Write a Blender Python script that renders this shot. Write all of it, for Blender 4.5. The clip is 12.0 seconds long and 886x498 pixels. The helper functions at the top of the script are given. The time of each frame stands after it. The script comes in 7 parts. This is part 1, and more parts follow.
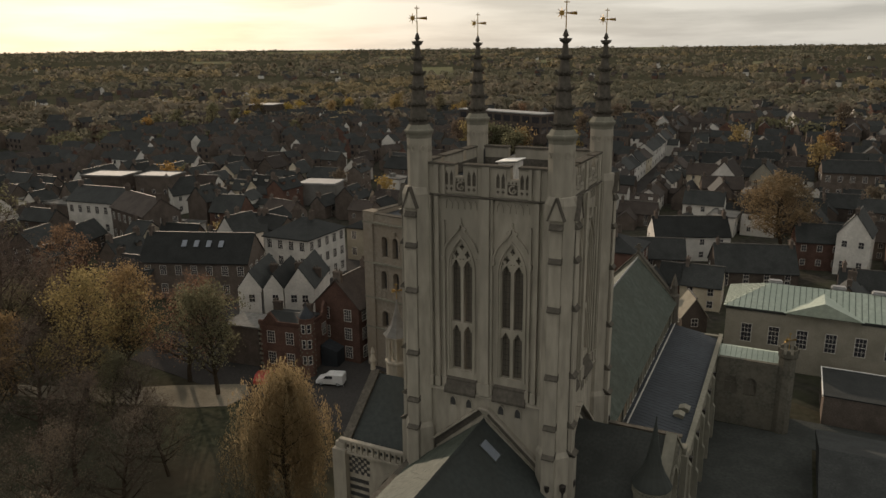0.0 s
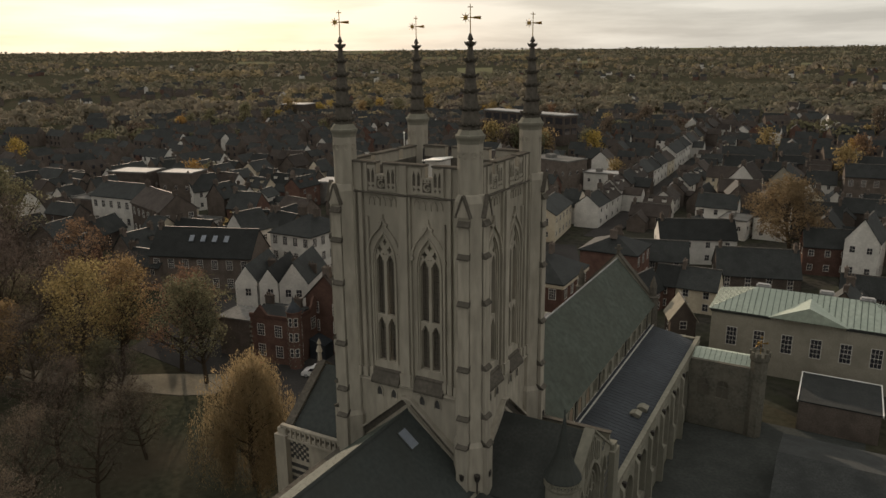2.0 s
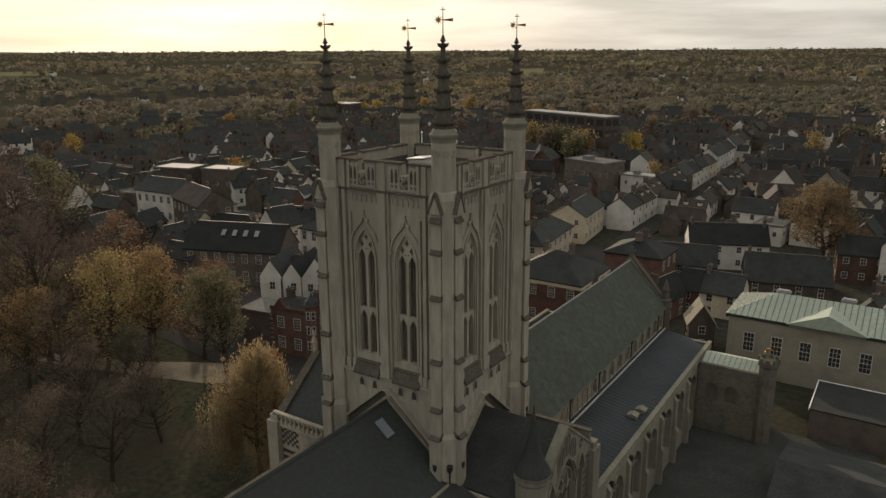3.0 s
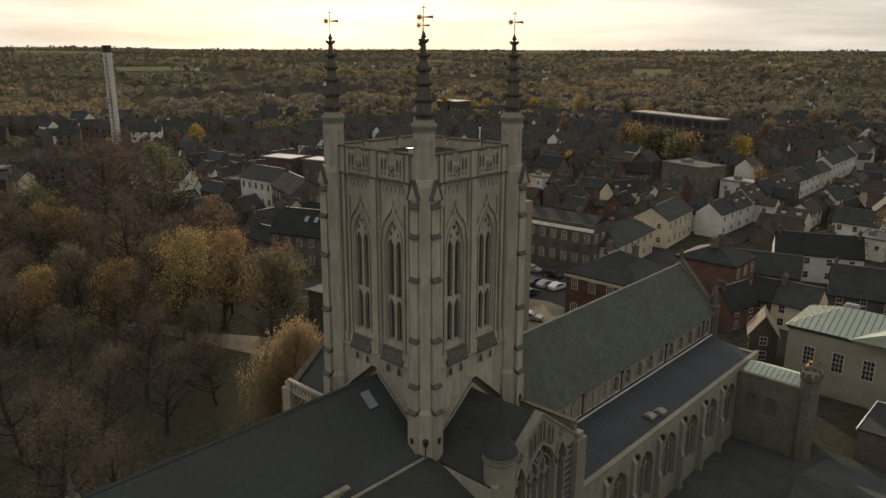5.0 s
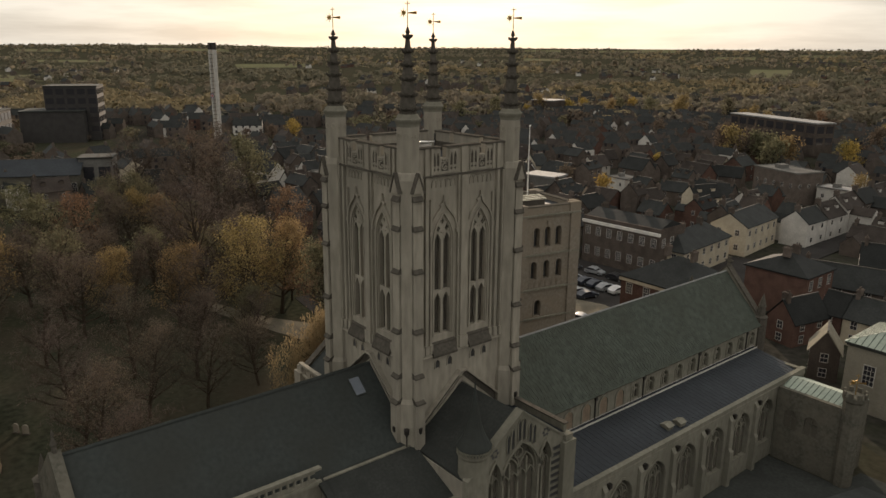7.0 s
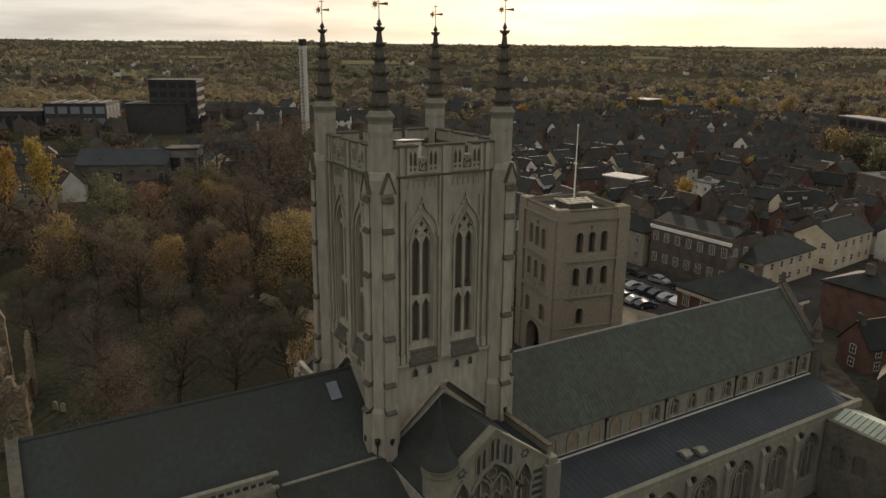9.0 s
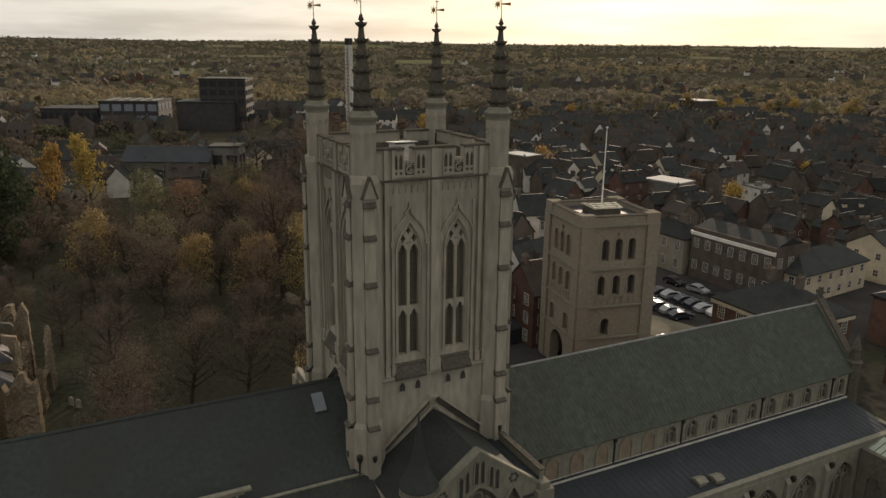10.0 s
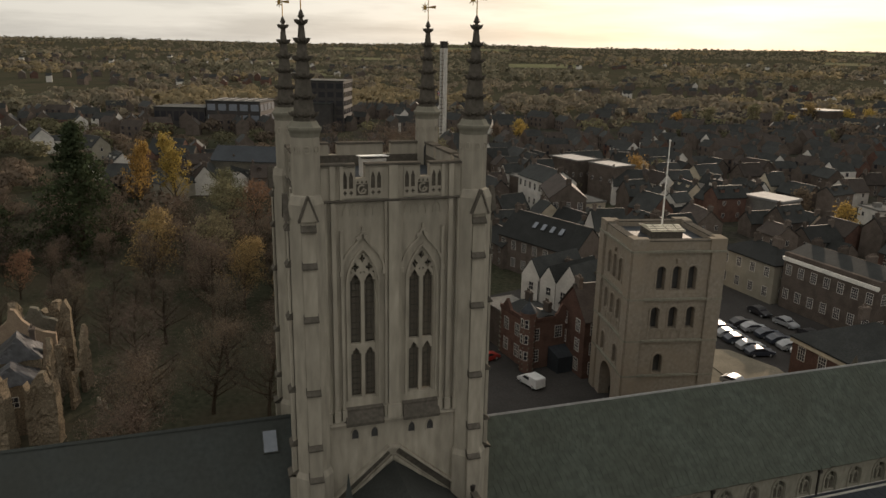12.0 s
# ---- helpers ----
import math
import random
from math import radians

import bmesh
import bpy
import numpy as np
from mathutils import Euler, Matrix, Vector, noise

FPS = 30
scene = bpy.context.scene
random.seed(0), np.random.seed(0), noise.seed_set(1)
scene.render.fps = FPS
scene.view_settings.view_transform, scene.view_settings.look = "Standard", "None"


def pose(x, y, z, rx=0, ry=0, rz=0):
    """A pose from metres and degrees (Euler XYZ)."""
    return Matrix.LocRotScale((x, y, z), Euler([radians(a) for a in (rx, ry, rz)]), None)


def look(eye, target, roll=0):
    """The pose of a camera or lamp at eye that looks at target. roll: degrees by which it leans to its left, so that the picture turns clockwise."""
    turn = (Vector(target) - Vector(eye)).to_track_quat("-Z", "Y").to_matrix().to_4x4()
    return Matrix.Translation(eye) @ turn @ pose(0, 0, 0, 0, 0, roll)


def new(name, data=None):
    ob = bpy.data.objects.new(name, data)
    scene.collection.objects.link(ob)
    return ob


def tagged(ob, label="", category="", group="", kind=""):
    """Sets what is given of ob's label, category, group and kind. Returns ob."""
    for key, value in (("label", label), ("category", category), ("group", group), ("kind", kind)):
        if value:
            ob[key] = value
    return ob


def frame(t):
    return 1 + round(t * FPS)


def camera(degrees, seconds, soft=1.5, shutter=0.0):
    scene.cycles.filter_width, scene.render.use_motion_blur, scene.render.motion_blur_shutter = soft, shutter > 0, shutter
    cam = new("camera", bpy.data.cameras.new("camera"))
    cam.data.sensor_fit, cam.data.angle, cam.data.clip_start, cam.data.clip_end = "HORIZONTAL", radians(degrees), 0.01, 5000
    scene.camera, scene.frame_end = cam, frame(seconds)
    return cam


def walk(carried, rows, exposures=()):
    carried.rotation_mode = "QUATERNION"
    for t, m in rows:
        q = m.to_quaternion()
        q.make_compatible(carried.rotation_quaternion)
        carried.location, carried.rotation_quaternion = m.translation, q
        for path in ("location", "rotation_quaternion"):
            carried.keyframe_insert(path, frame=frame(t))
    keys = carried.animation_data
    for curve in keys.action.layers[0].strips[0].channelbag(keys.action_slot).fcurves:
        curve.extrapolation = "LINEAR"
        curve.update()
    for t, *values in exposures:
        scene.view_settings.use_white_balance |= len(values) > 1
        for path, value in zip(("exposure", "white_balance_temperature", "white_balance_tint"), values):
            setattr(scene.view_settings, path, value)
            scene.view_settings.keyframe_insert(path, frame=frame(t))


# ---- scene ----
cam = camera(62.8, 12.0)
METRES, EYE, TILT, LEAN, TURN = 57.0, 44.1, 0.0, 0.0, 25.9
ROWS = [
    (0.0, 0.0, 0.0, 0.0, -0.16, -15.01, 0.59),
    (0.5, 0.0296, -0.0054, -0.0, 0.44, -14.99, 0.57),
    (1.0, 0.0633, -0.0124, 0.0002, 1.1, -14.98, 0.56),
    (1.5, 0.1004, -0.0206, 0.0007, 2.08, -14.96, 0.53),
    (2.0, 0.1407, -0.0285, 0.001, 3.18, -14.94, 0.5),
    (2.5, 0.1831, -0.0369, 0.0011, 4.89, -14.91, 0.43),
    (3.0, 0.2277, -0.0445, 0.0012, 7.24, -14.88, 0.29),
    (5.0, 0.3969, -0.059, -0.0033, 16.87, -14.94, -0.21),
    (5.5, 0.4345, -0.0541, -0.0046, 19.26, -14.95, -0.3),
    (6.0, 0.4706, -0.045, -0.0055, 21.35, -14.97, -0.36),
    (6.5, 0.5055, -0.0344, -0.0055, 23.34, -15.0, -0.41),
    (7.0, 0.5382, -0.0182, -0.0063, 25.26, -15.08, -0.45),
    (9.0, 0.6458, 0.0985, -0.009, 33.38, -15.36, -0.64),
    (9.5, 0.6635, 0.1392, -0.0098, 35.51, -15.41, -0.68),
    (10.0, 0.6782, 0.1835, -0.0111, 37.64, -15.43, -0.71),
    (10.5, 0.6903, 0.2305, -0.0118, 39.79, -15.44, -0.72),
    (11.0, 0.7007, 0.2799, -0.012, 42.02, -15.43, -0.74),
    (11.5, 0.7091, 0.3311, -0.0119, 44.3, -15.42, -0.76),
    (12.0, 0.7168, 0.3784, -0.0104, 46.59, -15.29, -1.05),
]
walk(cam, [(t, pose(17.26, -46.9, EYE, TILT, LEAN, TURN) @ pose(METRES * x, METRES * y, METRES * z, 90 + pitch, roll, yaw)) for t, x, y, z, yaw, pitch, roll in ROWS],
     [(0.0, 0.27, 6500, 12), (2.5, 0.34, 6500, 12), (6.0, 0.42, 6520, 13), (9.5, 0.36, 6500, 12), (12.0, 0.38, 6520, 12.5)])

# ---- world, sun, exposure ----
SUN_YAW, SUN_EL, SKY_GAIN, CLOUD = 50.0, 14.0, 0.65, 8.8          # the sun stands low in the south-west
sun_dir = Vector((-math.sin(radians(SUN_YAW)) * math.cos(radians(SUN_EL)), math.cos(radians(SUN_YAW)) * math.cos(radians(SUN_EL)), math.sin(radians(SUN_EL))))
world = bpy.data.worlds.new("sky")
scene.world = world
world.use_nodes = True
wn, wl = world.node_tree.nodes, world.node_tree.links
wn.clear()
w_out, w_bg = wn.new("ShaderNodeOutputWorld"), wn.new("ShaderNodeBackground")
w_sky = wn.new("ShaderNodeTexSky")
w_sky.sky_type, w_sky.sun_disc = "NISHITA", False
w_sky.sun_elevation, w_sky.sun_rotation = radians(SUN_EL), radians(-SUN_YAW)
w_sky.air_density, w_sky.dust_density, w_sky.ozone_density = 1.0, 2.0, 1.0
# a thin broken cloud deck over most of the sky, creamy white with greyer streaks
w_co, w_map, w_no, w_ramp, w_mix = (wn.new(k) for k in ("ShaderNodeTexCoord", "ShaderNodeMapping", "ShaderNodeTexNoise", "ShaderNodeValToRGB", "ShaderNodeMix"))
w_map.inputs["Scale"].default_value = (2.6, 2.6, 22.0)
w_no.inputs["Scale"].default_value, w_no.inputs["Detail"].default_value, w_no.inputs["Roughness"].default_value = 1.5, 7.0, 0.55
e = w_ramp.color_ramp.elements
e[0].position, e[0].color = 0.40, (0.95, 0.92, 0.82, 1)
e[1].position, e[1].color = 0.62, (0.67, 0.652, 0.59, 1)
w_gain, w_add, w_deck = wn.new("ShaderNodeMix"), wn.new("ShaderNodeMix"), wn.new("ShaderNodeMix")
w_gain.data_type, w_gain.blend_type = "RGBA", "MULTIPLY"
w_gain.inputs[0].default_value = 1.0
w_gain.inputs[7].default_value = (SKY_GAIN, SKY_GAIN, SKY_GAIN, 1)
w_deck.data_type, w_deck.blend_type = "RGBA", "MULTIPLY"
w_deck.inputs[0].default_value = 1.0
w_deck.inputs[7].default_value = (CLOUD, CLOUD, CLOUD, 1)
w_mix.data_type, w_mix.inputs[0].default_value = "RGBA", 0.84
wl.new(w_co.outputs["Generated"], w_map.inputs["Vector"])
wl.new(w_map.outputs["Vector"], w_no.inputs["Vector"])
wl.new(w_no.outputs["Fac"], w_ramp.inputs["Fac"])
wl.new(w_sky.outputs["Color"], w_gain.inputs[6])
w_dot, w_fall, w_lit = wn.new("ShaderNodeVectorMath"), wn.new("ShaderNodeMapRange"), wn.new("ShaderNodeMix")
w_dot.operation, w_dot.inputs[1].default_value = "DOT_PRODUCT", sun_dir
w_fall.interpolation_type = "SMOOTHSTEP"
w_fall.inputs["From Min"].default_value, w_fall.inputs["From Max"].default_value = 0.45, 1.0
w_fall.inputs["To Min"].default_value, w_fall.inputs["To Max"].default_value = 0.85, 1.0
w_lit.data_type, w_lit.blend_type = "RGBA", "MULTIPLY"
w_lit.inputs[0].default_value = 1.0
wl.new(w_co.outputs["Generated"], w_dot.inputs[0])
wl.new(w_dot.outputs["Value"], w_fall.inputs["Value"])
wl.new(w_ramp.outputs["Color"], w_lit.inputs[6])
# the deck thins upwards: brighter overhead than along the horizon
w_sep, w_up, w_both = (wn.new(k) for k in ("ShaderNodeSeparateXYZ", "ShaderNodeMapRange", "ShaderNodeMath"))
w_up.inputs["From Min"].default_value, w_up.inputs["From Max"].default_value = 0.0, 0.7
w_up.inputs["To Min"].default_value, w_up.inputs["To Max"].default_value = 0.84, 1.14
w_both.operation = "MULTIPLY"
wl.new(w_co.outputs["Generated"], w_sep.inputs[0])
wl.new(w_sep.outputs["Z"], w_up.inputs["Value"])
wl.new(w_fall.outputs[0], w_both.inputs[0])
wl.new(w_up.outputs[0], w_both.inputs[1])
wl.new(w_both.outputs[0], w_lit.inputs[7])
wl.new(w_lit.outputs[2], w_deck.inputs[6])
wl.new(w_gain.outputs[2], w_mix.inputs[6])
wl.new(w_deck.outputs[2], w_mix.inputs[7])
wl.new(w_mix.outputs[2], w_bg.inputs["Color"])
w_bg.inputs["Strength"].default_value = 0.1
wl.new(w_bg.outputs[0], w_out.inputs["Surface"])

sun = new("sun", bpy.data.lights.new("sun", "SUN"))
sun.data.energy, sun.data.angle, sun.data.color = 3.6, radians(0.6), (1.0, 0.805, 0.60)
sun.matrix_world = look(sun_dir * 300, (0, 0, 0))


# ---- materials ----
def material(name, base, rough=0.8, dark=0.6, fine=6.0, coarse=0.35, bump=0.3, metal=0.0, streak=1.0, vary=0.0, stain=None, island=0.0, placed=False):
    """Base colour broken at two scales (fine grain, coarse stains), a little relief; vary: spread between objects."""
    m = bpy.data.materials.new(name)
    m.use_nodes = True
    nd, ln = m.node_tree.nodes, m.node_tree.links
    bsdf = nd["Principled BSDF"]
    bsdf.inputs["Roughness"].default_value, bsdf.inputs["Metallic"].default_value = rough, metal
    bsdf.inputs["Specular IOR Level"].default_value = 0.5 if rough < 0.65 else (0.15 if rough < 0.84 else 0.0)
    co, mp = nd.new("ShaderNodeTexCoord"), nd.new("ShaderNodeMapping")
    mp.inputs["Scale"].default_value = (1, 1, streak)
    ln.new(nd.new("ShaderNodeNewGeometry").outputs["Position"] if placed else co.outputs["Object"], mp.inputs["Vector"])
    n1, n2 = nd.new("ShaderNodeTexNoise"), nd.new("ShaderNodeTexNoise")
    n1.inputs["Scale"].default_value, n1.inputs["Detail"].default_value = fine, 6
    n2.inputs["Scale"].default_value, n2.inputs["Detail"].default_value = coarse, 4
    for n in (n1, n2):
        ln.new(mp.outputs["Vector"], n.inputs["Vector"])
    r1, r2 = nd.new("ShaderNodeValToRGB"), nd.new("ShaderNodeValToRGB")
    r1.color_ramp.elements[0].position, r1.color_ramp.elements[1].position = 0.3, 0.75
    r1.color_ramp.elements[0].color = tuple(c * dark for c in base) + (1,)
    r1.color_ramp.elements[1].color = tuple(min(1, c * 1.12) for c in base) + (1,)
    r2.color_ramp.elements[0].position, r2.color_ramp.elements[1].position = 0.42, 0.68
    r2.color_ramp.elements[0].color = (0, 0, 0, 1)
    r2.color_ramp.elements[1].color = (0.75, 0.75, 0.75, 1)
    ln.new(n1.outputs["Fac"], r1.inputs["Fac"])
    ln.new(n2.outputs["Fac"], r2.inputs["Fac"])
    mix = nd.new("ShaderNodeMix")
    mix.data_type = "RGBA"
    ln.new(r2.outputs["Color"], mix.inputs[0])
    ln.new(r1.outputs["Color"], mix.inputs[6])
    mix.inputs[7].default_value = (stain or tuple(c * (dark * 0.85) for c in base)) + (1,)
    last = mix.outputs[2]
    if vary or island:
        src = nd.new("ShaderNodeObjectInfo").outputs["Random"] if vary else nd.new("ShaderNodeNewGeometry").outputs["Random Per Island"]
        if vary and island:
            both = nd.new("ShaderNodeMath")
            both.operation = "ADD"
            ln.new(src, both.inputs[0])
            ln.new(nd.new("ShaderNodeNewGeometry").outputs["Random Per Island"], both.inputs[1])
            wrap = nd.new("ShaderNodeMath")
            wrap.operation = "FRACT"
            ln.new(both.outputs[0], wrap.inputs[0])
            src = wrap.outputs[0]
        hsv, rng = nd.new("ShaderNodeHueSaturation"), nd.new("ShaderNodeMapRange")
        ln.new(src, rng.inputs["Value"])
        k = vary or island
        rng.inputs["To Min"].default_value, rng.inputs["To Max"].default_value = 1 - k, 1 + k
        ln.new(rng.outputs[0], hsv.inputs["Value"])
        ln.new(last, hsv.inputs["Color"])
        last = hsv.outputs["Color"]
    ln.new(last, bsdf.inputs["Base Color"])
    if bump:
        b = nd.new("ShaderNodeBump")
        b.inputs["Strength"].default_value, b.inputs["Distance"].default_value = bump, 0.03
        ln.new(n1.outputs["Fac"], b.inputs["Height"])
        ln.new(b.outputs["Normal"], bsdf.inputs["Normal"])
    return m


def leafy(name, base, shine=0.35, island=0.35):
    """Leaves: diffuse with light shining through, each leaf a little different."""
    m = bpy.data.materials.new(name)
    m.use_nodes = True
    nd, ln = m.node_tree.nodes, m.node_tree.links
    nd.remove(nd["Principled BSDF"])
    out = nd["Material Output"]
    d, t, mx = nd.new("ShaderNodeBsdfDiffuse"), nd.new("ShaderNodeBsdfTranslucent"), nd.new("ShaderNodeMixShader")
    geo, oi, hsv, rng, hue = (nd.new(k) for k in ("ShaderNodeNewGeometry", "ShaderNodeObjectInfo", "ShaderNodeHueSaturation", "ShaderNodeMapRange", "ShaderNodeMapRange"))
    ln.new(geo.outputs["Random Per Island"], rng.inputs["Value"])
    rng.inputs["To Min"].default_value, rng.inputs["To Max"].default_value = 1 - island, 1 + island
    ln.new(oi.outputs["Random"], hue.inputs["Value"])
    hue.inputs["To Min"].default_value, hue.inputs["To Max"].default_value = 0.485, 0.515
    ln.new(rng.outputs[0], hsv.inputs["Value"])
    ln.new(hue.outputs[0], hsv.inputs["Hue"])
    hsv.inputs["Color"].default_value = (*base, 1)
    ln.new(hsv.outputs["Color"], d.inputs["Color"])
    ln.new(hsv.outputs["Color"], t.inputs["Color"])
    mx.inputs[0].default_value = shine + 0.1
    ln.new(d.outputs[0], mx.inputs[1])
    ln.new(t.outputs[0], mx.inputs[2])
    ln.new(mx.outputs[0], out.inputs["Surface"])
    return m


def glassy(name, tint, clear):
    """A window pane: a glossy sheet that lets a share of the light through."""
    m = bpy.data.materials.new(name)
    m.use_nodes = True
    nd, ln = m.node_tree.nodes, m.node_tree.links
    bsdf, out = nd["Principled BSDF"], nd["Material Output"]
    bsdf.inputs["Base Color"].default_value, bsdf.inputs["Roughness"].default_value = (*tint, 1), 0.08
    tr, mx = nd.new("ShaderNodeBsdfTransparent"), nd.new("ShaderNodeMixShader")
    tr.inputs["Color"].default_value = (0.8, 0.75, 0.65, 1)
    mx.inputs[0].default_value = clear
    ln.new(bsdf.outputs[0], mx.inputs[1])
    ln.new(tr.outputs[0], mx.inputs[2])
    ln.new(mx.outputs[0], out.inputs["Surface"])
    return m


M_LIME = material("limestone", (0.325, 0.298, 0.246), 0.85, 0.72, 2.2, 0.22, 0.25, streak=0.25, stain=(0.205, 0.19, 0.158))
# for weathered stone, and as painted shade behind the parapet tracery
M_LIME_DARK = material("weathered_and_shaded_limestone", (0.108, 0.098, 0.083), 0.9, 0.6, 4.0, 0.8, 0.4, stain=(0.07, 0.064, 0.054))
M_NAVE_STONE = material("old_buff_limestone", (0.212, 0.202, 0.164), 0.88, 0.75, 2.4, 0.25, 0.35, streak=0.5, stain=(0.14, 0.135, 0.11))
M_NORMAN = material("old_stone", (0.225, 0.198, 0.162), 0.9, 0.78, 2.5, 0.3, 0.5, stain=(0.215, 0.18, 0.138))
M_FLINT = material("flint_rubble", (0.12, 0.114, 0.094), 0.85, 0.6, 3.5, 0.5, 0.9, stain=(0.135, 0.124, 0.10))
M_RUBBLE = material("golden_flint_rubble", (0.235, 0.19, 0.138), 0.9, 0.3, 5.0, 0.5, 0.9, stain=(0.13, 0.11, 0.08))
# flint, and the dark tone of niches, openings and a door
M_FLUSH_DARK = material("flint_and_dark_openings", (0.05, 0.05, 0.05), 0.5, 0.6, 9.0, 1.0, 0.5)
M_INFILL = material("brick_infill", (0.25, 0.195, 0.145), 0.9, 0.7, 6.0, 0.8, 0.4)
M_NAVE_ROOF = material("mossy_green_slate", (0.064, 0.075, 0.062), 0.8, 0.72, 1.5, 0.25, 0.3, stain=(0.05, 0.056, 0.045), vary=0.08, island=0.08, placed=True)
M_CHOIR_ROOF = material("dull_green_metal_roof", (0.039, 0.045, 0.043), 0.74, 0.75, 3.0, 0.18, 0.15, stain=(0.032, 0.034, 0.030))
M_TR_ROOF = material("dark_slate_roof", (0.040, 0.043, 0.040), 0.8, 0.7, 5.0, 0.4, 0.3)
M_LEAD = material("blue_grey_lead", (0.042, 0.048, 0.055), 0.68, 0.75, 2.0, 0.25, 0.15, metal=0.15)
M_COPPER = material("pale_green_copper", (0.295, 0.335, 0.275), 0.6, 0.8, 2.0, 0.3, 0.1, stain=(0.23, 0.275, 0.225))
# dark seam colour holds the shadow line beside each standing seam
M_SEAM = material("shadowed_copper_seam", (0.10, 0.125, 0.105), 0.7, 0.75, 4.0, 0.8, 0.1)
M_SLATE = material("house_slate", (0.032, 0.0345, 0.0335), 0.76, 0.6, 5.0, 0.5, 0.4, vary=0.4)
M_TILE = material("clay_tile", (0.055, 0.045, 0.039), 0.8, 0.6, 5.0, 0.5, 0.5, vary=0.35)
M_BRICK = material("red_brick", (0.126, 0.078, 0.063), 0.85, 0.65, 7.0, 0.6, 0.4, vary=0.2)
M_BRICK_BROWN = material("brown_brick", (0.122, 0.102, 0.088), 0.85, 0.65, 7.0, 0.6, 0.4, vary=0.25)
M_BUFF = material("buff_brick", (0.25, 0.232, 0.188), 0.88, 0.8, 6.0, 0.5, 0.3)
M_TIMBER = material("pale_boards", (0.60, 0.55, 0.43), 0.7, 0.75, 3.0, 0.6, 0.2)
M_WHITE = material("white_render", (0.52, 0.50, 0.46), 0.8, 0.85, 3.0, 0.4, 0.1, vary=0.1)
M_CREAM = material("cream_render", (0.48, 0.425, 0.325), 0.8, 0.85, 3.0, 0.4, 0.1, vary=0.12)
M_TRIM = material("white_paint", (0.72, 0.70, 0.65), 0.5, 0.9, 6.0, 1.0, 0.05)
M_GOLD = material("gilding", (0.34, 0.22, 0.07), 0.5, 0.85, 8.0, 2.0, 0.05, metal=1.0)
M_IRON = material("dark_iron", (0.05, 0.045, 0.04), 0.5, 0.8, 10.0, 2.0, 0.1, metal=0.6)
M_FRAME = material("off_white_joinery", (0.46, 0.44, 0.40), 0.6, 0.85, 6.0, 1.0, 0.05)
M_CLAD = material("dark_cladding", (0.055, 0.052, 0.05), 0.7, 0.7, 3.0, 0.4, 0.1)
M_ZINC = material("pale_sheet_metal", (0.26, 0.26, 0.255), 0.82, 0.75, 2.0, 0.3, 0.1)
M_SHEET = material("crumpled_lead_sheet", (0.11, 0.112, 0.12), 0.42, 0.5, 1.6, 0.5, 0.9, metal=0.4)
PAINT_BLUE = material("blue_bunting", (0.03, 0.04, 0.13), 0.8, 0.8, 4.0, 1.0, 0.0)
PAINT_RED = material("red_bunting", (0.35, 0.03, 0.03), 0.8, 0.8, 4.0, 1.0, 0.0)
M_FELT = material("grey_roof_felt", (0.17, 0.165, 0.155), 0.85, 0.7, 2.0, 0.25, 0.1)
M_GLASS = glassy("dark_glass", (0.15, 0.137, 0.115), 0.3)
M_PANE = glassy("house_glass", (0.03, 0.03, 0.035), 0.0)
M_GRASS = material("autumn_grass", (0.048, 0.050, 0.034), 0.9, 0.5, 1.2, 0.06, 0.6, stain=(0.056, 0.046, 0.034))
M_FIELD = material("pale_green_field", (0.12, 0.122, 0.072), 0.9, 0.8, 0.03, 0.004, 0.0, stain=(0.13, 0.115, 0.078))
M_RIDGE = material("ridge_tile", (0.085, 0.08, 0.072), 0.7, 0.7, 6.0, 1.0, 0.2)
M_YARD = material("yards_and_gardens", (0.05, 0.047, 0.04), 0.9, 0.5, 0.8, 0.12, 0.4, stain=(0.045, 0.048, 0.03))
M_ASPHALT = material("asphalt", (0.055, 0.052, 0.05), 0.85, 0.75, 4.0, 0.15, 0.2)
M_PAVE = material("stone_paving", (0.060, 0.064, 0.060), 0.88, 0.75, 3.0, 0.3, 0.2)
M_GRAVEL = material("pale_gravel", (0.2, 0.18, 0.142), 0.9, 0.7, 5.0, 0.2, 0.3)
M_BARK = material("bark", (0.07, 0.055, 0.04), 0.9, 0.6, 8.0, 1.0, 0.6)
M_RUBBER = material("rubber", (0.02, 0.02, 0.02), 0.8, 0.8, 9.0, 2.0, 0.1)
M_SKYLIGHT = material("skylight_glass", (0.15, 0.17, 0.20), 0.35, 0.9, 4.0, 1.0, 0.0)
L_GOLD = leafy("golden_leaves", (0.225, 0.172, 0.085), 0.4)
L_AMBER = leafy("amber_leaves", (0.175, 0.138, 0.08), 0.4, 0.25)
L_OLIVE = leafy("olive_leaves", (0.135, 0.128, 0.08), 0.4)
L_BROWN = leafy("brown_leaves", (0.118, 0.094, 0.072), 0.28, 0.25)
L_RUSSET = leafy("russet_leaves", (0.165, 0.108, 0.07))
L_WILLOW = leafy("willow_leaves", (0.235, 0.185, 0.1), 0.45, 0.22)
L_TWIG = leafy("bare_twigs", (0.11, 0.088, 0.073), 0.0, 0.3)
L_YELLOW = leafy("yellow_leaves", (0.28, 0.195, 0.065))
L_DARK = leafy("conifer_needles", (0.045, 0.055, 0.03), 0.1)
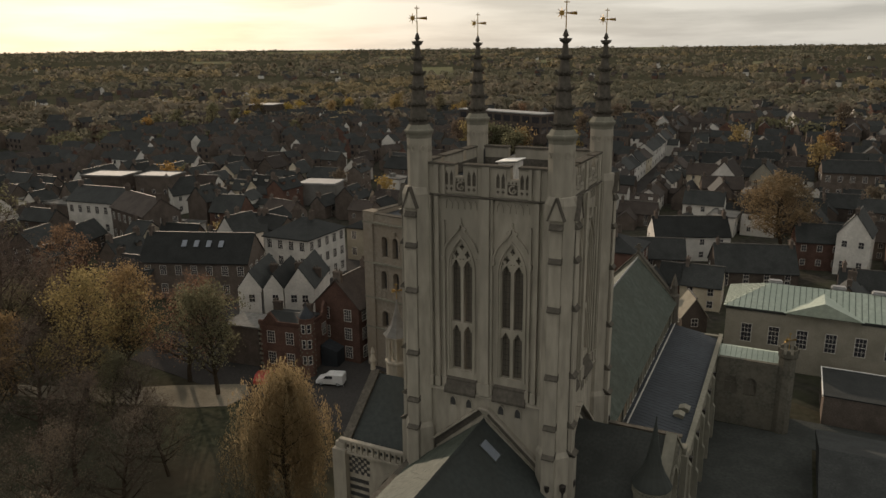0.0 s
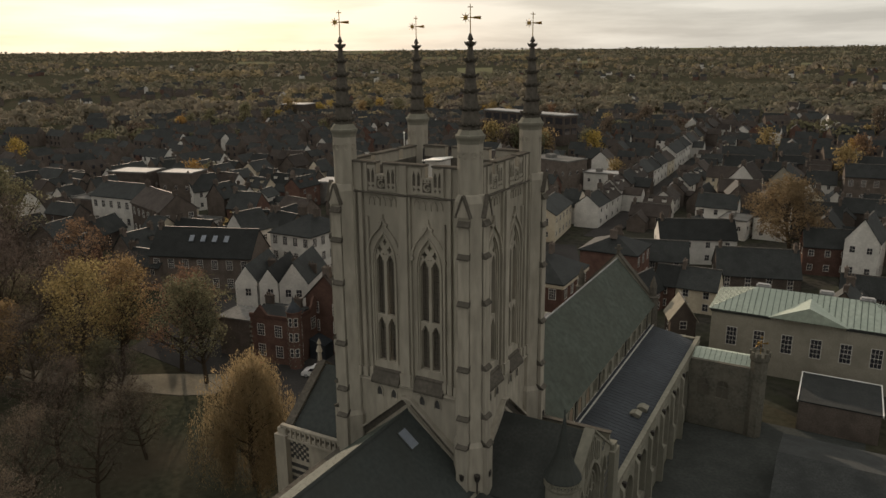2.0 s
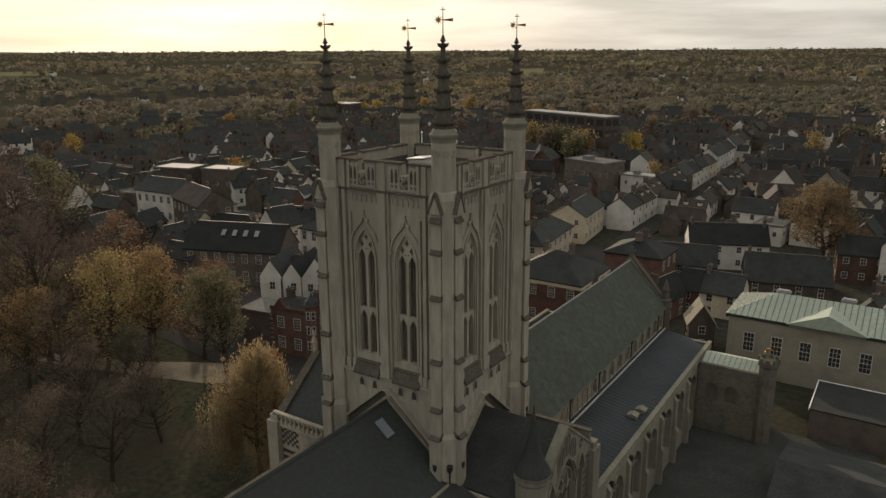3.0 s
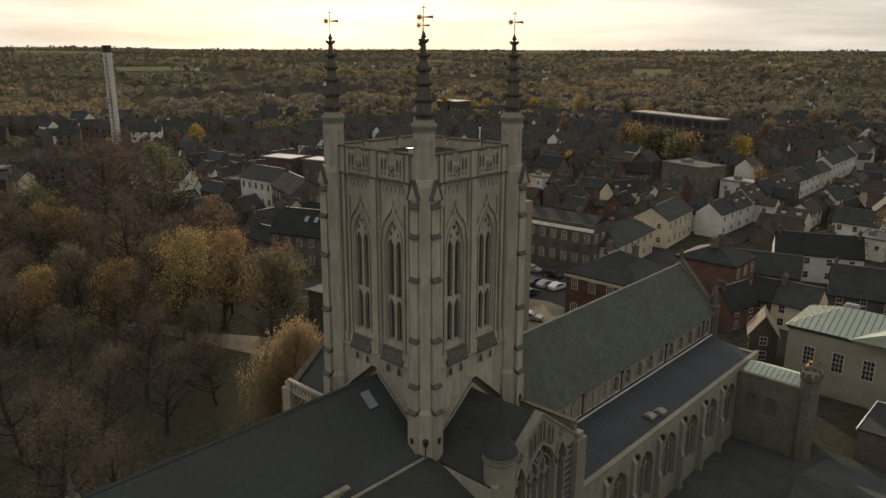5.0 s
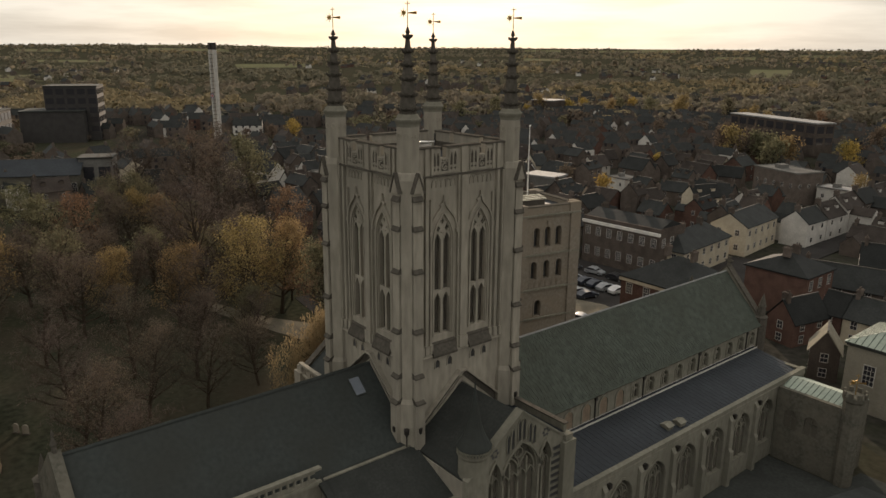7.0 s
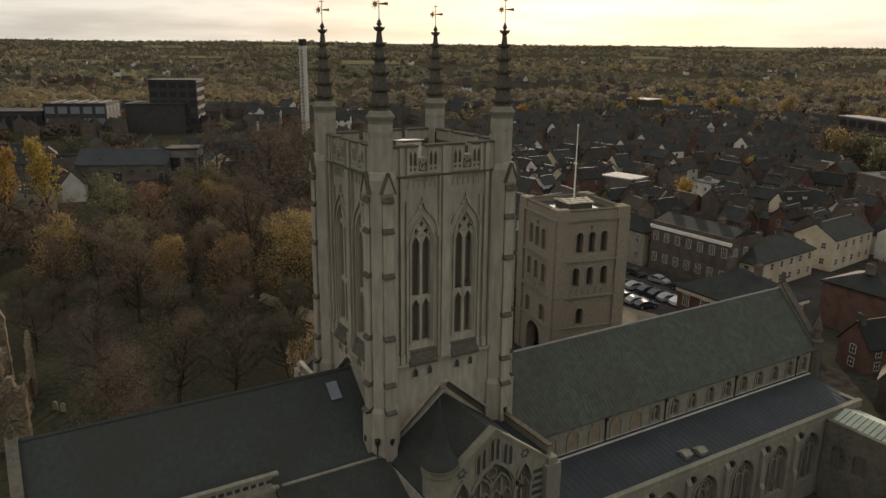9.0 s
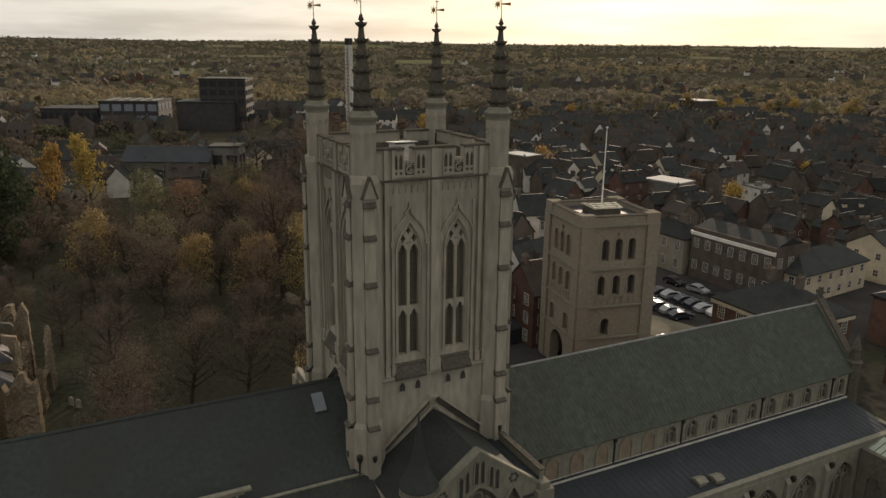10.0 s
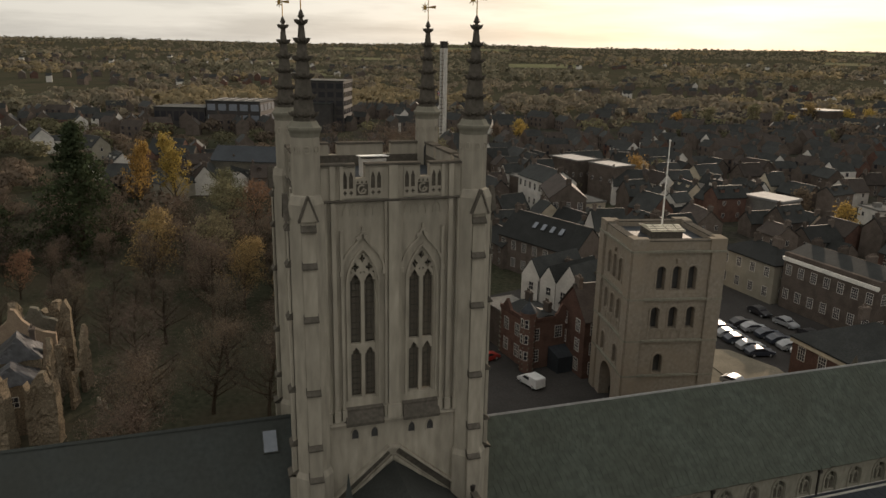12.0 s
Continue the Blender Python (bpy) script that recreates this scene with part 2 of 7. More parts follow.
# far leaves paler, greyer and more even: haze is put into their colour
L_HAZY = [leafy("hazy_olive_leaves", (0.176, 0.157, 0.118), 0.4, 0.08), leafy("hazy_brown_leaves", (0.175, 0.153, 0.118), 0.4, 0.08), leafy("hazy_gold_leaves", (0.222, 0.187, 0.118), 0.4, 0.08), leafy("hazy_green_leaves", (0.156, 0.147, 0.108), 0.4, 0.08)]


# ---- building blocks ----
def thing(name, m=None, label="", category="", group="", kind=""):
    ob = new(name)
    ob.matrix_world = m or Matrix()
    ob.empty_display_size = 0.1
    return tagged(ob, label, category, group, kind)


def link(name, data, parent, m=None, label=""):
    """A mesh as a child at the pose m, in its parent's own space."""
    ob = new(name, data)
    ob.parent = parent
    if m is not None:
        ob.matrix_basis = m
    if label:
        ob["label"] = label
    return ob


def mesh_of(bm, *mats, smooth=False):
    bmesh.ops.recalc_face_normals(bm, faces=bm.faces)
    me = bpy.data.meshes.new("mesh")
    bm.to_mesh(me)
    bm.free()
    for mt in mats:
        me.materials.append(mt)
    if smooth:
        me.polygons.foreach_set("use_smooth", [True] * len(me.polygons))
    return me


def part(name, bm, mat, parent, label="", m=None, smooth=False):
    mats = mat if isinstance(mat, (tuple, list)) else (mat,)
    me = mesh_of(bm, *mats, smooth=smooth)
    me.name = name
    return link(name, me, parent, m, label)


def solid(name, bm, mat, label="", category="", kind="", m=None, group="", smooth=False):
    """A thing that is one mesh."""
    mats = mat if isinstance(mat, (tuple, list)) else (mat,)
    ob = new(name, mesh_of(bm, *mats, smooth=smooth))
    if m is not None:
        ob.matrix_world = m
    return tagged(ob, label, category, group, kind)


def B():
    return bmesh.new()


def box(bm, x0, x1, y0, y1, z0, z1, mi=0, m=None):
    vs = [bm.verts.new(Vector((x, y, z)) if m is None else m @ Vector((x, y, z))) for x in (x0, x1) for y in (y0, y1) for z in (z0, z1)]
    for q in ((0, 1, 3, 2), (4, 6, 7, 5), (0, 4, 5, 1), (2, 3, 7, 6), (0, 2, 6, 4), (1, 5, 7, 3)):
        bm.faces.new([vs[i] for i in q]).material_index = mi
    return bm


def prism(bm, pts, m, d0, d1, mi=0):
    """A flat outline (u, z) pushed out from depth d0 to d1; m maps (u, depth, z) to the parent's space."""
    a = [bm.verts.new(m @ Vector((u, d0, z))) for u, z in pts]
    b = [bm.verts.new(m @ Vector((u, d1, z))) for u, z in pts]
    n = len(pts)
    bm.faces.new(a).material_index = mi
    bm.faces.new(b[::-1]).material_index = mi
    for i in range(n):
        bm.faces.new((a[i], b[i], b[(i + 1) % n], a[(i + 1) % n])).material_index = mi
    return bm


def turned(bm, profile, n=8, cx=0.0, cy=0.0, twist=None, mi=0, cap=True):
    """A turned solid: rings of n corners through (radius, z)."""
    tw = math.pi / n if twist is None else twist
    rings = []
    for r, z in profile:
        rings.append([bm.verts.new((cx + r * math.cos(tw + 2 * math.pi * i / n), cy + r * math.sin(tw + 2 * math.pi * i / n), z)) for i in range(n)])
    for a, b in zip(rings, rings[1:]):
        for i in range(n):
            bm.faces.new((a[i], a[(i + 1) % n], b[(i + 1) % n], b[i])).material_index = mi
    if cap:
        bm.faces.new(rings[0][::-1]).material_index = mi
        bm.faces.new(rings[-1]).material_index = mi
    return bm


def arch(uc, w, zs, za, n=7):
    """Points of a pointed arch from its left springing over the apex to the right; w wide, springing at zs, apex at za."""
    h, half = za - zs, w / 2
    r = (h * h + half * half) / (2 * half)
    left = []
    for i in range(n + 1):
        a = math.asin(min(1.0, h / r)) * i / n
        left.append((uc - half + r - r * math.cos(a), zs + r * math.sin(a)))
    return left + [(2 * uc - u, z) for u, z in left[-2::-1]]


def round_arch(uc, w, zs, n=10):
    return [(uc - w / 2 * math.cos(math.pi * i / n), zs + w / 2 * math.sin(math.pi * i / n)) for i in range(n + 1)]


def pierced(bm, m, u0, u1, z0, z1, openings, d0, d1, mi=0):
    """A wall from u0 to u1 with arched openings (left, right, sill, head curve) that go right through."""
    last = u0
    for lo, hi, sill, curve in sorted(openings, key=lambda o: o[0]):
        if lo > last + 1e-4:
            prism(bm, [(last, z0), (lo, z0), (lo, z1), (last, z1)], m, d0, d1, mi)
        if sill > z0 + 1e-4:
            prism(bm, [(lo, z0), (hi, z0), (hi, sill), (lo, sill)], m, d0, d1, mi)
        for (ua, za), (ub, zb) in zip(curve, curve[1:]):
            if abs(ub - ua) > 1e-5:
                prism(bm, [(ua, za), (ub, zb), (ub, z1), (ua, z1)], m, d0, d1, mi)
        last = hi
    if u1 > last + 1e-4:
        prism(bm, [(last, z0), (u1, z0), (u1, z1), (last, z1)], m, d0, d1, mi)
    bmesh.ops.remove_doubles(bm, verts=bm.verts, dist=1e-4)
    return bm


def band(bm, m, pts, wide, d0, d1, mi=0):
    """A moulding of even width that follows a line of points in the wall's plane, mitred at the bends."""
    n = len(pts)
    dirs = []
    for (ua, za), (ub, zb) in zip(pts, pts[1:]):
        k = max(1e-6, math.hypot(ub - ua, zb - za))
        dirs.append(((ub - ua) / k, (zb - za) / k))
    rows = []
    for i, (u, z) in enumerate(pts):
        a, c = dirs[max(0, i - 1)], dirs[min(n - 2, i)]
        nu, nz = -(a[1] + c[1]), a[0] + c[0]
        k = max(1e-6, math.hypot(nu, nz))
        nu, nz = nu / k * wide / 2, nz / k * wide / 2
        rows.append([bm.verts.new(m @ Vector(v)) for v in ((u - nu, d0, z - nz), (u + nu, d0, z + nz), (u + nu, d1, z + nz), (u - nu, d1, z - nz))])
    for a, c in zip(rows, rows[1:]):
        for q in range(4):
            bm.faces.new((a[q], a[(q + 1) % 4], c[(q + 1) % 4], c[q])).material_index = mi
    bm.faces.new(rows[0][::-1]).material_index = mi
    bm.faces.new(rows[-1]).material_index = mi
    return bm


def facing(ang, x=0.0, y=0.0, z=0.0):
    """A wall's frame: u runs along it, depth runs outwards; ang 0 faces -y (east), 90 faces +x (north), 180 faces +y, 270 faces -x."""
    return pose(x, y, z, 0, 0, ang) @ Matrix.Diagonal((1, -1, 1, 1))


# ---- the ground ----
def ground_z(x, y):
    """The land: level round the church, rising gently through the town to low hills."""
    r = math.hypot(x, y - 10)
    z = 0.0
    for r0, r1, rise in ((95, 420, 7.5), (420, 1200, 4.0), (1200, 2400, 20.0), (2400, 3600, 36.0)):
        f = min(1.0, max(0.0, (r - r0) / (r1 - r0)))
        z += rise * f * f * (3 - 2 * f) if r1 < 3000 else rise * f
    if r > 500:
        z += 9.0 * min(1, (r - 500) / 1500) * noise.noise((x / 900, y / 900, 3.1))
    return z


def is_field(x, y):
    """Open farmland between the far woods."""
    r = math.hypot(x, y - 10)
    return r > 800 and noise.noise((x / 260, y / 260, 2.2)) > (0.38 if r < 3200 else 0.25)


def build_ground():
    n = 128
    radii = [0, 15, 30, 45, 60, 75, 90, 110, 135, 165, 200, 250, 310, 380, 460, 560, 700, 900, 1150, 1450, 1650, 1800, 1980, 2200, 2400, 2650, 2860, 3100, 3340, 3600, 4300]
    vs, fs = [(0, 0, ground_z(0, 0))], []
    for r in radii[1:]:
        for i in range(n):
            a = 2 * math.pi * i / n
            x, y = r * math.cos(a), r * math.sin(a) + 10
            vs.append((x, y, ground_z(x, y)))
    for i in range(n):
        fs.append((0, 1 + i, 1 + (i + 1) % n))
    for k in range(len(radii) - 2):
        for i in range(n):
            a, b = 1 + k * n + i, 1 + k * n + (i + 1) % n
            fs.append((a, a + n, b + n, b))
    me = bpy.data.meshes.new("ground")
    me.from_pydata(vs, [], fs)
    me.materials.append(M_GRASS)
    me.materials.append(M_YARD)
    me.materials.append(M_FIELD)
    for p in me.polygons:
        c = p.center
        p.material_index = 1 if c.y > 52 and math.hypot(c.x, c.y) < 400 else (2 if is_field(c.x, c.y) else 0)
    me.polygons.foreach_set("use_smooth", [True] * len(me.polygons))
    return tagged(new("ground", me), "rough autumn grass and land rising to low hills", "ground", kind="structure")


build_ground()


def sheet(name, pts, z, mat, label, kind="structure", cat="ground", thick=0.12):
    bm = B()
    prism(bm, pts, Matrix(((1, 0, 0, 0), (0, 0, 1, 0), (0, 1, 0, 0), (0, 0, 0, 1))), z - thick, z)
    return solid(name, bm, mat, label, cat, kind)


# ---- cathedral tower ----
tower = thing("cathedral_tower", label="tall pale limestone Gothic church tower with four dark pinnacles", category="tower")
HALF, WALL, PIER = 5.9, 5.05, 0.97     # half width over the piers, wall face, half width of a corner pier
PC = HALF - PIER


BAY = 1.78                             # the two windows stand this far from the middle of each side


def plate(m, outer, holes, d0, d1):
    """A flat slab from depth d0 to d1 with shaped holes cut right through it."""
    bm = B()
    edges = []
    for loop in [outer] + holes:
        vs = [bm.verts.new((u, d1, z)) for u, z in loop]
        edges += [bm.edges.new((vs[i], vs[(i + 1) % len(vs)])) for i in range(len(vs))]
    bmesh.ops.triangle_fill(bm, use_beauty=True, edges=edges, normal=(0, 1, 0))
    out = bmesh.ops.extrude_face_region(bm, geom=bm.faces[:])
    bmesh.ops.translate(bm, vec=(0, d0 - d1, 0), verts=[v for v in out["geom"] if isinstance(v, bmesh.types.BMVert)])
    bmesh.ops.transform(bm, matrix=m, verts=bm.verts)
    return bm


def cusped(c, w, z0, zs, k=1.0):
    """Outline of a light with a cusped head: sill z0, springing zs; k stretches the head."""
    h = w / 2
    right = [(h, zs), (h * 0.95, zs + 0.11 * k), (h * 0.6, zs + 0.15 * k), (h * 0.66, zs + 0.26 * k), (h * 0.34, zs + 0.36 * k), (h * 0.28, zs + 0.44 * k)]
    return [(c - h, z0), (c + h, z0)] + [(c + u, z) for u, z in right] + [(c, zs + 0.52 * k)] + [(c - u, z) for u, z in right[::-1]]


def foil(c, z, r, tall=1.0, n=16):
    """Outline of a four-lobed opening."""
    return [(c + r * (0.5 + 0.5 * abs(math.cos(2 * a))) * math.cos(a), z + tall * r * (0.5 + 0.5 * abs(math.cos(2 * a))) * math.sin(a)) for a in [2 * math.pi * i / n for i in range(n)]]


def tower_face(ang):
    f = facing(ang)
    side = f @ Matrix(((0, 1, 0, 0), (1, 0, 0, 0), (0, 0, 1, 0), (0, 0, 0, 1)))
    ops = [(c - 0.78, c + 0.78, 23.05, arch(c, 1.56, 30.3, 32.4)) for c in (-BAY, BAY)]
    bm = B()
    pierced(bm, f, -4.2, 4.2, 21.5, 35.2, ops, WALL - 0.9, WALL - 0.12)
    box(bm, -4.2, 4.2, WALL - 0.9, WALL + 0.02, 8.0, 21.5, m=f)
    part("wall", bm, M_LIME, tower)
    # shafts that divide the bays
    for u, w, d, z1 in ((-3.95, 0.22, 0.22, 35.2), (-3.45, 0.26, 0.14, 35.2), (3.45, 0.26, 0.14, 35.2), (3.95, 0.22, 0.22, 35.2), (-3.0, 0.16, 0.06, 33.6), (3.0, 0.16, 0.06, 33.6), (-0.42, 0.16, 0.08, 35.2), (0.42, 0.16, 0.08, 35.2)):
        bm = B()
        box(bm, u - w / 2, u + w / 2, WALL - 0.12, WALL + d, 21.9, z1, m=f)
        prism(bm, [(u - w / 2 - 0.06, 21.75), (u + w / 2 + 0.06, 21.75), (u + w / 2 + 0.06, 22.5), (u - w / 2 - 0.06, 22.5)], f, WALL - 0.12, WALL + d + 0.1)
        part("shaft", bm, M_LIME, tower)
    bm = B()
    box(bm, -0.3, 0.3, WALL - 0.12, WALL + 0.24, 21.9, 35.2, m=f)
    box(bm, -0.4, 0.4, WALL - 0.12, WALL + 0.34, 21.7, 22.6, m=f)
    part("pilaster", bm, M_LIME, tower)
    for c in (-BAY, BAY):
        win = part("window_surround", band(band(B(), f, arch(c, 1.9, 30.3, 32.5), 0.12, WALL - 0.12, WALL + 0.0), f, [(c - 0.95, 23.0), (c - 0.95, 30.3)], 0.12, WALL - 0.12, WALL - 0.02), M_LIME, tower)
        bm = B()
        band(bm, f, [(c + 0.95, 23.0), (c + 0.95, 30.3)], 0.12, WALL - 0.12, WALL - 0.02)
        # ogee hood with its finial
        for s in (-1, 1):
            band(bm, f, [(c + s * 1.25, 31.2), (c + s * 1.2, 31.55), (c + s * 0.98, 32.1), (c + s * 0.62, 32.55), (c + s * 0.28, 32.9), (c + s * 0.07, 33.4)], 0.12, WALL - 0.12, WALL + 0.05)
            box(bm, c + s * 1.25 - 0.12, c + s * 1.25 + 0.12, WALL - 0.12, WALL + 0.1, 30.92, 31.2, m=f)
            prism(bm, [(c + s * 0.05, 33.12), (c + s * 0.34, 33.02), (c + s * 0.4, 33.14), (c + s * 0.3, 33.24), (c + s * 0.05, 33.26)], f, WALL - 0.12, WALL + 0.06)
        box(bm, c - 0.13, c + 0.13, WALL - 0.12, WALL + 0.08, 33.38, 33.5, m=f)
        box(bm, c - 0.06, c + 0.06, WALL - 0.12, WALL + 0.06, 33.5, 33.8, m=f)
        part("hood_mould", bm, M_LIME, tower)
        # tracery: one stone plate with cusped lights and foils cut through it
        d0, d1 = WALL - 0.5, WALL - 0.22
        holes = [cusped(c + k * 0.42, 0.62, z0, zs) for k in (-1, 1) for z0, zs in ((23.1, 25.82), (26.58, 30.42))]
        holes += [foil(c + k * 0.4, 31.32, 0.2, 1.35) for k in (-1, 1)] + [foil(c, 31.84, 0.17, 1.4)]
        holes += [[(c + k * 0.02 + q * 0.06, 30.92), (c + k * 0.02 + q * 0.16, 31.02), (c + k * 0.02 + q * 0.05, 31.06)] for k, q in ((-1, -1), (1, 1))]
        holes += [[(c + k * 0.6, 30.96), (c + k * 0.7, 30.98), (c + k * 0.64, 31.12)] for k in (-1, 1)]
        bm = plate(f, [(c - 0.8, 23.0), (c + 0.8, 23.0)] + arch(c, 1.6, 30.3, 32.44)[::-1], holes, d0, d1)
        link("tracery", mesh_of(bm, M_LIME), win)
        # leaded glass with saddle bars
        bm = B()
        for k in (-1, 1):
            prism(bm, [(c + k * 0.06, 23.1), (c + k * 0.78, 23.1), (c + k * 0.78, 30.3)] + ([(c + k * 0.5, 31.5), (c + k * 0.06, 32.1)]), f, WALL - 0.62, WALL - 0.6)
        pane = link("pane", mesh_of(bm, M_GLASS), win)
        pane.visible_shadow = False
        bm = B()
        for i in range(20):
            box(bm, c - 0.78, c + 0.78, WALL - 0.6, WALL - 0.57, 23.4 + i * 0.4, 23.43 + i * 0.4, m=f)
        for u in (-0.57, -0.33, 0.33, 0.57):
            box(bm, c + u - 0.013, c + u + 0.013, WALL - 0.6, WALL - 0.575, 23.1, 31.0, m=f)
        link("leaded_grille", mesh_of(bm, M_IRON), win)
        # steep slated sill in two weathered steps
        bm = B()
        prism(bm, [(WALL - 0.7, 23.05), (WALL + 0.02, 22.42), (WALL + 0.02, 22.28), (WALL + 0.36, 21.62), (WALL + 0.36, 21.44), (WALL - 0.7, 21.44)], side, c - 1.16, c + 1.16)
        part("sloping_sill", bm, M_LIME_DARK, tower, "dark weathered stepped stone sill")
        # two small quatrefoil niches under the string, each a dark plate for its shade
        for s in (-0.6, 0.6):
            bm = B()
            prism(bm, [(c + s - 0.2, 20.45), (c + s + 0.2, 20.45)] + arch(c + s, 0.4, 20.75, 21.1, 4)[::-1], f, WALL - 0.1, WALL + 0.026)
            part("niche", bm, M_FLUSH_DARK, tower, "dark arched plate for the shade of a small recess")
            bm = band(B(), f, [(c + s - 0.25, 20.4)] + arch(c + s, 0.5, 20.75, 21.18, 4) + [(c + s + 0.25, 20.4)], 0.08, WALL, WALL + 0.09)
            part("niche_arch", bm, M_LIME, tower)
    # string courses
    for z, d, h, mat in ((21.5, 0.24, 0.2, M_LIME), (35.25, 0.13, 0.1, M_LIME_DARK)):
        bm = B()
        prism(bm, [(WALL - 0.1, z + h), (WALL + 0.05, z + h), (WALL + d, z + 0.06), (WALL + d, z), (WALL - 0.1, z - 0.06)], f @ Matrix(((0, 1, 0, 0), (1, 0, 0, 0), (0, 0, 1, 0), (0, 0, 0, 1))), -4.1, 4.1)
        part("string_course", bm, mat, tower, "dark weathered moulding" if mat is M_LIME_DARK else "")
    # parapet with blind panels and one embrasure in each bay
    bm = B()
    box(bm, -4.1, 4.1, WALL - 0.5, WALL - 0.06, 35.3, 36.55, m=f)
    part("parapet", bm, M_LIME, tower)
    for a, b in ((-4.1, -2.15), (-1.6, 1.6), (2.15, 4.1)):
        bm = B()
        box(bm, a, b, WALL - 0.5, WALL - 0.06, 36.55, 37.25, m=f)
        part("merlon", bm, M_LIME, tower)
        part("coping", box(B(), a, b, WALL - 0.58, WALL + 0.06, 37.25, 37.38, m=f), M_LIME_DARK, tower, "dark weathered coping")
    # thin darker sheet along the inner face of the parapet
    part("parapet_lining", box(B(), -4.1, 4.1, WALL - 0.53, WALL - 0.503, 35.7, 36.5, m=f), M_LIME_DARK, tower, "dark inner face of the parapet")
    for u, w in ((-3.45, 0.3), (-2.95, 0.2), (-0.0, 0.5), (2.95, 0.2), (3.45, 0.3)):
        part("parapet_shaft", box(B(), u - w / 2, u + w / 2, WALL - 0.06, WALL + 0.1, 35.36, 37.25, m=f), M_LIME, tower)
    for c in (-BAY, BAY):
        for i in range(5):
            u = c + (i - 2) * 0.44
            part("blind_arch", band(B(), f, [(u - 0.2, 34.42)] + arch(u, 0.4, 34.7, 35.05, 3) + [(u + 0.2, 34.42)], 0.06, WALL - 0.13, WALL - 0.05), M_LIME, tower)
    for c in (-BAY, BAY):
        # pierced panels: two tall lights on either side of a square with its initial
        for k in (-1, 1):
            lo, hi = sorted((c + k * 0.42, c + k * 1.16))
            # dark sheet behind the openings: their recess shade as colour
            part("parapet_panel", box(B(), lo, hi, WALL - 0.07, WALL - 0.052, 35.5, 37.08, m=f), M_LIME_DARK, tower, "dark sheet behind the tracery for the shade of its openings")
            holes = [cusped(c + k * u, 0.24, 35.98, 36.62, 0.62) for u in (0.62, 0.97)] + [foil(c + k * u, 35.74, 0.12, 1.2) for u in (0.62, 0.97)]
            part("panel_tracery", plate(f, [(lo, 35.46), (hi, 35.46), (hi, 37.12), (lo, 37.12)], holes, WALL - 0.05, WALL + 0.03), M_LIME, tower)
        part("parapet_panel", box(B(), c - 0.41, c + 0.41, WALL - 0.07, WALL - 0.052, 35.5, 36.48, m=f), M_LIME_DARK, tower, "dark sheet behind the tracery for the shade of its openings")
        holes = [[(c - 0.34, 35.58), (c + 0.34, 35.58), (c + 0.34, 36.24), (c - 0.34, 36.24)]] + [cusped(c + u, 0.13, 36.28, 36.33, 0.24) for u in (-0.24, 0.0, 0.24)]
        part("panel_tracery", plate(f, [(c - 0.41, 35.46), (c + 0.41, 35.46), (c + 0.41, 36.5), (c - 0.41, 36.5)], holes, WALL - 0.05, WALL + 0.03), M_LIME, tower)
        bm = band(B(), f, [(c + 0.22 * math.cos(a), 35.93 + 0.24 * math.sin(a)) for a in [i * math.pi / 6 for i in range(2, 13)]], 0.08, WALL - 0.06, WALL + 0.03)
        band(bm, f, [(c - 0.05, 35.78), (c + 0.1, 35.98), (c + 0.22, 35.75)], 0.07, WALL - 0.06, WALL + 0.03)
        part("carved_initial", bm, M_LIME, tower)
    # raking drip course over the roof that meets this side
    low = 0.0 if ang == 0 else -1.05
    for s in (-1, 1):
        bm = B()
        band(bm, f, [(s * 0.02, 20.0 + low), (s * 4.0, 16.5 + low)], 0.2, WALL, WALL + 0.2)
        part("raking_moulding", bm, M_LIME, tower)
        bm = B()
        band(bm, f, [(s * 0.35, 20.72 + low), (s * 4.1, 17.45 + low)], 0.14, WALL, WALL + 0.42)
        part("raking_drip", bm, M_LIME, tower)
        bm = B()
        band(bm, f, [(s * 0.35, 20.36 + low), (s * 4.05, 17.05 + low)], 0.5, WALL + 0.02, WALL + 0.08)
        part("weathered_band", bm, M_LIME_DARK, tower, "dark weathered band above the roof line")
    bm = B()
    box(bm, -0.36, 0.36, WALL, WALL + 0.42, 20.66 + low, 20.82 + low, m=f)
    part("moulding_apex", bm, M_LIME, tower)


for ang in (0, 90, 180, 270):
    tower_face(ang)


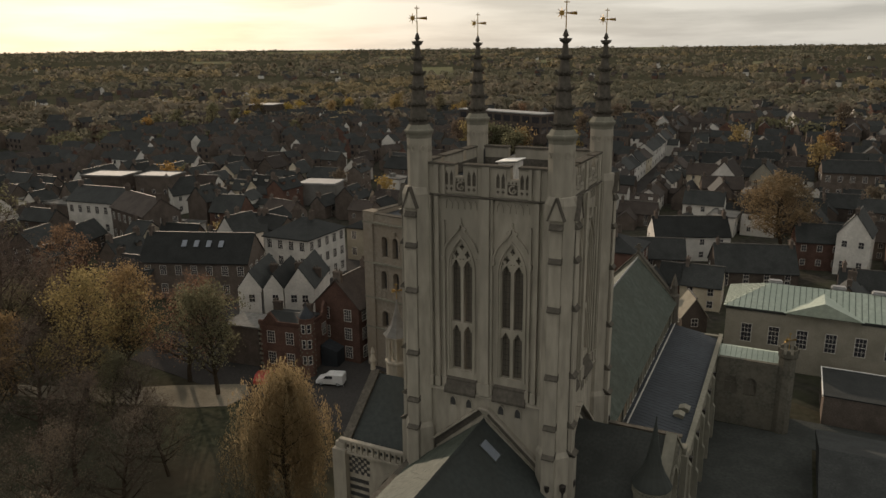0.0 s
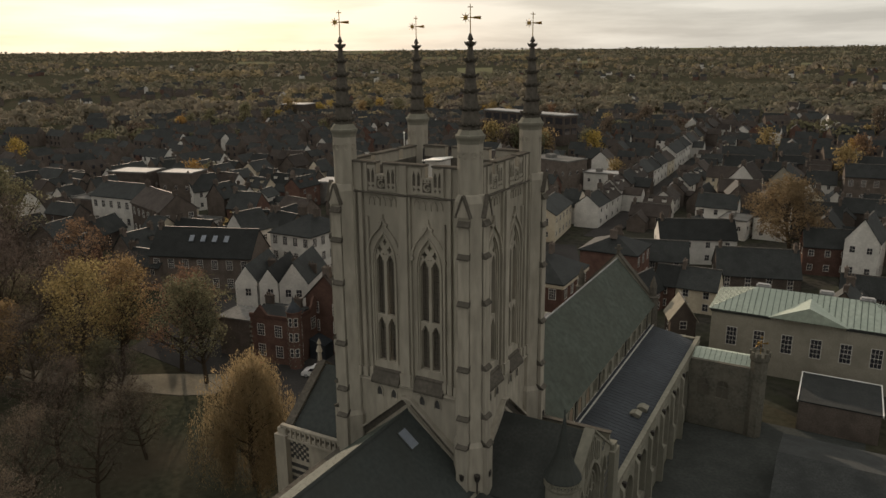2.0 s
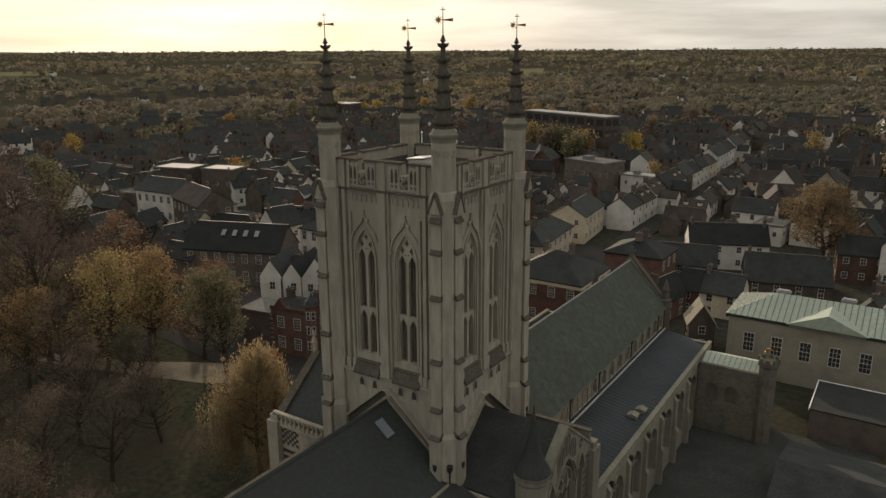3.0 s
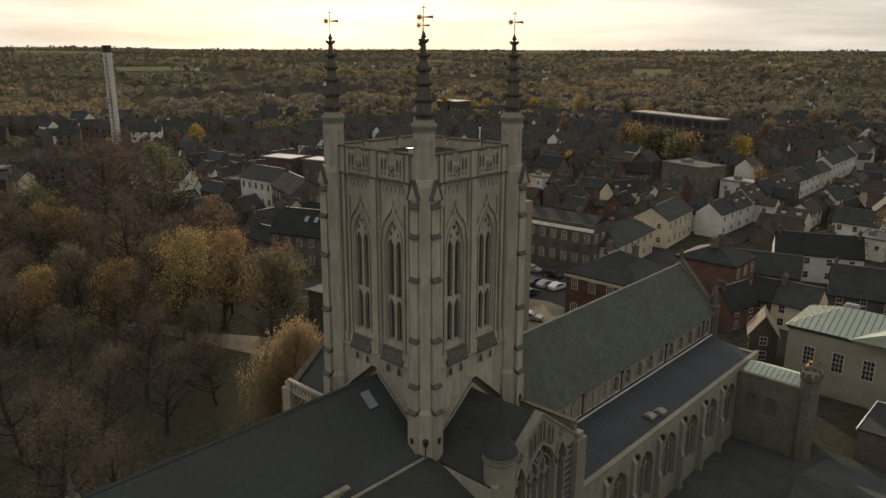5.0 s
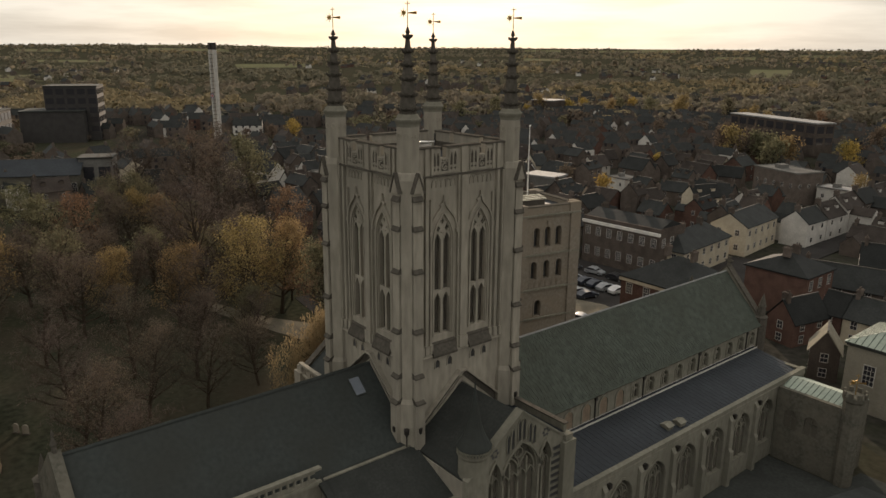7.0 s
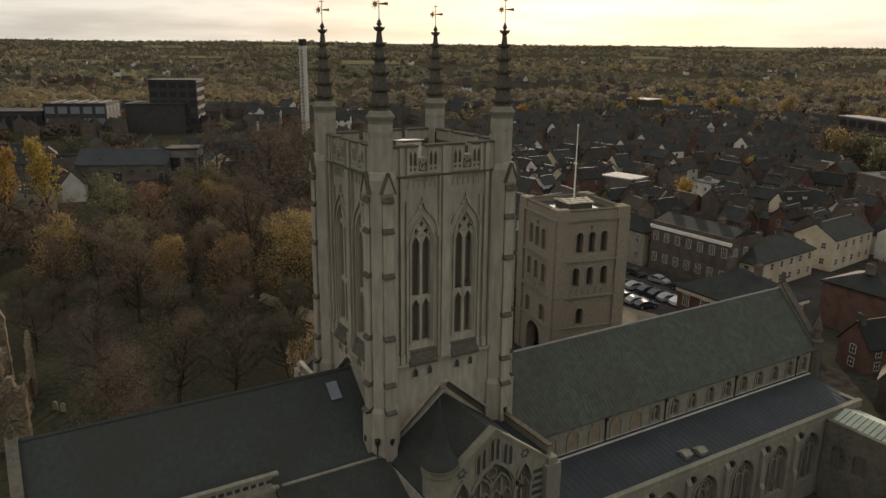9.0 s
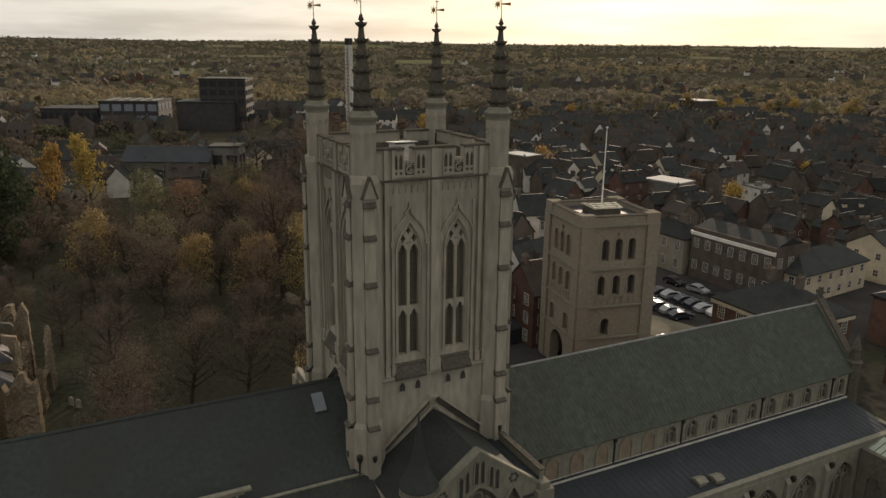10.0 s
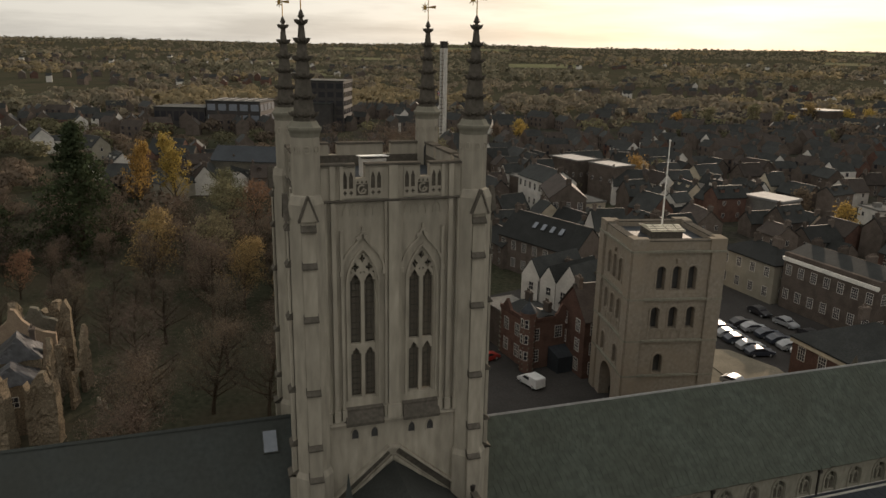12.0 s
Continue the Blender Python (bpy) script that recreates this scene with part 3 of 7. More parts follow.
def corner_meshes():
    out = {}
    r = PIER / math.cos(math.pi / 8)
    bm = turned(B(), [(r, 14.6), (r, 35.3), (r - 0.06, 35.45), (r - 0.2, 35.75), (r - 0.4, 35.8)], 8)
    out["corner_pier"] = (mesh_of(bm, M_LIME), "")
    out["turret"] = (mesh_of(turned(B(), [(r - 0.24, 35.5), (r - 0.24, 38.9)], 8), M_LIME), "")
    bm = turned(B(), [(r - 0.24, 38.9), (r - 0.2, 39.1), (r - 0.12, 39.26), (r - 0.1, 39.32), (r - 0.1, 39.42), (r - 0.2, 39.48), (r - 0.36, 39.75)], 8)
    out["turret_cap"] = (mesh_of(bm, M_NAVE_STONE), "weathered turret cap")
    bm = turned(B(), [(r + 0.16, 8.0), (r + 0.16, 18.6), (r - 0.02, 19.0)], 8)
    out["pier_base"] = (mesh_of(bm, M_LIME), "")
    # spire of shrinking octagonal stages with crocket rings
    bm = B()
    stages = [(0.66, 39.4), (0.58, 40.15), (0.49, 41.1), (0.4, 42.15), (0.315, 43.05), (0.225, 43.95), (0.135, 44.87), (0.08, 45.15)]
    prof = []
    for (ra, za), (rb, zb) in zip(stages, stages[1:]):
        prof += [(ra, za), (rb + 0.01, zb - 0.16), (rb + 0.1, zb - 0.08), (rb + 0.1, zb - 0.01)]
    prof += [(0.1, 45.05), (0.14, 45.2), (0.05, 45.42)]
    turned(bm, prof, 8)
    out["spire"] = (mesh_of(bm, M_LIME_DARK), "dark weathered crocketed pinnacle")
    return out


def vane_mesh(s=1.0):
    """A gilded sunburst vane and cross on a thin rod."""
    bm = B()
    turned(bm, [(0.035 * s, 0), (0.025 * s, 1.8 * s)], 6)
    q = pose(0, 0, 1.05 * s, 0, 0, 35)
    for i in range(8):
        a = math.pi / 4 * i
        c, d = math.cos(a), math.sin(a)
        u, v = (-0.28 + 0.34 * c) * s, 0.34 * d * s
        b0, b1 = (-0.28 - 0.05 * d) * s, 0.05 * c * s
        c0, c1 = (-0.28 + 0.05 * d) * s, -0.05 * c * s
        prism(bm, [(b0, b1), (u, v), (c0, c1)], q, -0.02 * s, 0.02 * s)
    prism(bm, [(-0.28 * s + 0.14 * s * math.cos(i * math.pi / 5), 0.14 * s * math.sin(i * math.pi / 5)) for i in range(10)], q, -0.025 * s, 0.025 * s)
    prism(bm, [(0, -0.03 * s), (0.3 * s, -0.05 * s), (0.62 * s, 0.1 * s), (0.45 * s, 0.0), (0.64 * s, -0.1 * s), (0.3 * s, 0.06 * s), (0, 0.03 * s)], q, -0.02 * s, 0.02 * s)
    box(bm, -0.16 * s, 0.16 * s, -0.02 * s, 0.02 * s, 1.62 * s, 1.67 * s, m=pose(0, 0, 0, 0, 0, 35))
    return mesh_of(bm, M_GOLD)


corner = corner_meshes()
CROCKETS = []
for k, (ra, za) in enumerate([(0.58, 40.15), (0.49, 41.1), (0.4, 42.15), (0.315, 43.05), (0.225, 43.95), (0.135, 44.87)]):
    w = 0.055 + 0.05 * (1 - k / 6)
    CROCKETS.append((za, mesh_of(prism(B(), [(ra * 0.7, -0.26), (ra + 0.05, -0.2), (ra + 0.18, -0.1), (ra + 0.24, 0.07), (ra + 0.1, 0.02), (ra * 0.7, 0.0)], Matrix(), -w, w), M_LIME_DARK)))
vane_data = vane_mesh()
for sx in (-1, 1):
    for sy in (-1, 1):
        at = pose(sx * PC, sy * PC, 0)
        upper = pose(sx * 4.8, sy * 4.84, 0)
        for nm, (me, lb) in corner.items():
            ob = link(nm, me, tower, upper if nm in ("turret", "turret_cap", "spire") else at, lb)
            if nm == "spire":
                link("weathervane", vane_data, ob, pose(0, 0, 45.25), "gilded sunburst weathervane")
                for za, me_c in CROCKETS:
                    for i in range(8):
                        link("crocket", me_c, ob, pose(0, 0, za, 0, 0, 45 * i))
        for i in range(8):
            f8 = upper @ facing(45 * i)
            bm = band(B(), f8, [(0.16 * math.cos(a), 38.25 + 0.2 * math.sin(a)) for a in [k * math.pi / 4 for k in range(9)]], 0.06, PIER - 0.3, PIER - 0.18)
            part("roundel", bm, M_LIME, tower)
        # buttresses on the two outer faces of the pier, with gabled tops and dark set-offs
        for ang in ((90 if sx > 0 else 270), (180 if sy > 0 else 0)):
            f = pose(sx * PC, sy * PC, 0) @ facing(ang)
            bm = B()
            side = Matrix(((0, 1, 0, 0), (1, 0, 0, 0), (0, 0, 1, 0), (0, 0, 0, 1)))
            box(bm, -0.38, 0.38, PIER - 0.05, PIER + 0.05, 19.0, 34.6, m=f)
            part("buttress_core", bm, M_LIME, tower)
            for z0, z1, d in ((18.8, 21.0, 0.30), (21.0, 24.5, 0.25), (24.5, 29.0, 0.2), (29.0, 32.1, 0.15), (32.1, 34.2, 0.1)):
                part("buttress_stage", box(B(), -0.38, 0.38, PIER, PIER + d, z0, z1 - 0.25, m=f), M_LIME, tower)
            part("buttress_foot", box(B(), -0.42, 0.42, PIER - 0.1, PIER + 0.46, 8.0, 18.75, m=f), M_LIME, tower)
            for z1, d in ((18.98, 0.46), (21.0, 0.30), (24.5, 0.25), (29.0, 0.2), (32.1, 0.15), (34.2, 0.14)):
                bm = B()
                prism(bm, [(PIER - 0.02, z1 + 0.12), (PIER + d + 0.12, z1 - 0.26), (PIER + d + 0.12, z1 - 0.36), (PIER - 0.02, z1 - 0.36)], f @ side, -0.42, 0.42)
                part("set_off", bm, M_LIME_DARK, tower, "dark weathered sloping set-off")
            bm = B()
            prism(bm, [(-0.48, 34.45), (0.48, 34.45), (0.0, 35.75)], f, PIER - 0.05, PIER + 0.22)
            part("gablet", bm, M_LIME, tower)
            for s in (-1, 1):
                part("gablet_coping", band(B(), f, [(s * 0.52, 34.43), (0.0, 35.83)], 0.11, PIER - 0.02, PIER + 0.28 - 0.004 * s), M_LIME_DARK, tower, "dark weathered coping")
bm = B()
box(bm, -4.7, 4.7, -4.7, 4.7, 35.4, 35.75)
part("lead_roof", bm, M_LEAD, tower, "grey lead roof")
# rainwater heads on the pier feet, and the stair door on the roof
for sx, sy, ang in ((1, -1, 45), (1, -1, 0), (1, 1, 90), (1, -1, 90)):
    f = pose(sx * PC, sy * PC, 0) @ facing(ang)
    bm = turned(B(), [(0.06, 14.4), (0.06, 16.1), (0.2, 16.35), (0.22, 16.7), (0.1, 16.75)], 8, 0, -(PIER + 0.36))
    bmesh.ops.transform(bm, matrix=pose(sx * PC, sy * PC, 0, 0, 0, ang), verts=bm.verts)
    part("rainwater_pipe", bm, M_IRON, tower, "dark iron rainwater head and pipe")
part("stair_door", prism(B(), [(-0.4, 35.75), (0.4, 35.75)] + arch(0, 0.8, 36.9, 37.4, 4)[::-1], pose(-4.8, 4.84, 0) @ facing(90), PIER - 0.3, PIER - 0.2), M_FLUSH_DARK, tower, "small dark arched door")
bm = B()
box(bm, -0.85, 0.4, -0.8, 0.7, 35.75, 36.95)
prism(bm, [(-1.0, 36.95), (0.55, 37.08), (0.55, 37.14), (-1.0, 37.01)], Matrix(), -0.95, 0.85, 1)
part("roof_hatch", bm, (M_WHITE, M_TRIM), tower, "white roof hatch")
bm = B()
box(bm, -4.8, 4.8, -4.8, 4.8, 20.0, 20.3)
part("bell_floor", bm, M_LIME_DARK, tower)


# ---- nave, aisles ----
def slope_roof(bm, x0, z0, x1, z1, y0, y1, thick=0.18, mi=0):
    """A roof slope from the ridge or wall line (x0, z0) down to the eave (x1, z1), along y."""
    dx, dz = x1 - x0, z1 - z0
    L = math.hypot(dx, dz)
    nx, nz = abs(dz) / L * thick * (1 if dx > 0 else -1), abs(dx) / L * thick
    prism(bm, [(x0, z0), (x1, z1), (x1 - nx, z1 - nz), (x0 - nx * 0, z0 - thick)], Matrix(), y0, y1, mi)
    return bm


def tiles_on(parent, name, x0, z0, x1, z1, y0, y1, row, width, mat, near):
    """Courses of single slates on a slope; those within the stretch near are parts, the rest one joined part."""
    L = math.hypot(x1 - x0, z1 - z0)
    ux, uz = (x1 - x0) / L, (z1 - z0) / L
    nx, nz = (-uz, ux) if ux > 0 else (uz, -ux)
    rows = int(L / row)
    rnd = random.Random(5)
    shapes = []
    for k in range(4):
        bm = B()
        t0, t1 = 0.01, 0.018 + 0.005 * k
        prism(bm, [(0.0, t0 - 0.03), (row * 1.1, 0.0), (row * 1.1, t1), (0.0, t0)], Matrix(), 0.01, width - 0.005 - 0.004 * k)
        shapes.append(mesh_of(bm, mat))
    vs, fs, count = [], [], 0
    for r in range(rows):
        y = y0 - rnd.uniform(0, width)
        slip = rnd.gauss(0, 0.015)
        while y < y1:
            k = rnd.randrange(4)
            q = r * row + slip + rnd.gauss(0, 0.02)
            o = (x0 + ux * q + nx * 0.01, y, z0 + uz * q + nz * 0.01)
            m = Matrix(((ux, 0, nx, o[0]), (0, 1, 0, o[1]), (uz, 0, nz, o[2]), (0, 0, 0, 1)))
            if near[0] <= y < near[1] and near[2] <= r < near[3] and count < 300:
                link(name, shapes[k], parent, m)
                count += 1
            elif y > y0 and y + width < y1:
                b = len(vs)
                vs += [tuple(m @ v.co) for v in shapes[k].vertices]
                fs += [tuple(b + i for i in p.vertices) for p in shapes[k].polygons]
            y += width
    me = bpy.data.meshes.new(name + "_field")
    me.from_pydata(vs, [], fs)
    me.materials.append(mat)
    tagged(link(name + "_field", me, parent), kind="stuff")


nave = thing("cathedral_nave", pose(0, 27, 0), "long church nave with mossy green roof and small arched windows", "church")
inv_nave = Matrix.Translation((0, -27, 0))


def npart(name, bm, mat, label=""):
    bmesh.ops.transform(bm, matrix=inv_nave, verts=bm.verts)
    return part(name, bm, mat, nave, label)


NY0, NY1 = 5.3, 48.2
for s in (1, -1):
    f = facing(90 if s > 0 else 270)
    bm = B()
    ops, cents = [], []
    step = (NY1 - NY0 - 4.9) / 15
    for i in range(15):
        c = s * (NY0 + 4.3 + step * (i + 0.5))
        cents.append((c, i))
        if i >= 5:
            ops.append((c - 0.52, c + 0.52, 9.85, arch(c, 1.04, 10.9, 11.5, 5)))
    lo, hi = sorted((s * NY0, s * NY1))
    pierced(bm, f, lo, hi, 6.0, 12.0, ops, 4.45, 5.0)
    npart("clerestory_wall", bm, M_NAVE_STONE)
    for c, i in cents:
        bm = band(B(), f, [(c - 0.66, 9.7)] + arch(c, 1.32, 10.9, 11.66, 5) + [(c + 0.66, 9.7)], 0.14, 4.95, 5.09)
        w = npart("window_arch", bm, M_NAVE_STONE)
        bm = B()
        prism(bm, [(c - 0.56, 9.8), (c + 0.56, 9.8)] + arch(c, 1.12, 10.9, 11.53, 5)[::-1], f, 4.72 if i >= 5 else 4.98, 4.75 if i >= 5 else 5.02)
        bmesh.ops.transform(bm, matrix=inv_nave, verts=bm.verts)
        link("pane" if i >= 5 else "brick_infill", mesh_of(bm, M_GLASS if i >= 5 else M_INFILL), w)
        if i >= 5:
            bm = B()
            box(bm, c - 0.06, c + 0.06, 4.75, 4.88, 9.85, 11.3, m=f)
            band(bm, f, arch(c - 0.27, 0.44, 10.6, 10.95, 4), 0.08, 4.75, 4.88)
            band(bm, f, arch(c + 0.27, 0.44, 10.6, 10.95, 4), 0.08, 4.75, 4.88)
            bmesh.ops.transform(bm, matrix=inv_nave, verts=bm.verts)
            link("mullion", mesh_of(bm, M_NAVE_STONE), w)
    for i in (0, 3, 6, 10, 14):
        c = s * (NY0 + 4.3 + step * i)
        npart("clerestory_pipe", box(box(B(), c - 0.06, c + 0.06, 5.0, 5.12, 9.6, 11.8, m=f), c - 0.14, c + 0.14, 5.0, 5.22, 11.6, 11.9, m=f), M_IRON, "dark iron downpipe")
    bm = B()
    box(bm, lo, hi, 4.4, 5.25, 12.0, 12.25, m=f)
    npart("eaves_cornice", bm, M_LIME_DARK)
    bm = slope_roof(B(), 0, 17.85, s * 5.35, 12.2, NY0, NY1 - 0.3)
    npart("roof", bm, M_NAVE_ROOF)
    # aisle: wall, large windows, buttresses, lead roof with rolls
    bm = B()
    ops = []
    bays = [s * (13.5 + 5.05 * i) for i in range(6)]
    for c in bays:
        ops.append((c - 1.55, c + 1.55, 2.2, arch(c, 3.1, 5.5, 7.55, 6)))
    lo, hi = sorted((s * 6.0, s * 47.0))
    pierced(bm, f, lo, hi, 0.0, 8.4, ops, 10.7, 11.4)
    npart("aisle_wall", bm, M_NAVE_STONE)
    for c in bays:
        w = npart("aisle_window_arch", band(B(), f, [(c - 1.68, 2.2)] + arch(c, 3.36, 5.5, 7.72, 6) + [(c + 1.68, 2.2)], 0.2, 11.38, 11.5), M_NAVE_STONE)
        bm = B()
        prism(bm, [(c - 1.6, 2.1), (c + 1.6, 2.1)] + arch(c, 3.2, 5.5, 7.6, 6)[::-1], f, 10.92, 10.95)
        bmesh.ops.transform(bm, matrix=inv_nave, verts=bm.verts)
        link("pane", mesh_of(bm, M_GLASS), w)
        bm = B()
        for u in (-0.52, 0.52):
            box(bm, c + u - 0.06, c + u + 0.06, 10.95, 11.15, 2.2, 6.6, m=f)
        for u in (-1.03, 0, 1.03):
            band(bm, f, arch(c + u, 0.94, 5.3, 5.95, 4), 0.09, 10.95, 11.12)
        band(bm, f, arch(c - 0.45, 1.7, 5.6, 6.9, 5), 0.09, 10.95, 11.12)
        band(bm, f, arch(c + 0.45, 1.7, 5.6, 6.9, 5), 0.09, 10.95, 11.12)
        bmesh.ops.transform(bm, matrix=inv_nave, verts=bm.verts)
        link("mullions", mesh_of(bm, M_NAVE_STONE), w)
    for i in range(7):
        c = s * (11.0 + 5.05 * i)
        bm = B()
        box(bm, c - 0.28, c + 0.28, 11.4, 12.0, 0, 4.0, m=f)
        box(bm, c - 0.28, c + 0.28, 11.4, 11.75, 4.0, 7.5, m=f)
        side = Matrix(((0, 1, 0, 0), (1, 0, 0, 0), (0, 0, 1, 0), (0, 0, 0, 1)))
        prism(bm, [(11.39, 8.0), (11.75, 7.5), (11.39, 7.5)], f @ side, c - 0.28, c + 0.28)
        prism(bm, [(11.7, 4.5), (12.0, 4.0), (11.7, 4.0)], f @ side, c - 0.28, c + 0.28)
        npart("buttress", bm, M_NAVE_STONE)
        bm = B()
        turned(bm, [(0.06, 0.1), (0.06, 8.0)], 6, 11.5, 0)
        box(bm, 11.4, 11.75, -0.18, 0.18, 7.6, 8.05)
        bmesh.ops.transform(bm, matrix=pose(0, 0, 0) if s > 0 else pose(0, 0, 0, 0, 0, 180), verts=bm.verts)
        bmesh.ops.translate(bm, vec=(0, abs(c) + 0.55, 0), verts=bm.verts)
        npart("downpipe", bm, M_IRON, "dark iron downpipe")
    bm = B()
    box(bm, lo, hi, 11.0, 11.48, 8.3, 8.55, m=f)
    box(bm, lo, hi, 11.08, 11.42, 8.55, 8.95, m=f)
    box(bm, lo, hi, 11.0, 11.5, 8.95, 9.08, m=f)
    npart("aisle_parapet", bm, M_NAVE_STONE)
    bm = B()
    prism(bm, [(s * 4.95, 9.62), (s * 11.1, 8.6), (s * 11.1, 8.42), (s * 4.95, 9.42)], Matrix(), 5.6, 46.8)
    npart("aisle_lead_roof", bm, M_LEAD, "blue-grey lead aisle roof")
    roll = B()
    prism(roll, [(0, 0.02), (6.12, -1.0), (6.12, -1.1), (0, -0.08)], Matrix(), -0.035, 0.035)
    roll_me = mesh_of(roll, M_LEAD)
    for i in range(64 if s > 0 else 0):
        link("lead_roll", roll_me, nave, inv_nave @ pose(s * 4.97, 6.2 + i * 0.635, 9.62, 0, 0, 0 if s > 0 else 180))
    bm = B()
    box(bm, s * 5.0, s * 5.05, 5.6, 47.0, 9.6, 9.66)
    box(bm, s * 5.42, s * 5.54, 5.6, 47.0, 9.5, 9.66)
    npart("flashing", bm, M_FRAME, "pale lead flashing strips")
tiles_on(nave, "slate", 0, 17.87, 5.4, 12.2, NY0 - 27 + 0.3, NY1 - 27 - 0.5, 0.30, 0.46, M_NAVE_ROOF, (-20, -11.5, 4, 20))
bm = B()
prism(bm, [(-0.1, 17.78), (0.1, 17.78), (0.05, 17.92), (0.0, 17.95), (-0.05, 17.92)], Matrix(), NY0, NY1)
# lead ridge in pale metal: the sun's glint is put into its colour
npart("ridge", bm, M_ZINC, "lead ridge coloured pale for the sun on it")
# west gable and its pinnacles
bm = B()
prism(bm, [(-5.3, 0), (5.3, 0), (5.3, 12.6), (0, 18.5), (-5.3, 12.6)], Matrix(), NY1 - 0.4, NY1 + 0.4)
npart("west_gable", bm, M_NAVE_STONE)
for s in (-1, 1):
    bm = B()
    turned(bm, [(0.75, 0), (0.75, 13.0), (0.85, 13.1), (0.5, 13.3), (0.4, 14.3), (0.5, 14.4), (0.16, 15.6), (0.02, 16.0)], 8, s * 4.9, NY1)
    npart("corner_turret", bm, M_LIME_DARK)
bm = B()
for s in (-1, 1):
    band(bm, facing(180), [(s * 5.4, 12.45), (0, 18.5)], 0.2, NY1 - 0.45, NY1 + 0.45)
box(bm, -0.2, 0.2, NY1 - 0.15, NY1 + 0.15, 18.4, 19.6)
box(bm, -0.5, 0.5, NY1 - 0.1, NY1 + 0.1, 19.0, 19.2)
npart("gable_coping", bm, M_LIME_DARK)
for s in (-1, 1):
    npart("aisle_end_wall", box(B(), min(s * 5.3, s * 11.4), max(s * 5.3, s * 11.4), 46.4, 47.0, 0, 8.9), M_NAVE_STONE)
# two small vents on the aisle roof
for y, x in ((22.6, 9.6), (24.2, 9.9)):
    bm = B()
    box(bm, x - 0.45, x + 0.45, y - 0.4, y + 0.4, 8.7, 9.15)
    prism(bm, [(x - 0.55, 9.13), (x + 0.55, 9.13), (x, 9.35)], Matrix(), y - 0.5, y + 0.5)
    npart("roof_vent", bm, M_NAVE_STONE, "small square stone roof vent")


# ---- transepts and choir ----
def transept(s):
    t = thing("north_transept" if s > 0 else "south_transept", pose(s * 8.6, 0, 0), "short transept with steep dark roof and traceried gable window", "church")
    iv = Matrix.Translation((-s * 8.6, 0, 0))

    def tp(name, bm, mat, label="", parent=None):
        bmesh.ops.transform(bm, matrix=iv, verts=bm.verts)
        return part(name, bm, mat, parent or t, label)

    f = facing(90 if s > 0 else 270)
    # north front in darker old stone, which also carries the shade on that side
    stone = M_NAVE_STONE if s > 0 else M_LIME
    ridge = 18.65 if s > 0 else 19.0
    X = 12.0
    for e in (-1, 1):
        bm = B()
        prism(bm, [(0, ridge), (e * 5.0, 14.9), (e * 5.0, 14.65), (0, ridge - 0.25)], f, 5.2, X - 0.3)
        tp("roof", bm, M_TR_ROOF if s > 0 else M_CHOIR_ROOF)
        bm = B()
        box(bm, e * 4.6 if e > 0 else e * 5.08, e * 5.08 if e > 0 else e * 4.6, 5.2, X - 0.602, 0, 14.7, m=f)
        tp("side_wall", bm, M_LIME)
        # pierced parapet along the eaves
        if s > 0:
            continue
        bm = B()
        y = -e * 5.2
        ya, yb = y - 0.15, y + 0.15
        xa, xb = sorted((s * 5.6, s * X))
        box(bm, xa, xb, ya - 0.05, yb + 0.05, 14.55, 14.75)
        box(bm, xa, xb, ya - 0.03, yb + 0.03, 15.55, 15.7)
        n = 13
        for i in range(n + 1):
            x = xa + (xb - xa) * i / n
            box(bm, x - 0.06, x + 0.06, ya, yb, 14.75, 15.55)
            if i < n:
                box(bm, x + 0.12, x + 0.38, ya + 0.08, yb - 0.08, 14.75, 15.0)
                box(bm, x + 0.12, x + 0.38, ya + 0.08, yb - 0.08, 15.3, 15.55)
        tp("pierced_parapet", bm, M_LIME)
        # flint chequer and stripes beside the corner, stone by stone, and a wide window arch
        square = mesh_of(box(B(), 0, 0.25, -0.05, 0.05, 0, 0.25), M_FLUSH_DARK)
        for i in range(7):
            for j in range(6):
                if (i + j) % 2 == 0:
                    link("flint_square", square, t, iv @ pose(xa + 0.72 + i * 0.26, -e * 5.08, 12.85 + j * 0.26))
        for j in range(5):
            tp("flint_stripe", box(B(), xa + 0.7, xa + 2.4, -e * 5.08 - 0.03, -e * 5.08 + 0.03, 9.6 + j * 0.62, 9.92 + j * 0.62), M_FLUSH_DARK, "black flint stripe")
        fs, k = facing(0 if e > 0 else 180), e * -7.4
        curve = arch(k, 2.9, 11.4, 13.7, 6)
        wd = tp("window_arch", band(B(), fs, [(k - 1.45, 9.0)] + curve + [(k + 1.45, 9.0)], 0.28, 5.02, 5.24), M_LIME)
        tp("pane", prism(B(), [(k - 1.4, 9.0), (k + 1.4, 9.0)] + curve[::-1], fs, 5.06, 5.1), M_GLASS, parent=wd)
        for q in (-0.48, 0.48):
            tp("mullion", box(B(), k + q - 0.06, k + q + 0.06, 5.1, 5.19, 9.0, 12.6, m=fs), M_LIME, parent=wd)
    # gable wall: one great window and two lancets
    main, sides = arch(0, 3.5, 13.6, 16.35, 7), [arch(k * 2.6, 1.3, 13.9, 15.65, 5) for k in (-1, 1)]
    bm = B()
    top = lambda u: ridge + 0.15 - (ridge - 14.9) / 5 * abs(u)
    cuts = sorted([(-1.75, 1.75, 5.0, main), (-3.25, -1.95, 5.5, sides[0]), (1.95, 3.25, 5.5, sides[1])], key=lambda o: o[0])
    last = -5.1
    for lo, hi, sill, curve in cuts:
        prism(bm, [(last, 0), (lo, 0), (lo, top(lo)), (last, top(last))], f, X - 0.6, X)
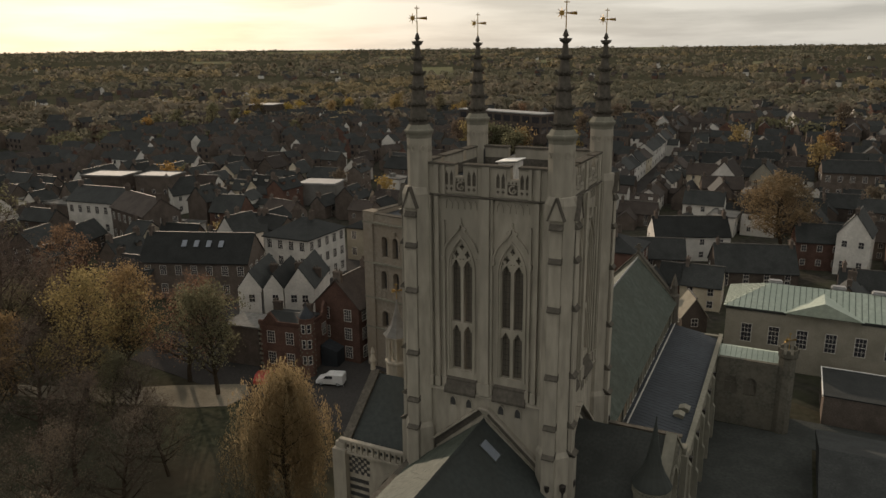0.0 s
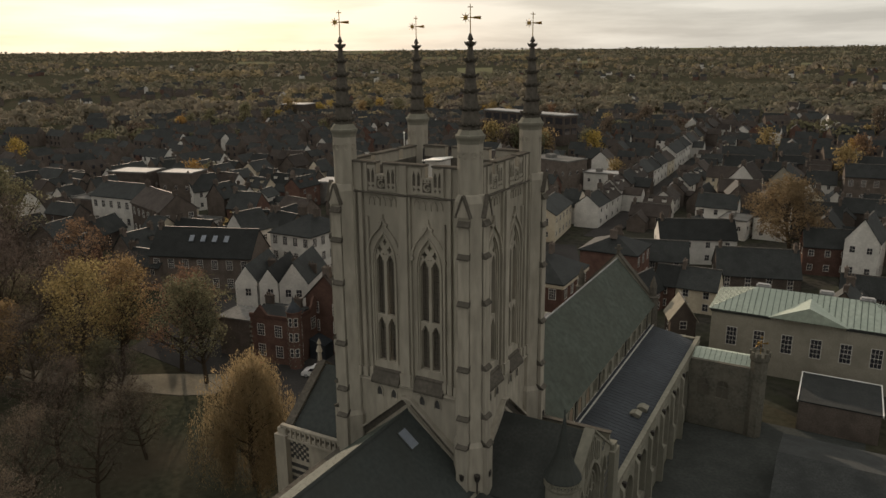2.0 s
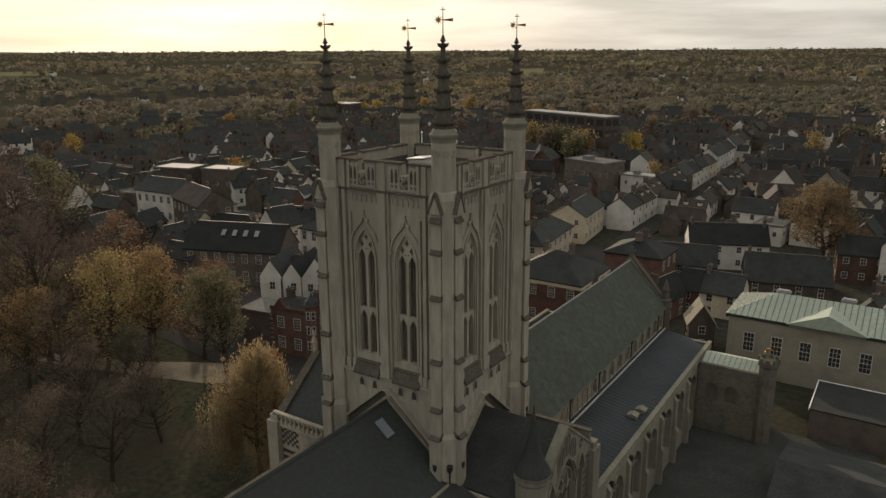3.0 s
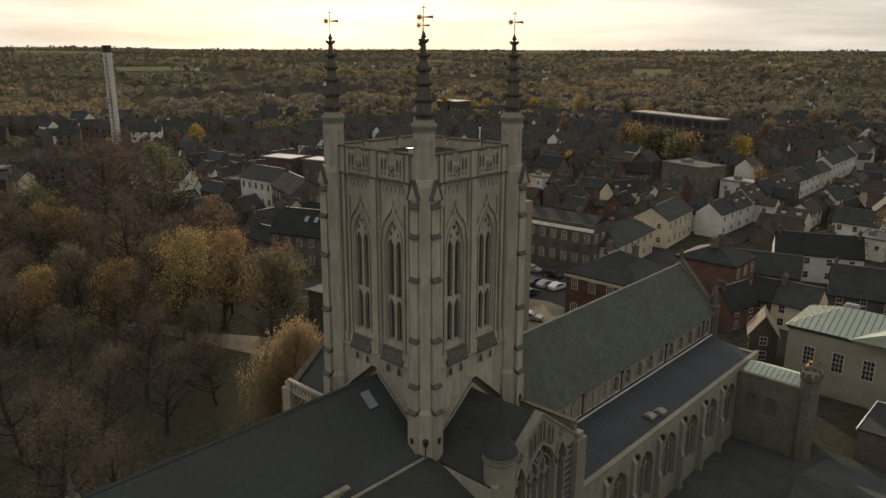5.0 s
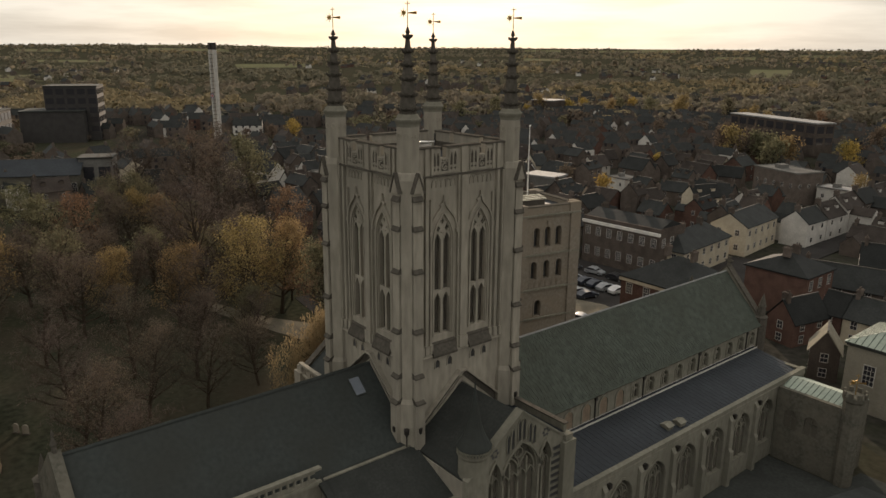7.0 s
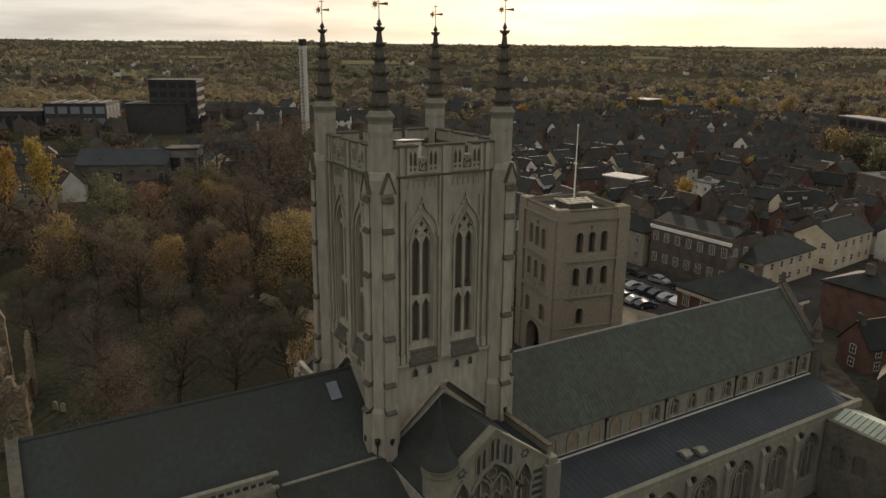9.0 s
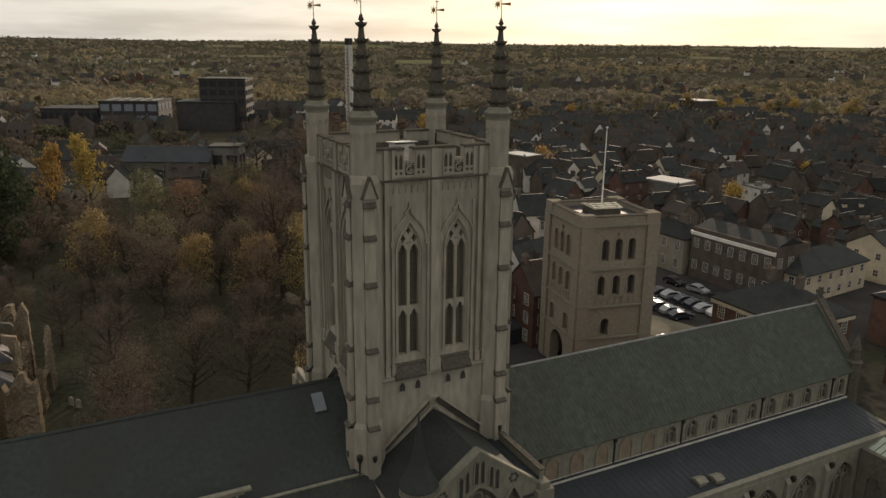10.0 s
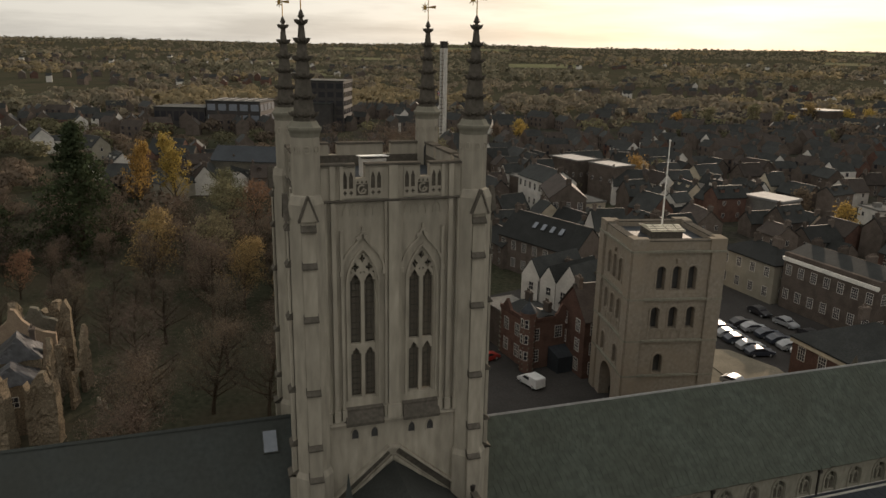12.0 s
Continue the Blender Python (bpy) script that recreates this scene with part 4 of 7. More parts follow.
        prism(bm, [(lo, 0), (hi, 0), (hi, sill), (lo, sill)], f, X - 0.6, X)
        for (ua, za), (ub, zb) in zip(curve, curve[1:]):
            if abs(ub - ua) > 1e-4:
                prism(bm, [(ua, za), (ub, zb), (ub, top(ub)), (ua, top(ua))], f, X - 0.6, X)
        last = hi
    prism(bm, [(last, 0), (5.1, 0), (5.1, top(5.1)), (last, top(last))], f, X - 0.6, X)
    bmesh.ops.remove_doubles(bm, verts=bm.verts, dist=1e-4)
    tp("gable_wall", bm, stone)
    for lo, hi, sill, curve in cuts:
        c, w = (lo + hi) / 2, hi - lo
        wd = tp("window_arch", band(band(B(), f, [(u * 1.0 + (u - c) * 0.12, z + 0.1) for u, z in curve], 0.2, X - 0.02, X + 0.16), f, [(lo - 0.1, sill), (lo - 0.1, curve[0][1])], 0.18, X - 0.02, X + 0.14), stone)
        bm = B()
        prism(bm, [(lo, sill), (hi, sill)] + [(u, z) for u, z in curve[::-1]], f, X - 0.45, X - 0.42)
        tp("pane", bm, M_GLASS, parent=wd)
        bm = B()
        k = 3 if w > 2 else 1
        for i in range(1, k + 1):
            u = lo + w * i / (k + 1)
            box(bm, u - 0.07, u + 0.07, X - 0.42, X - 0.2, sill, curve[0][1] + (1.2 if k > 1 else 0.6), m=f)
        for i in range(k + 1):
            u = lo + w * (i + 0.5) / (k + 1)
            band(bm, f, arch(u, w / (k + 1), curve[0][1] - 0.5, curve[0][1] + 0.3, 4), 0.1, X - 0.42, X - 0.2)
        if k > 1:
            for q in (-0.8, 0.8):
                band(bm, f, arch(c + q, 1.7, 13.7, 15.2, 5), 0.12, X - 0.42, X - 0.18)
            band(bm, f, [(c + 0.42 * math.cos(a), 15.4 + 0.42 * math.sin(a)) for a in [i * math.pi / 5 for i in range(11)]], 0.1, X - 0.42, X - 0.2)
        tp("tracery", bm, stone, parent=wd)
    # blind flint lancets over the great window and roundels beside it
    for u, z0, z1 in ((-1.32, 15.85, 17.35), (-0.88, 16.1, 17.65), (-0.22, 16.55, 18.2), (0.22, 16.55, 18.2), (0.88, 16.1, 17.65), (1.32, 15.85, 17.35)):
        bm = B()
        prism(bm, [(u - 0.13, z0), (u + 0.13, z0)] + arch(u, 0.26, z1 - 0.3, z1, 4)[::-1], f, X - 0.05, X + 0.02)
        tp("blind_lancet", bm, M_FLUSH_DARK, "dark flint panel")
        tp("lancet_moulding", band(B(), f, [(u - 0.18, z0)] + arch(u, 0.36, z1 - 0.3, z1 + 0.06, 4) + [(u + 0.18, z0)], 0.07, X - 0.02, X + 0.09), stone)
    for u in (-2.62, 2.62):
        for i in range(6):
            a = i * math.pi / 3
            bm = B()
            prism(bm, [(u + 0.28 * math.cos(a) + 0.12 * math.cos(b), 16.32 + 0.28 * math.sin(a) + 0.12 * math.sin(b)) for b in [j * math.pi / 4 for j in range(8)]], f, X - 0.05, X + 0.02)
            tp("roundel_flint", bm, M_FLUSH_DARK)
    bm = B()
    for k in (-1, 1):
        u = 3.4 if s > 0 and k < 0 else 5.3
        band(bm, f, [(k * u, top(u) + 0.06), (0, top(0) + 0.06)], 0.16, X - 0.65, X + 0.1)
    tp("gable_coping", bm, stone if s > 0 else M_LIME_DARK)
    bm = turned(B(), [(0.22, 19.2), (0.16, 19.9), (0.3, 20.0), (0.1, 20.6), (0.2, 20.7), (0.02, 21.2)], 8, s * X, 0)
    if s < 0:
        tp("gable_finial", bm, stone)
    # banded corner buttress
    for k in (-1, 1):
        if s > 0 and k < 0:
            continue
        bm = B()
        box(bm, k * 5.0 - 0.65, k * 5.0 + 0.65, X - 0.7, X + 0.45, 0, 14.9, m=f)
        box(bm, k * 5.0 - 0.4, k * 5.0 + 0.4, X - 0.5, X + 0.3, 14.9, 15.4, m=f)
        tp("corner_buttress", bm, stone)
        for i in range(11):
            lo, hi = sorted((k * 3.4, k * 4.3))
            bm = prism(B(), [(lo, 8.6 + i * 0.58), (hi, 8.6 + i * 0.58), (hi, 8.88 + i * 0.58), (lo, 8.88 + i * 0.58)], f, X - 0.3, X + 0.03)
            tp("flint_stripe", bm, M_FLUSH_DARK, "black flint stripe")
    if s > 0:
        # gutter parapet on the nave side with a lead-lined trough
        tp("eaves_parapet", box(B(), 5.9, X - 0.2, 4.85, 5.15, 14.6, 16.1), stone)
        tp("gutter_lining", box(B(), 5.9, X - 0.3, 4.2, 4.84, 15.4, 15.55), M_LEAD, "dark lead gutter")
        tp("parapet_coping", box(B(), 5.9, X - 0.1, 4.78, 5.22, 16.1, 16.22), M_LIME_DARK, "dark weathered coping")
    if s > 0:
        # stair turret with a pierced gallery and a slated cone
        bm = turned(B(), [(1.12, 0), (1.12, 16.4), (1.25, 16.6), (1.25, 16.7)], 16, 11.2, -3.9)
        tp("stair_turret", bm, stone)
        bm = B()
        for i in range(32):
            a = 2 * math.pi * i / 32
            q = pose(11.2 + 1.18 * math.cos(a), -3.9 + 1.18 * math.sin(a), 16.7, 0, 0, math.degrees(a) + 90)
            band(bm, q, [(-0.125, 0), (0.125, 0.38)], 0.07, -0.05, 0.05)
            band(bm, q, [(0.125, 0), (-0.125, 0.38)], 0.07, -0.05, 0.05)
        turned(bm, [(1.13, 17.06), (1.25, 17.06), (1.25, 17.17), (1.13, 17.17)], 16, 11.2, -3.9)
        tp("turret_gallery", bm, stone)
        bm = turned(B(), [(1.1, 16.7), (1.28, 17.18), (1.12, 17.5), (0.82, 18.0), (0.54, 18.7), (0.34, 19.6), (0.18, 20.7), (0.06, 21.6), (0.03, 22.0)], 16, 11.2, -3.9)
        tp("turret_cone", bm, M_CHOIR_ROOF, "dull grey bell-shaped lead cone")
    else:
        # open lantern turret with an ogee lead cap and a gilded vane
        cx, cy = -11.5, 3.3
        bm = turned(B(), [(1.05, 0), (1.05, 18.6), (1.15, 18.7), (1.15, 18.9), (0.95, 19.0)], 8, cx, cy)
        tp("lantern_base", bm, stone)
        for i in range(8):
            a = math.pi / 4 * (i + 0.5)
            tp("lantern_column", turned(B(), [(0.13, 18.9), (0.13, 21.0)], 6, cx + 0.9 * math.cos(a), cy + 0.9 * math.sin(a)), M_LIME)
        tp("lantern_core", turned(B(), [(0.55, 18.9), (0.55, 20.95)], 8, cx, cy), M_LIME)
        tp("lantern_cornice", turned(B(), [(1.05, 20.9), (1.15, 21.1), (1.1, 21.3)], 8, cx, cy), M_LIME)
        bm = turned(B(), [(1.24, 21.2), (1.05, 21.4), (0.66, 21.9), (0.4, 22.5), (0.2, 23.3), (0.05, 24.3)], 8, cx, cy)
        tp("ogee_cap", bm, M_FELT, "grey ogee lead cap")
        link("weathervane", vane_mesh(0.85), t, iv @ pose(cx, cy, 24.2), "gilded weathervane")
    return t


transept(1)
transept(-1)

choir = thing("cathedral_choir", pose(0, -16.5, 0), "long choir with plain dull green metal roof", "church")
inv_choir = Matrix.Translation((0, 16.5, 0))


def cpart(name, bm, mat, label="", parent=None):
    bmesh.ops.transform(bm, matrix=inv_choir, verts=bm.verts)
    return part(name, bm, mat, parent or choir, label)


CY0, CY1 = -28.0, -5.2
for s in (1, -1):
    bm = slope_roof(B(), 0, 19.9, s * 5.6, 15.3, CY0 + 0.3, CY1)
    cpart("roof", bm, M_CHOIR_ROOF)
    bm = B()
    box(bm, s * 5.2 if s > 0 else -5.9, s * 5.9 if s > 0 else -5.2, CY0, CY1, 0, 15.3)
    cpart("wall", bm, M_NAVE_STONE)
    if s < 0:
        cpart("gutter", box(B(), -6.05, -5.6, CY0, CY1, 15.15, 15.4), M_LIME_DARK)
        continue
    bm = B()
    box(bm, min(s * 5.7, s * 6.1), max(s * 5.7, s * 6.1), CY0, -13.2 if s > 0 else CY1, 15.2, 15.45)
    box(bm, min(s * 5.7, s * 6.1), max(s * 5.7, s * 6.1), CY0, -13.2 if s > 0 else CY1, 16.3, 16.45)
    for i in range(27 if s > 0 else 42):
        y = CY0 + 0.3 + i * 0.52
        box(bm, min(s * 5.8, s * 6.0), max(s * 5.8, s * 6.0), y, y + 0.14, 15.45, 16.3)
        box(bm, min(s * 5.84, s * 5.96), max(s * 5.84, s * 5.96), y + 0.14, y + 0.52, 15.45, 15.7)
        box(bm, min(s * 5.84, s * 5.96), max(s * 5.84, s * 5.96), y + 0.14, y + 0.52, 16.05, 16.3)
    cpart("pierced_parapet", bm, M_NAVE_STONE)
tiles_on(choir, "slate", 0, 19.95, -5.7, 15.3, CY0 + 16.5 + 0.4, CY1 + 16.5 - 0.4, 0.30, 0.46, M_NAVE_ROOF, (0, 6.5, 4, 22))
bm = B()
prism(bm, [(-0.14, 19.88), (0.14, 19.88), (0, 20.02)], Matrix(), CY0, CY1)
cpart("ridge_roll", bm, M_CHOIR_ROOF)
bm = B()
prism(bm, [(-5.9, 0), (5.9, 0), (5.9, 15.6), (0, 20.3), (-5.9, 15.6)], Matrix(), CY0 - 0.35, CY0 + 0.35)
cpart("east_gable", bm, M_FLINT)
bm = B()
turned(bm, [(0.2, 20.1), (0.14, 20.6), (0.22, 20.7), (0.06, 21.2), (0.12, 21.3), (0.02, 21.7)], 8, 0, CY0)
cpart("gable_finial", bm, M_LIME_DARK)
for s in (-1, 1):
    bm = turned(B(), [(0.7, 0), (0.7, 15.4), (0.76, 15.5), (0.36, 15.7), (0.12, 16.9), (0.03, 17.3)], 8, s * 5.9, CY0)
    cpart("corner_pinnacle", bm, M_LIME_DARK)
# rooflight beside the tower on the north slope
sl = Matrix(((5.6 / 7.247, 0, 4.6 / 7.247, 0), (0, 1, 0, -7.2), (-4.6 / 7.247, 0, 5.6 / 7.247, 19.9), (0, 0, 0, 1)))
bm = box(B(), 0.84, 2.42, -0.55, 0.45, 0.0, 0.1, m=sl)
rl = cpart("rooflight_frame", bm, M_PAVE)
bm = box(B(), 0.92, 2.34, -0.47, 0.37, 0.1, 0.12, m=sl)
cpart("rooflight_glass", bm, M_SKYLIGHT, "pale grey rooflight", parent=rl)
# lean-to aisle between choir and north transept, with a raking coping
bm = B()
prism(bm, [(5.7, 0), (11.0, 0), (11.0, 12.8), (5.7, 15.0)], Matrix(), -13.2, -5.1)
cpart("aisle_wall", bm, M_NAVE_STONE)
bm = B()
prism(bm, [(5.15, 15.52), (11.2, 12.95), (11.2, 12.75), (5.15, 15.3)], Matrix(), -13.0, -5.11)
cpart("aisle_roof", bm, M_TR_ROOF, "dark lean-to roof")
bm = B()
prism(bm, [(5.7, 15.2), (11.3, 12.75), (11.3, 13.02), (5.7, 15.5)], Matrix(), -13.45, -13.0)
cpart("raking_coping", bm, M_TR_ROOF)
bm = B()
box(bm, 10.95, 11.35, -13.0, -5.75, 12.5, 13.1)
cpart("aisle_parapet", bm, M_LIME_DARK)

cpart("angle_pier", box(B(), 10.6, 11.7, -5.76, -4.9, 0, 13.3), M_NAVE_STONE)


# ---- grounds round the church ----
sheet("forecourt", [(-70, 24), (-24, 18), (-14, 20), (-13, 60), (-20, 95), (-34, 130), (-75, 100), (-80, 60)], 0.06, M_ASPHALT, "dark asphalt forecourt and street", cat="road")
sheet("paving", [(11.5, 14), (22.6, 14), (22.6, 38), (31, 38), (31, 45), (19.6, 45), (19, 40.5), (11.5, 40.5)], 0.07, M_PAVE, "grey stone paving beside the church", cat="pavement")
# path spread over the sunlit ground, its brightness put into pale gravel
sheet("churchyard_sunlit_path", [(-78, 10.8), (-64, 15.6), (-57, 20), (-48, 24.6), (-45.5, 22), (-46, 18.4), (-50, 16.0), (-62, 12.2), (-77, 8.0)], 0.075, M_GRAVEL, "pale gravel path through the churchyard, broadened to a patch of sunlight", cat="path")


# ---- houses ----
def lattice(us, zs, d0, d1):
    """One connected frame: (from, to) strips upright at us and across at zs, cut from a slab d0 to d1 deep."""
    eu, ez = sorted({q for p in us for q in p}), sorted({q for p in zs for q in p})
    bm = B()
    grid = {(i, k): bm.verts.new((u, d1, z)) for i, u in enumerate(eu) for k, z in enumerate(ez)}
    faces = []
    for i in range(len(eu) - 1):
        for k in range(len(ez) - 1):
            cu, cz = (eu[i] + eu[i + 1]) / 2, (ez[k] + ez[k + 1]) / 2
            if any(a < cu < b for a, b in us) or any(a < cz < b for a, b in zs):
                faces.append(bm.faces.new((grid[i, k], grid[i + 1, k], grid[i + 1, k + 1], grid[i, k + 1])))
    out = bmesh.ops.extrude_face_region(bm, geom=faces)
    bmesh.ops.translate(bm, vec=(0, d0 - d1, 0), verts=[v for v in out["geom"] if isinstance(v, bmesh.types.BMVert)])
    bmesh.ops.delete(bm, geom=[v for v in bm.verts if not v.link_faces], context="VERTS")
    return bm


def window_mesh(w, h, bars=1, frame_mat=M_FRAME):
    t = 0.08
    us = [(-w / 2 - t, -w / 2), (w / 2, w / 2 + t)] + [(-w / 2 + w * (i + 1) / (bars + 1) - 0.02, -w / 2 + w * (i + 1) / (bars + 1) + 0.02) for i in range(bars)]
    zs = [(-h / 2 - t, -h / 2), (-0.03, 0.03), (h / 2, h / 2 + t)] + ([(z - 0.02, z + 0.02) for z in (-h / 4, h / 4)] if bars > 1 else [])
    return mesh_of(lattice(us, zs, -0.04, 0.05), frame_mat), mesh_of(box(B(), -w / 2, w / 2, -0.02, 0.01, -h / 2, h / 2), M_PANE)


def joined_window(w, h):
    """Frame, bar and pane of a small distant window in one mesh."""
    bm = B()
    t = 0.07
    box(bm, -w / 2 - t, w / 2 + t, -0.05, 0.04, -h / 2 - t, h / 2 + t, 0)
    box(bm, -w / 2, -0.04, 0.04, 0.055, -h / 2, h / 2, 1)
    box(bm, 0.04, w / 2, 0.04, 0.055, -h / 2, h / 2, 1)
    return mesh_of(bm, M_FRAME, M_PANE)


WIN_SASH, WIN_TALL, WIN_SMALL = window_mesh(1.1, 1.7, 2), window_mesh(1.3, 2.6, 2), window_mesh(0.9, 1.2, 1)
WIN_SLIT = window_mesh(0.45, 1.2, 0)
WIN_TOWN = joined_window(0.75, 1.05)


def put_window(parent, m, kind):
    ob = link("window", kind[0], parent, m)
    link("pane", kind[1], ob)
    return ob


def chimney_mesh(w, d, h):
    bm = B()
    box(bm, -w / 2, w / 2, -d / 2, d / 2, 0, h)
    box(bm, -w / 2 - 0.08, w / 2 + 0.08, -d / 2 - 0.08, d / 2 + 0.08, h - 0.3, h - 0.15)
    for i in range(max(1, int(w / 0.45))):
        turned(bm, [(0.13, h), (0.1, h + 0.4)], 7, -w / 2 + 0.25 + i * 0.45, 0)
    return mesh_of(bm, M_BRICK_BROWN)


CHIMS = [chimney_mesh(0.7, 0.6, 1.6), chimney_mesh(1.3, 0.6, 1.7), chimney_mesh(1.9, 0.7, 1.8)]


def gable_house(x, y, yaw, w, d, h, rise, wall_mat, roof_mat, label, chims=(0,), name="house", group="", windows=None, z=None, hip=False, floors=2, gap=3.0, parts_window=True, ends=True, extras=False):
    """A house w long along its ridge and d deep; eaves at h, ridge rise higher; windows in the sides turned to the church."""
    z = ground_z(x, y) if z is None else z
    t = thing(name, pose(x, y, z, 0, 0, yaw), label, "house", group)
    bm = B()
    if hip:
        box(bm, -w / 2, w / 2, -d / 2, d / 2, -1.5, h)
    else:
        prism(bm, [(-d / 2, -1.5), (d / 2, -1.5), (d / 2, h), (0, h + rise), (-d / 2, h)], Matrix(((0, 1, 0, 0), (1, 0, 0, 0), (0, 0, 1, 0), (0, 0, 0, 1))), -w / 2, w / 2)
    part("wall", bm, wall_mat, t)
    bm = B()
    o, th = 0.35, 0.16
    if hip:
        run = min(d / 2, w / 2 - 0.3)
        a = [bm.verts.new(v) for v in ((-w / 2 - o, -d / 2 - o, h), (w / 2 + o, -d / 2 - o, h), (w / 2 + o, d / 2 + o, h), (-w / 2 - o, d / 2 + o, h))]
        r = [bm.verts.new(v) for v in ((-w / 2 + run, 0, h + rise), (w / 2 - run, 0, h + rise))]
        for q in ((a[0], a[1], r[1], r[0]), (a[1], a[2], r[1]), (a[2], a[3], r[0], r[1]), (a[3], a[0], r[0]), (a[3], a[2], a[1], a[0])):
            bm.faces.new(q)
        box(bm, -w / 2 - o, w / 2 + o, -d / 2 - o, d / 2 + o, h - 0.22, h - 0.004)
    else:
        k = rise / (d / 2)
        e, low = d / 2 + o, h - k * o + 0.05
        prism(bm, [(-e, low), (0, h + rise + 0.05), (e, low), (e, low + th), (0, h + rise + 0.05 + th * 1.2), (-e, low + th)], Matrix(((0, 1, 0, 0), (1, 0, 0, 0), (0, 0, 1, 0), (0, 0, 0, 1))), -w / 2 - 0.15, w / 2 + 0.15)
    part("roof", bm, roof_mat, t)
    if not hip:
        part("ridge_tiles", box(B(), -w / 2 - 0.17, w / 2 + 0.17, -0.12, 0.12, h + rise + 0.17, h + rise + 0.32), M_RIDGE, t)
    for i, c in enumerate(chims):
        cx = (-w / 2 + 0.7) if i == 0 else (w / 2 - 0.7 if i == 1 else 0)
        if hip:
            cx *= 0.4
        link("chimney", CHIMS[c], t, pose(cx, 0, h + rise - 0.4, 0, 0, 90 if c < 2 else 0))
    if extras:
        er = random.Random(int(x * 13 + y * 7))
        if er.random() < 0.6:
            ww, wd, wh = w * er.uniform(0.35, 0.5), er.uniform(3.5, 6), h * er.uniform(0.6, 0.85)
            s, ux = er.choice((-1, 1)), er.uniform(-0.3, 0.3) * w
            wr = ww * 0.42
            lo, hi = sorted((s * d * 0.3, s * (d / 2 + wd)))
            part("wing", prism(B(), [(ux - ww / 2, -1.5), (ux + ww / 2, -1.5), (ux + ww / 2, wh), (ux, wh + wr), (ux - ww / 2, wh)], Matrix(), lo, hi), wall_mat, t)
            bm = B()
            for q in (-1, 1):
                prism(bm, [(ux, wh + wr + 0.04), (ux + q * (ww / 2 + 0.25), wh - 0.2), (ux + q * (ww / 2 + 0.25), wh - 0.05), (ux, wh + wr + 0.22)], Matrix(), lo, hi + 0.2 if s > 0 else hi)
            part("wing_roof", bm, roof_mat, t)
        if er.random() < 0.3:
            for ux in (-w / 4, w / 4):
                for s in (-1,):
                    k = rise / (d / 2)
                    zz = h + k * d * 0.22
                    part("dormer", prism(prism(B(), [(ux - 0.6, zz - 0.3), (ux + 0.6, zz - 0.3), (ux + 0.6, zz + 0.9), (ux - 0.6, zz + 0.9)], facing(0 if s < 0 else 180), d * 0.1, d * 0.3), [(ux - 0.75, zz + 0.9), (ux + 0.75, zz + 0.9), (ux, zz + 1.4)], facing(0 if s < 0 else 180), 0.0, d * 0.32, 1), (wall_mat, roof_mat), t)
    kind = windows or WIN_TOWN
    for ang, dist, length in ((0, d / 2, w), (180, d / 2, w)) + (((90, w / 2, d), (270, w / 2, d)) if ends else ()):
        turn = radians(yaw + ang)
        if math.sin(turn) * (40 - x) - math.cos(turn) * (-30 - y) < 0:
            continue
        n = max(1, int((length - 0.8) / gap))
        for fl in range(floors):
            zz = (fl + 0.55) * h / floors
            for i in range(n):
                u = (i + 0.5 - n / 2) * (length / n)
                m = facing(ang) @ pose(u, dist, zz)
                if parts_window and windows:
                    put_window(t, m, kind)
                else:
                    link("window", kind if not isinstance(kind, tuple) else kind[0], t, m)
    return t


# ---- the old gate tower with its flagpole ----
gate = thing("gate_tower", pose(-29.6, 42.2, 0, 0, 0, -11), "massive old square stone gate tower with round arches", "tower")
GH, GT = 5.6, 23.12
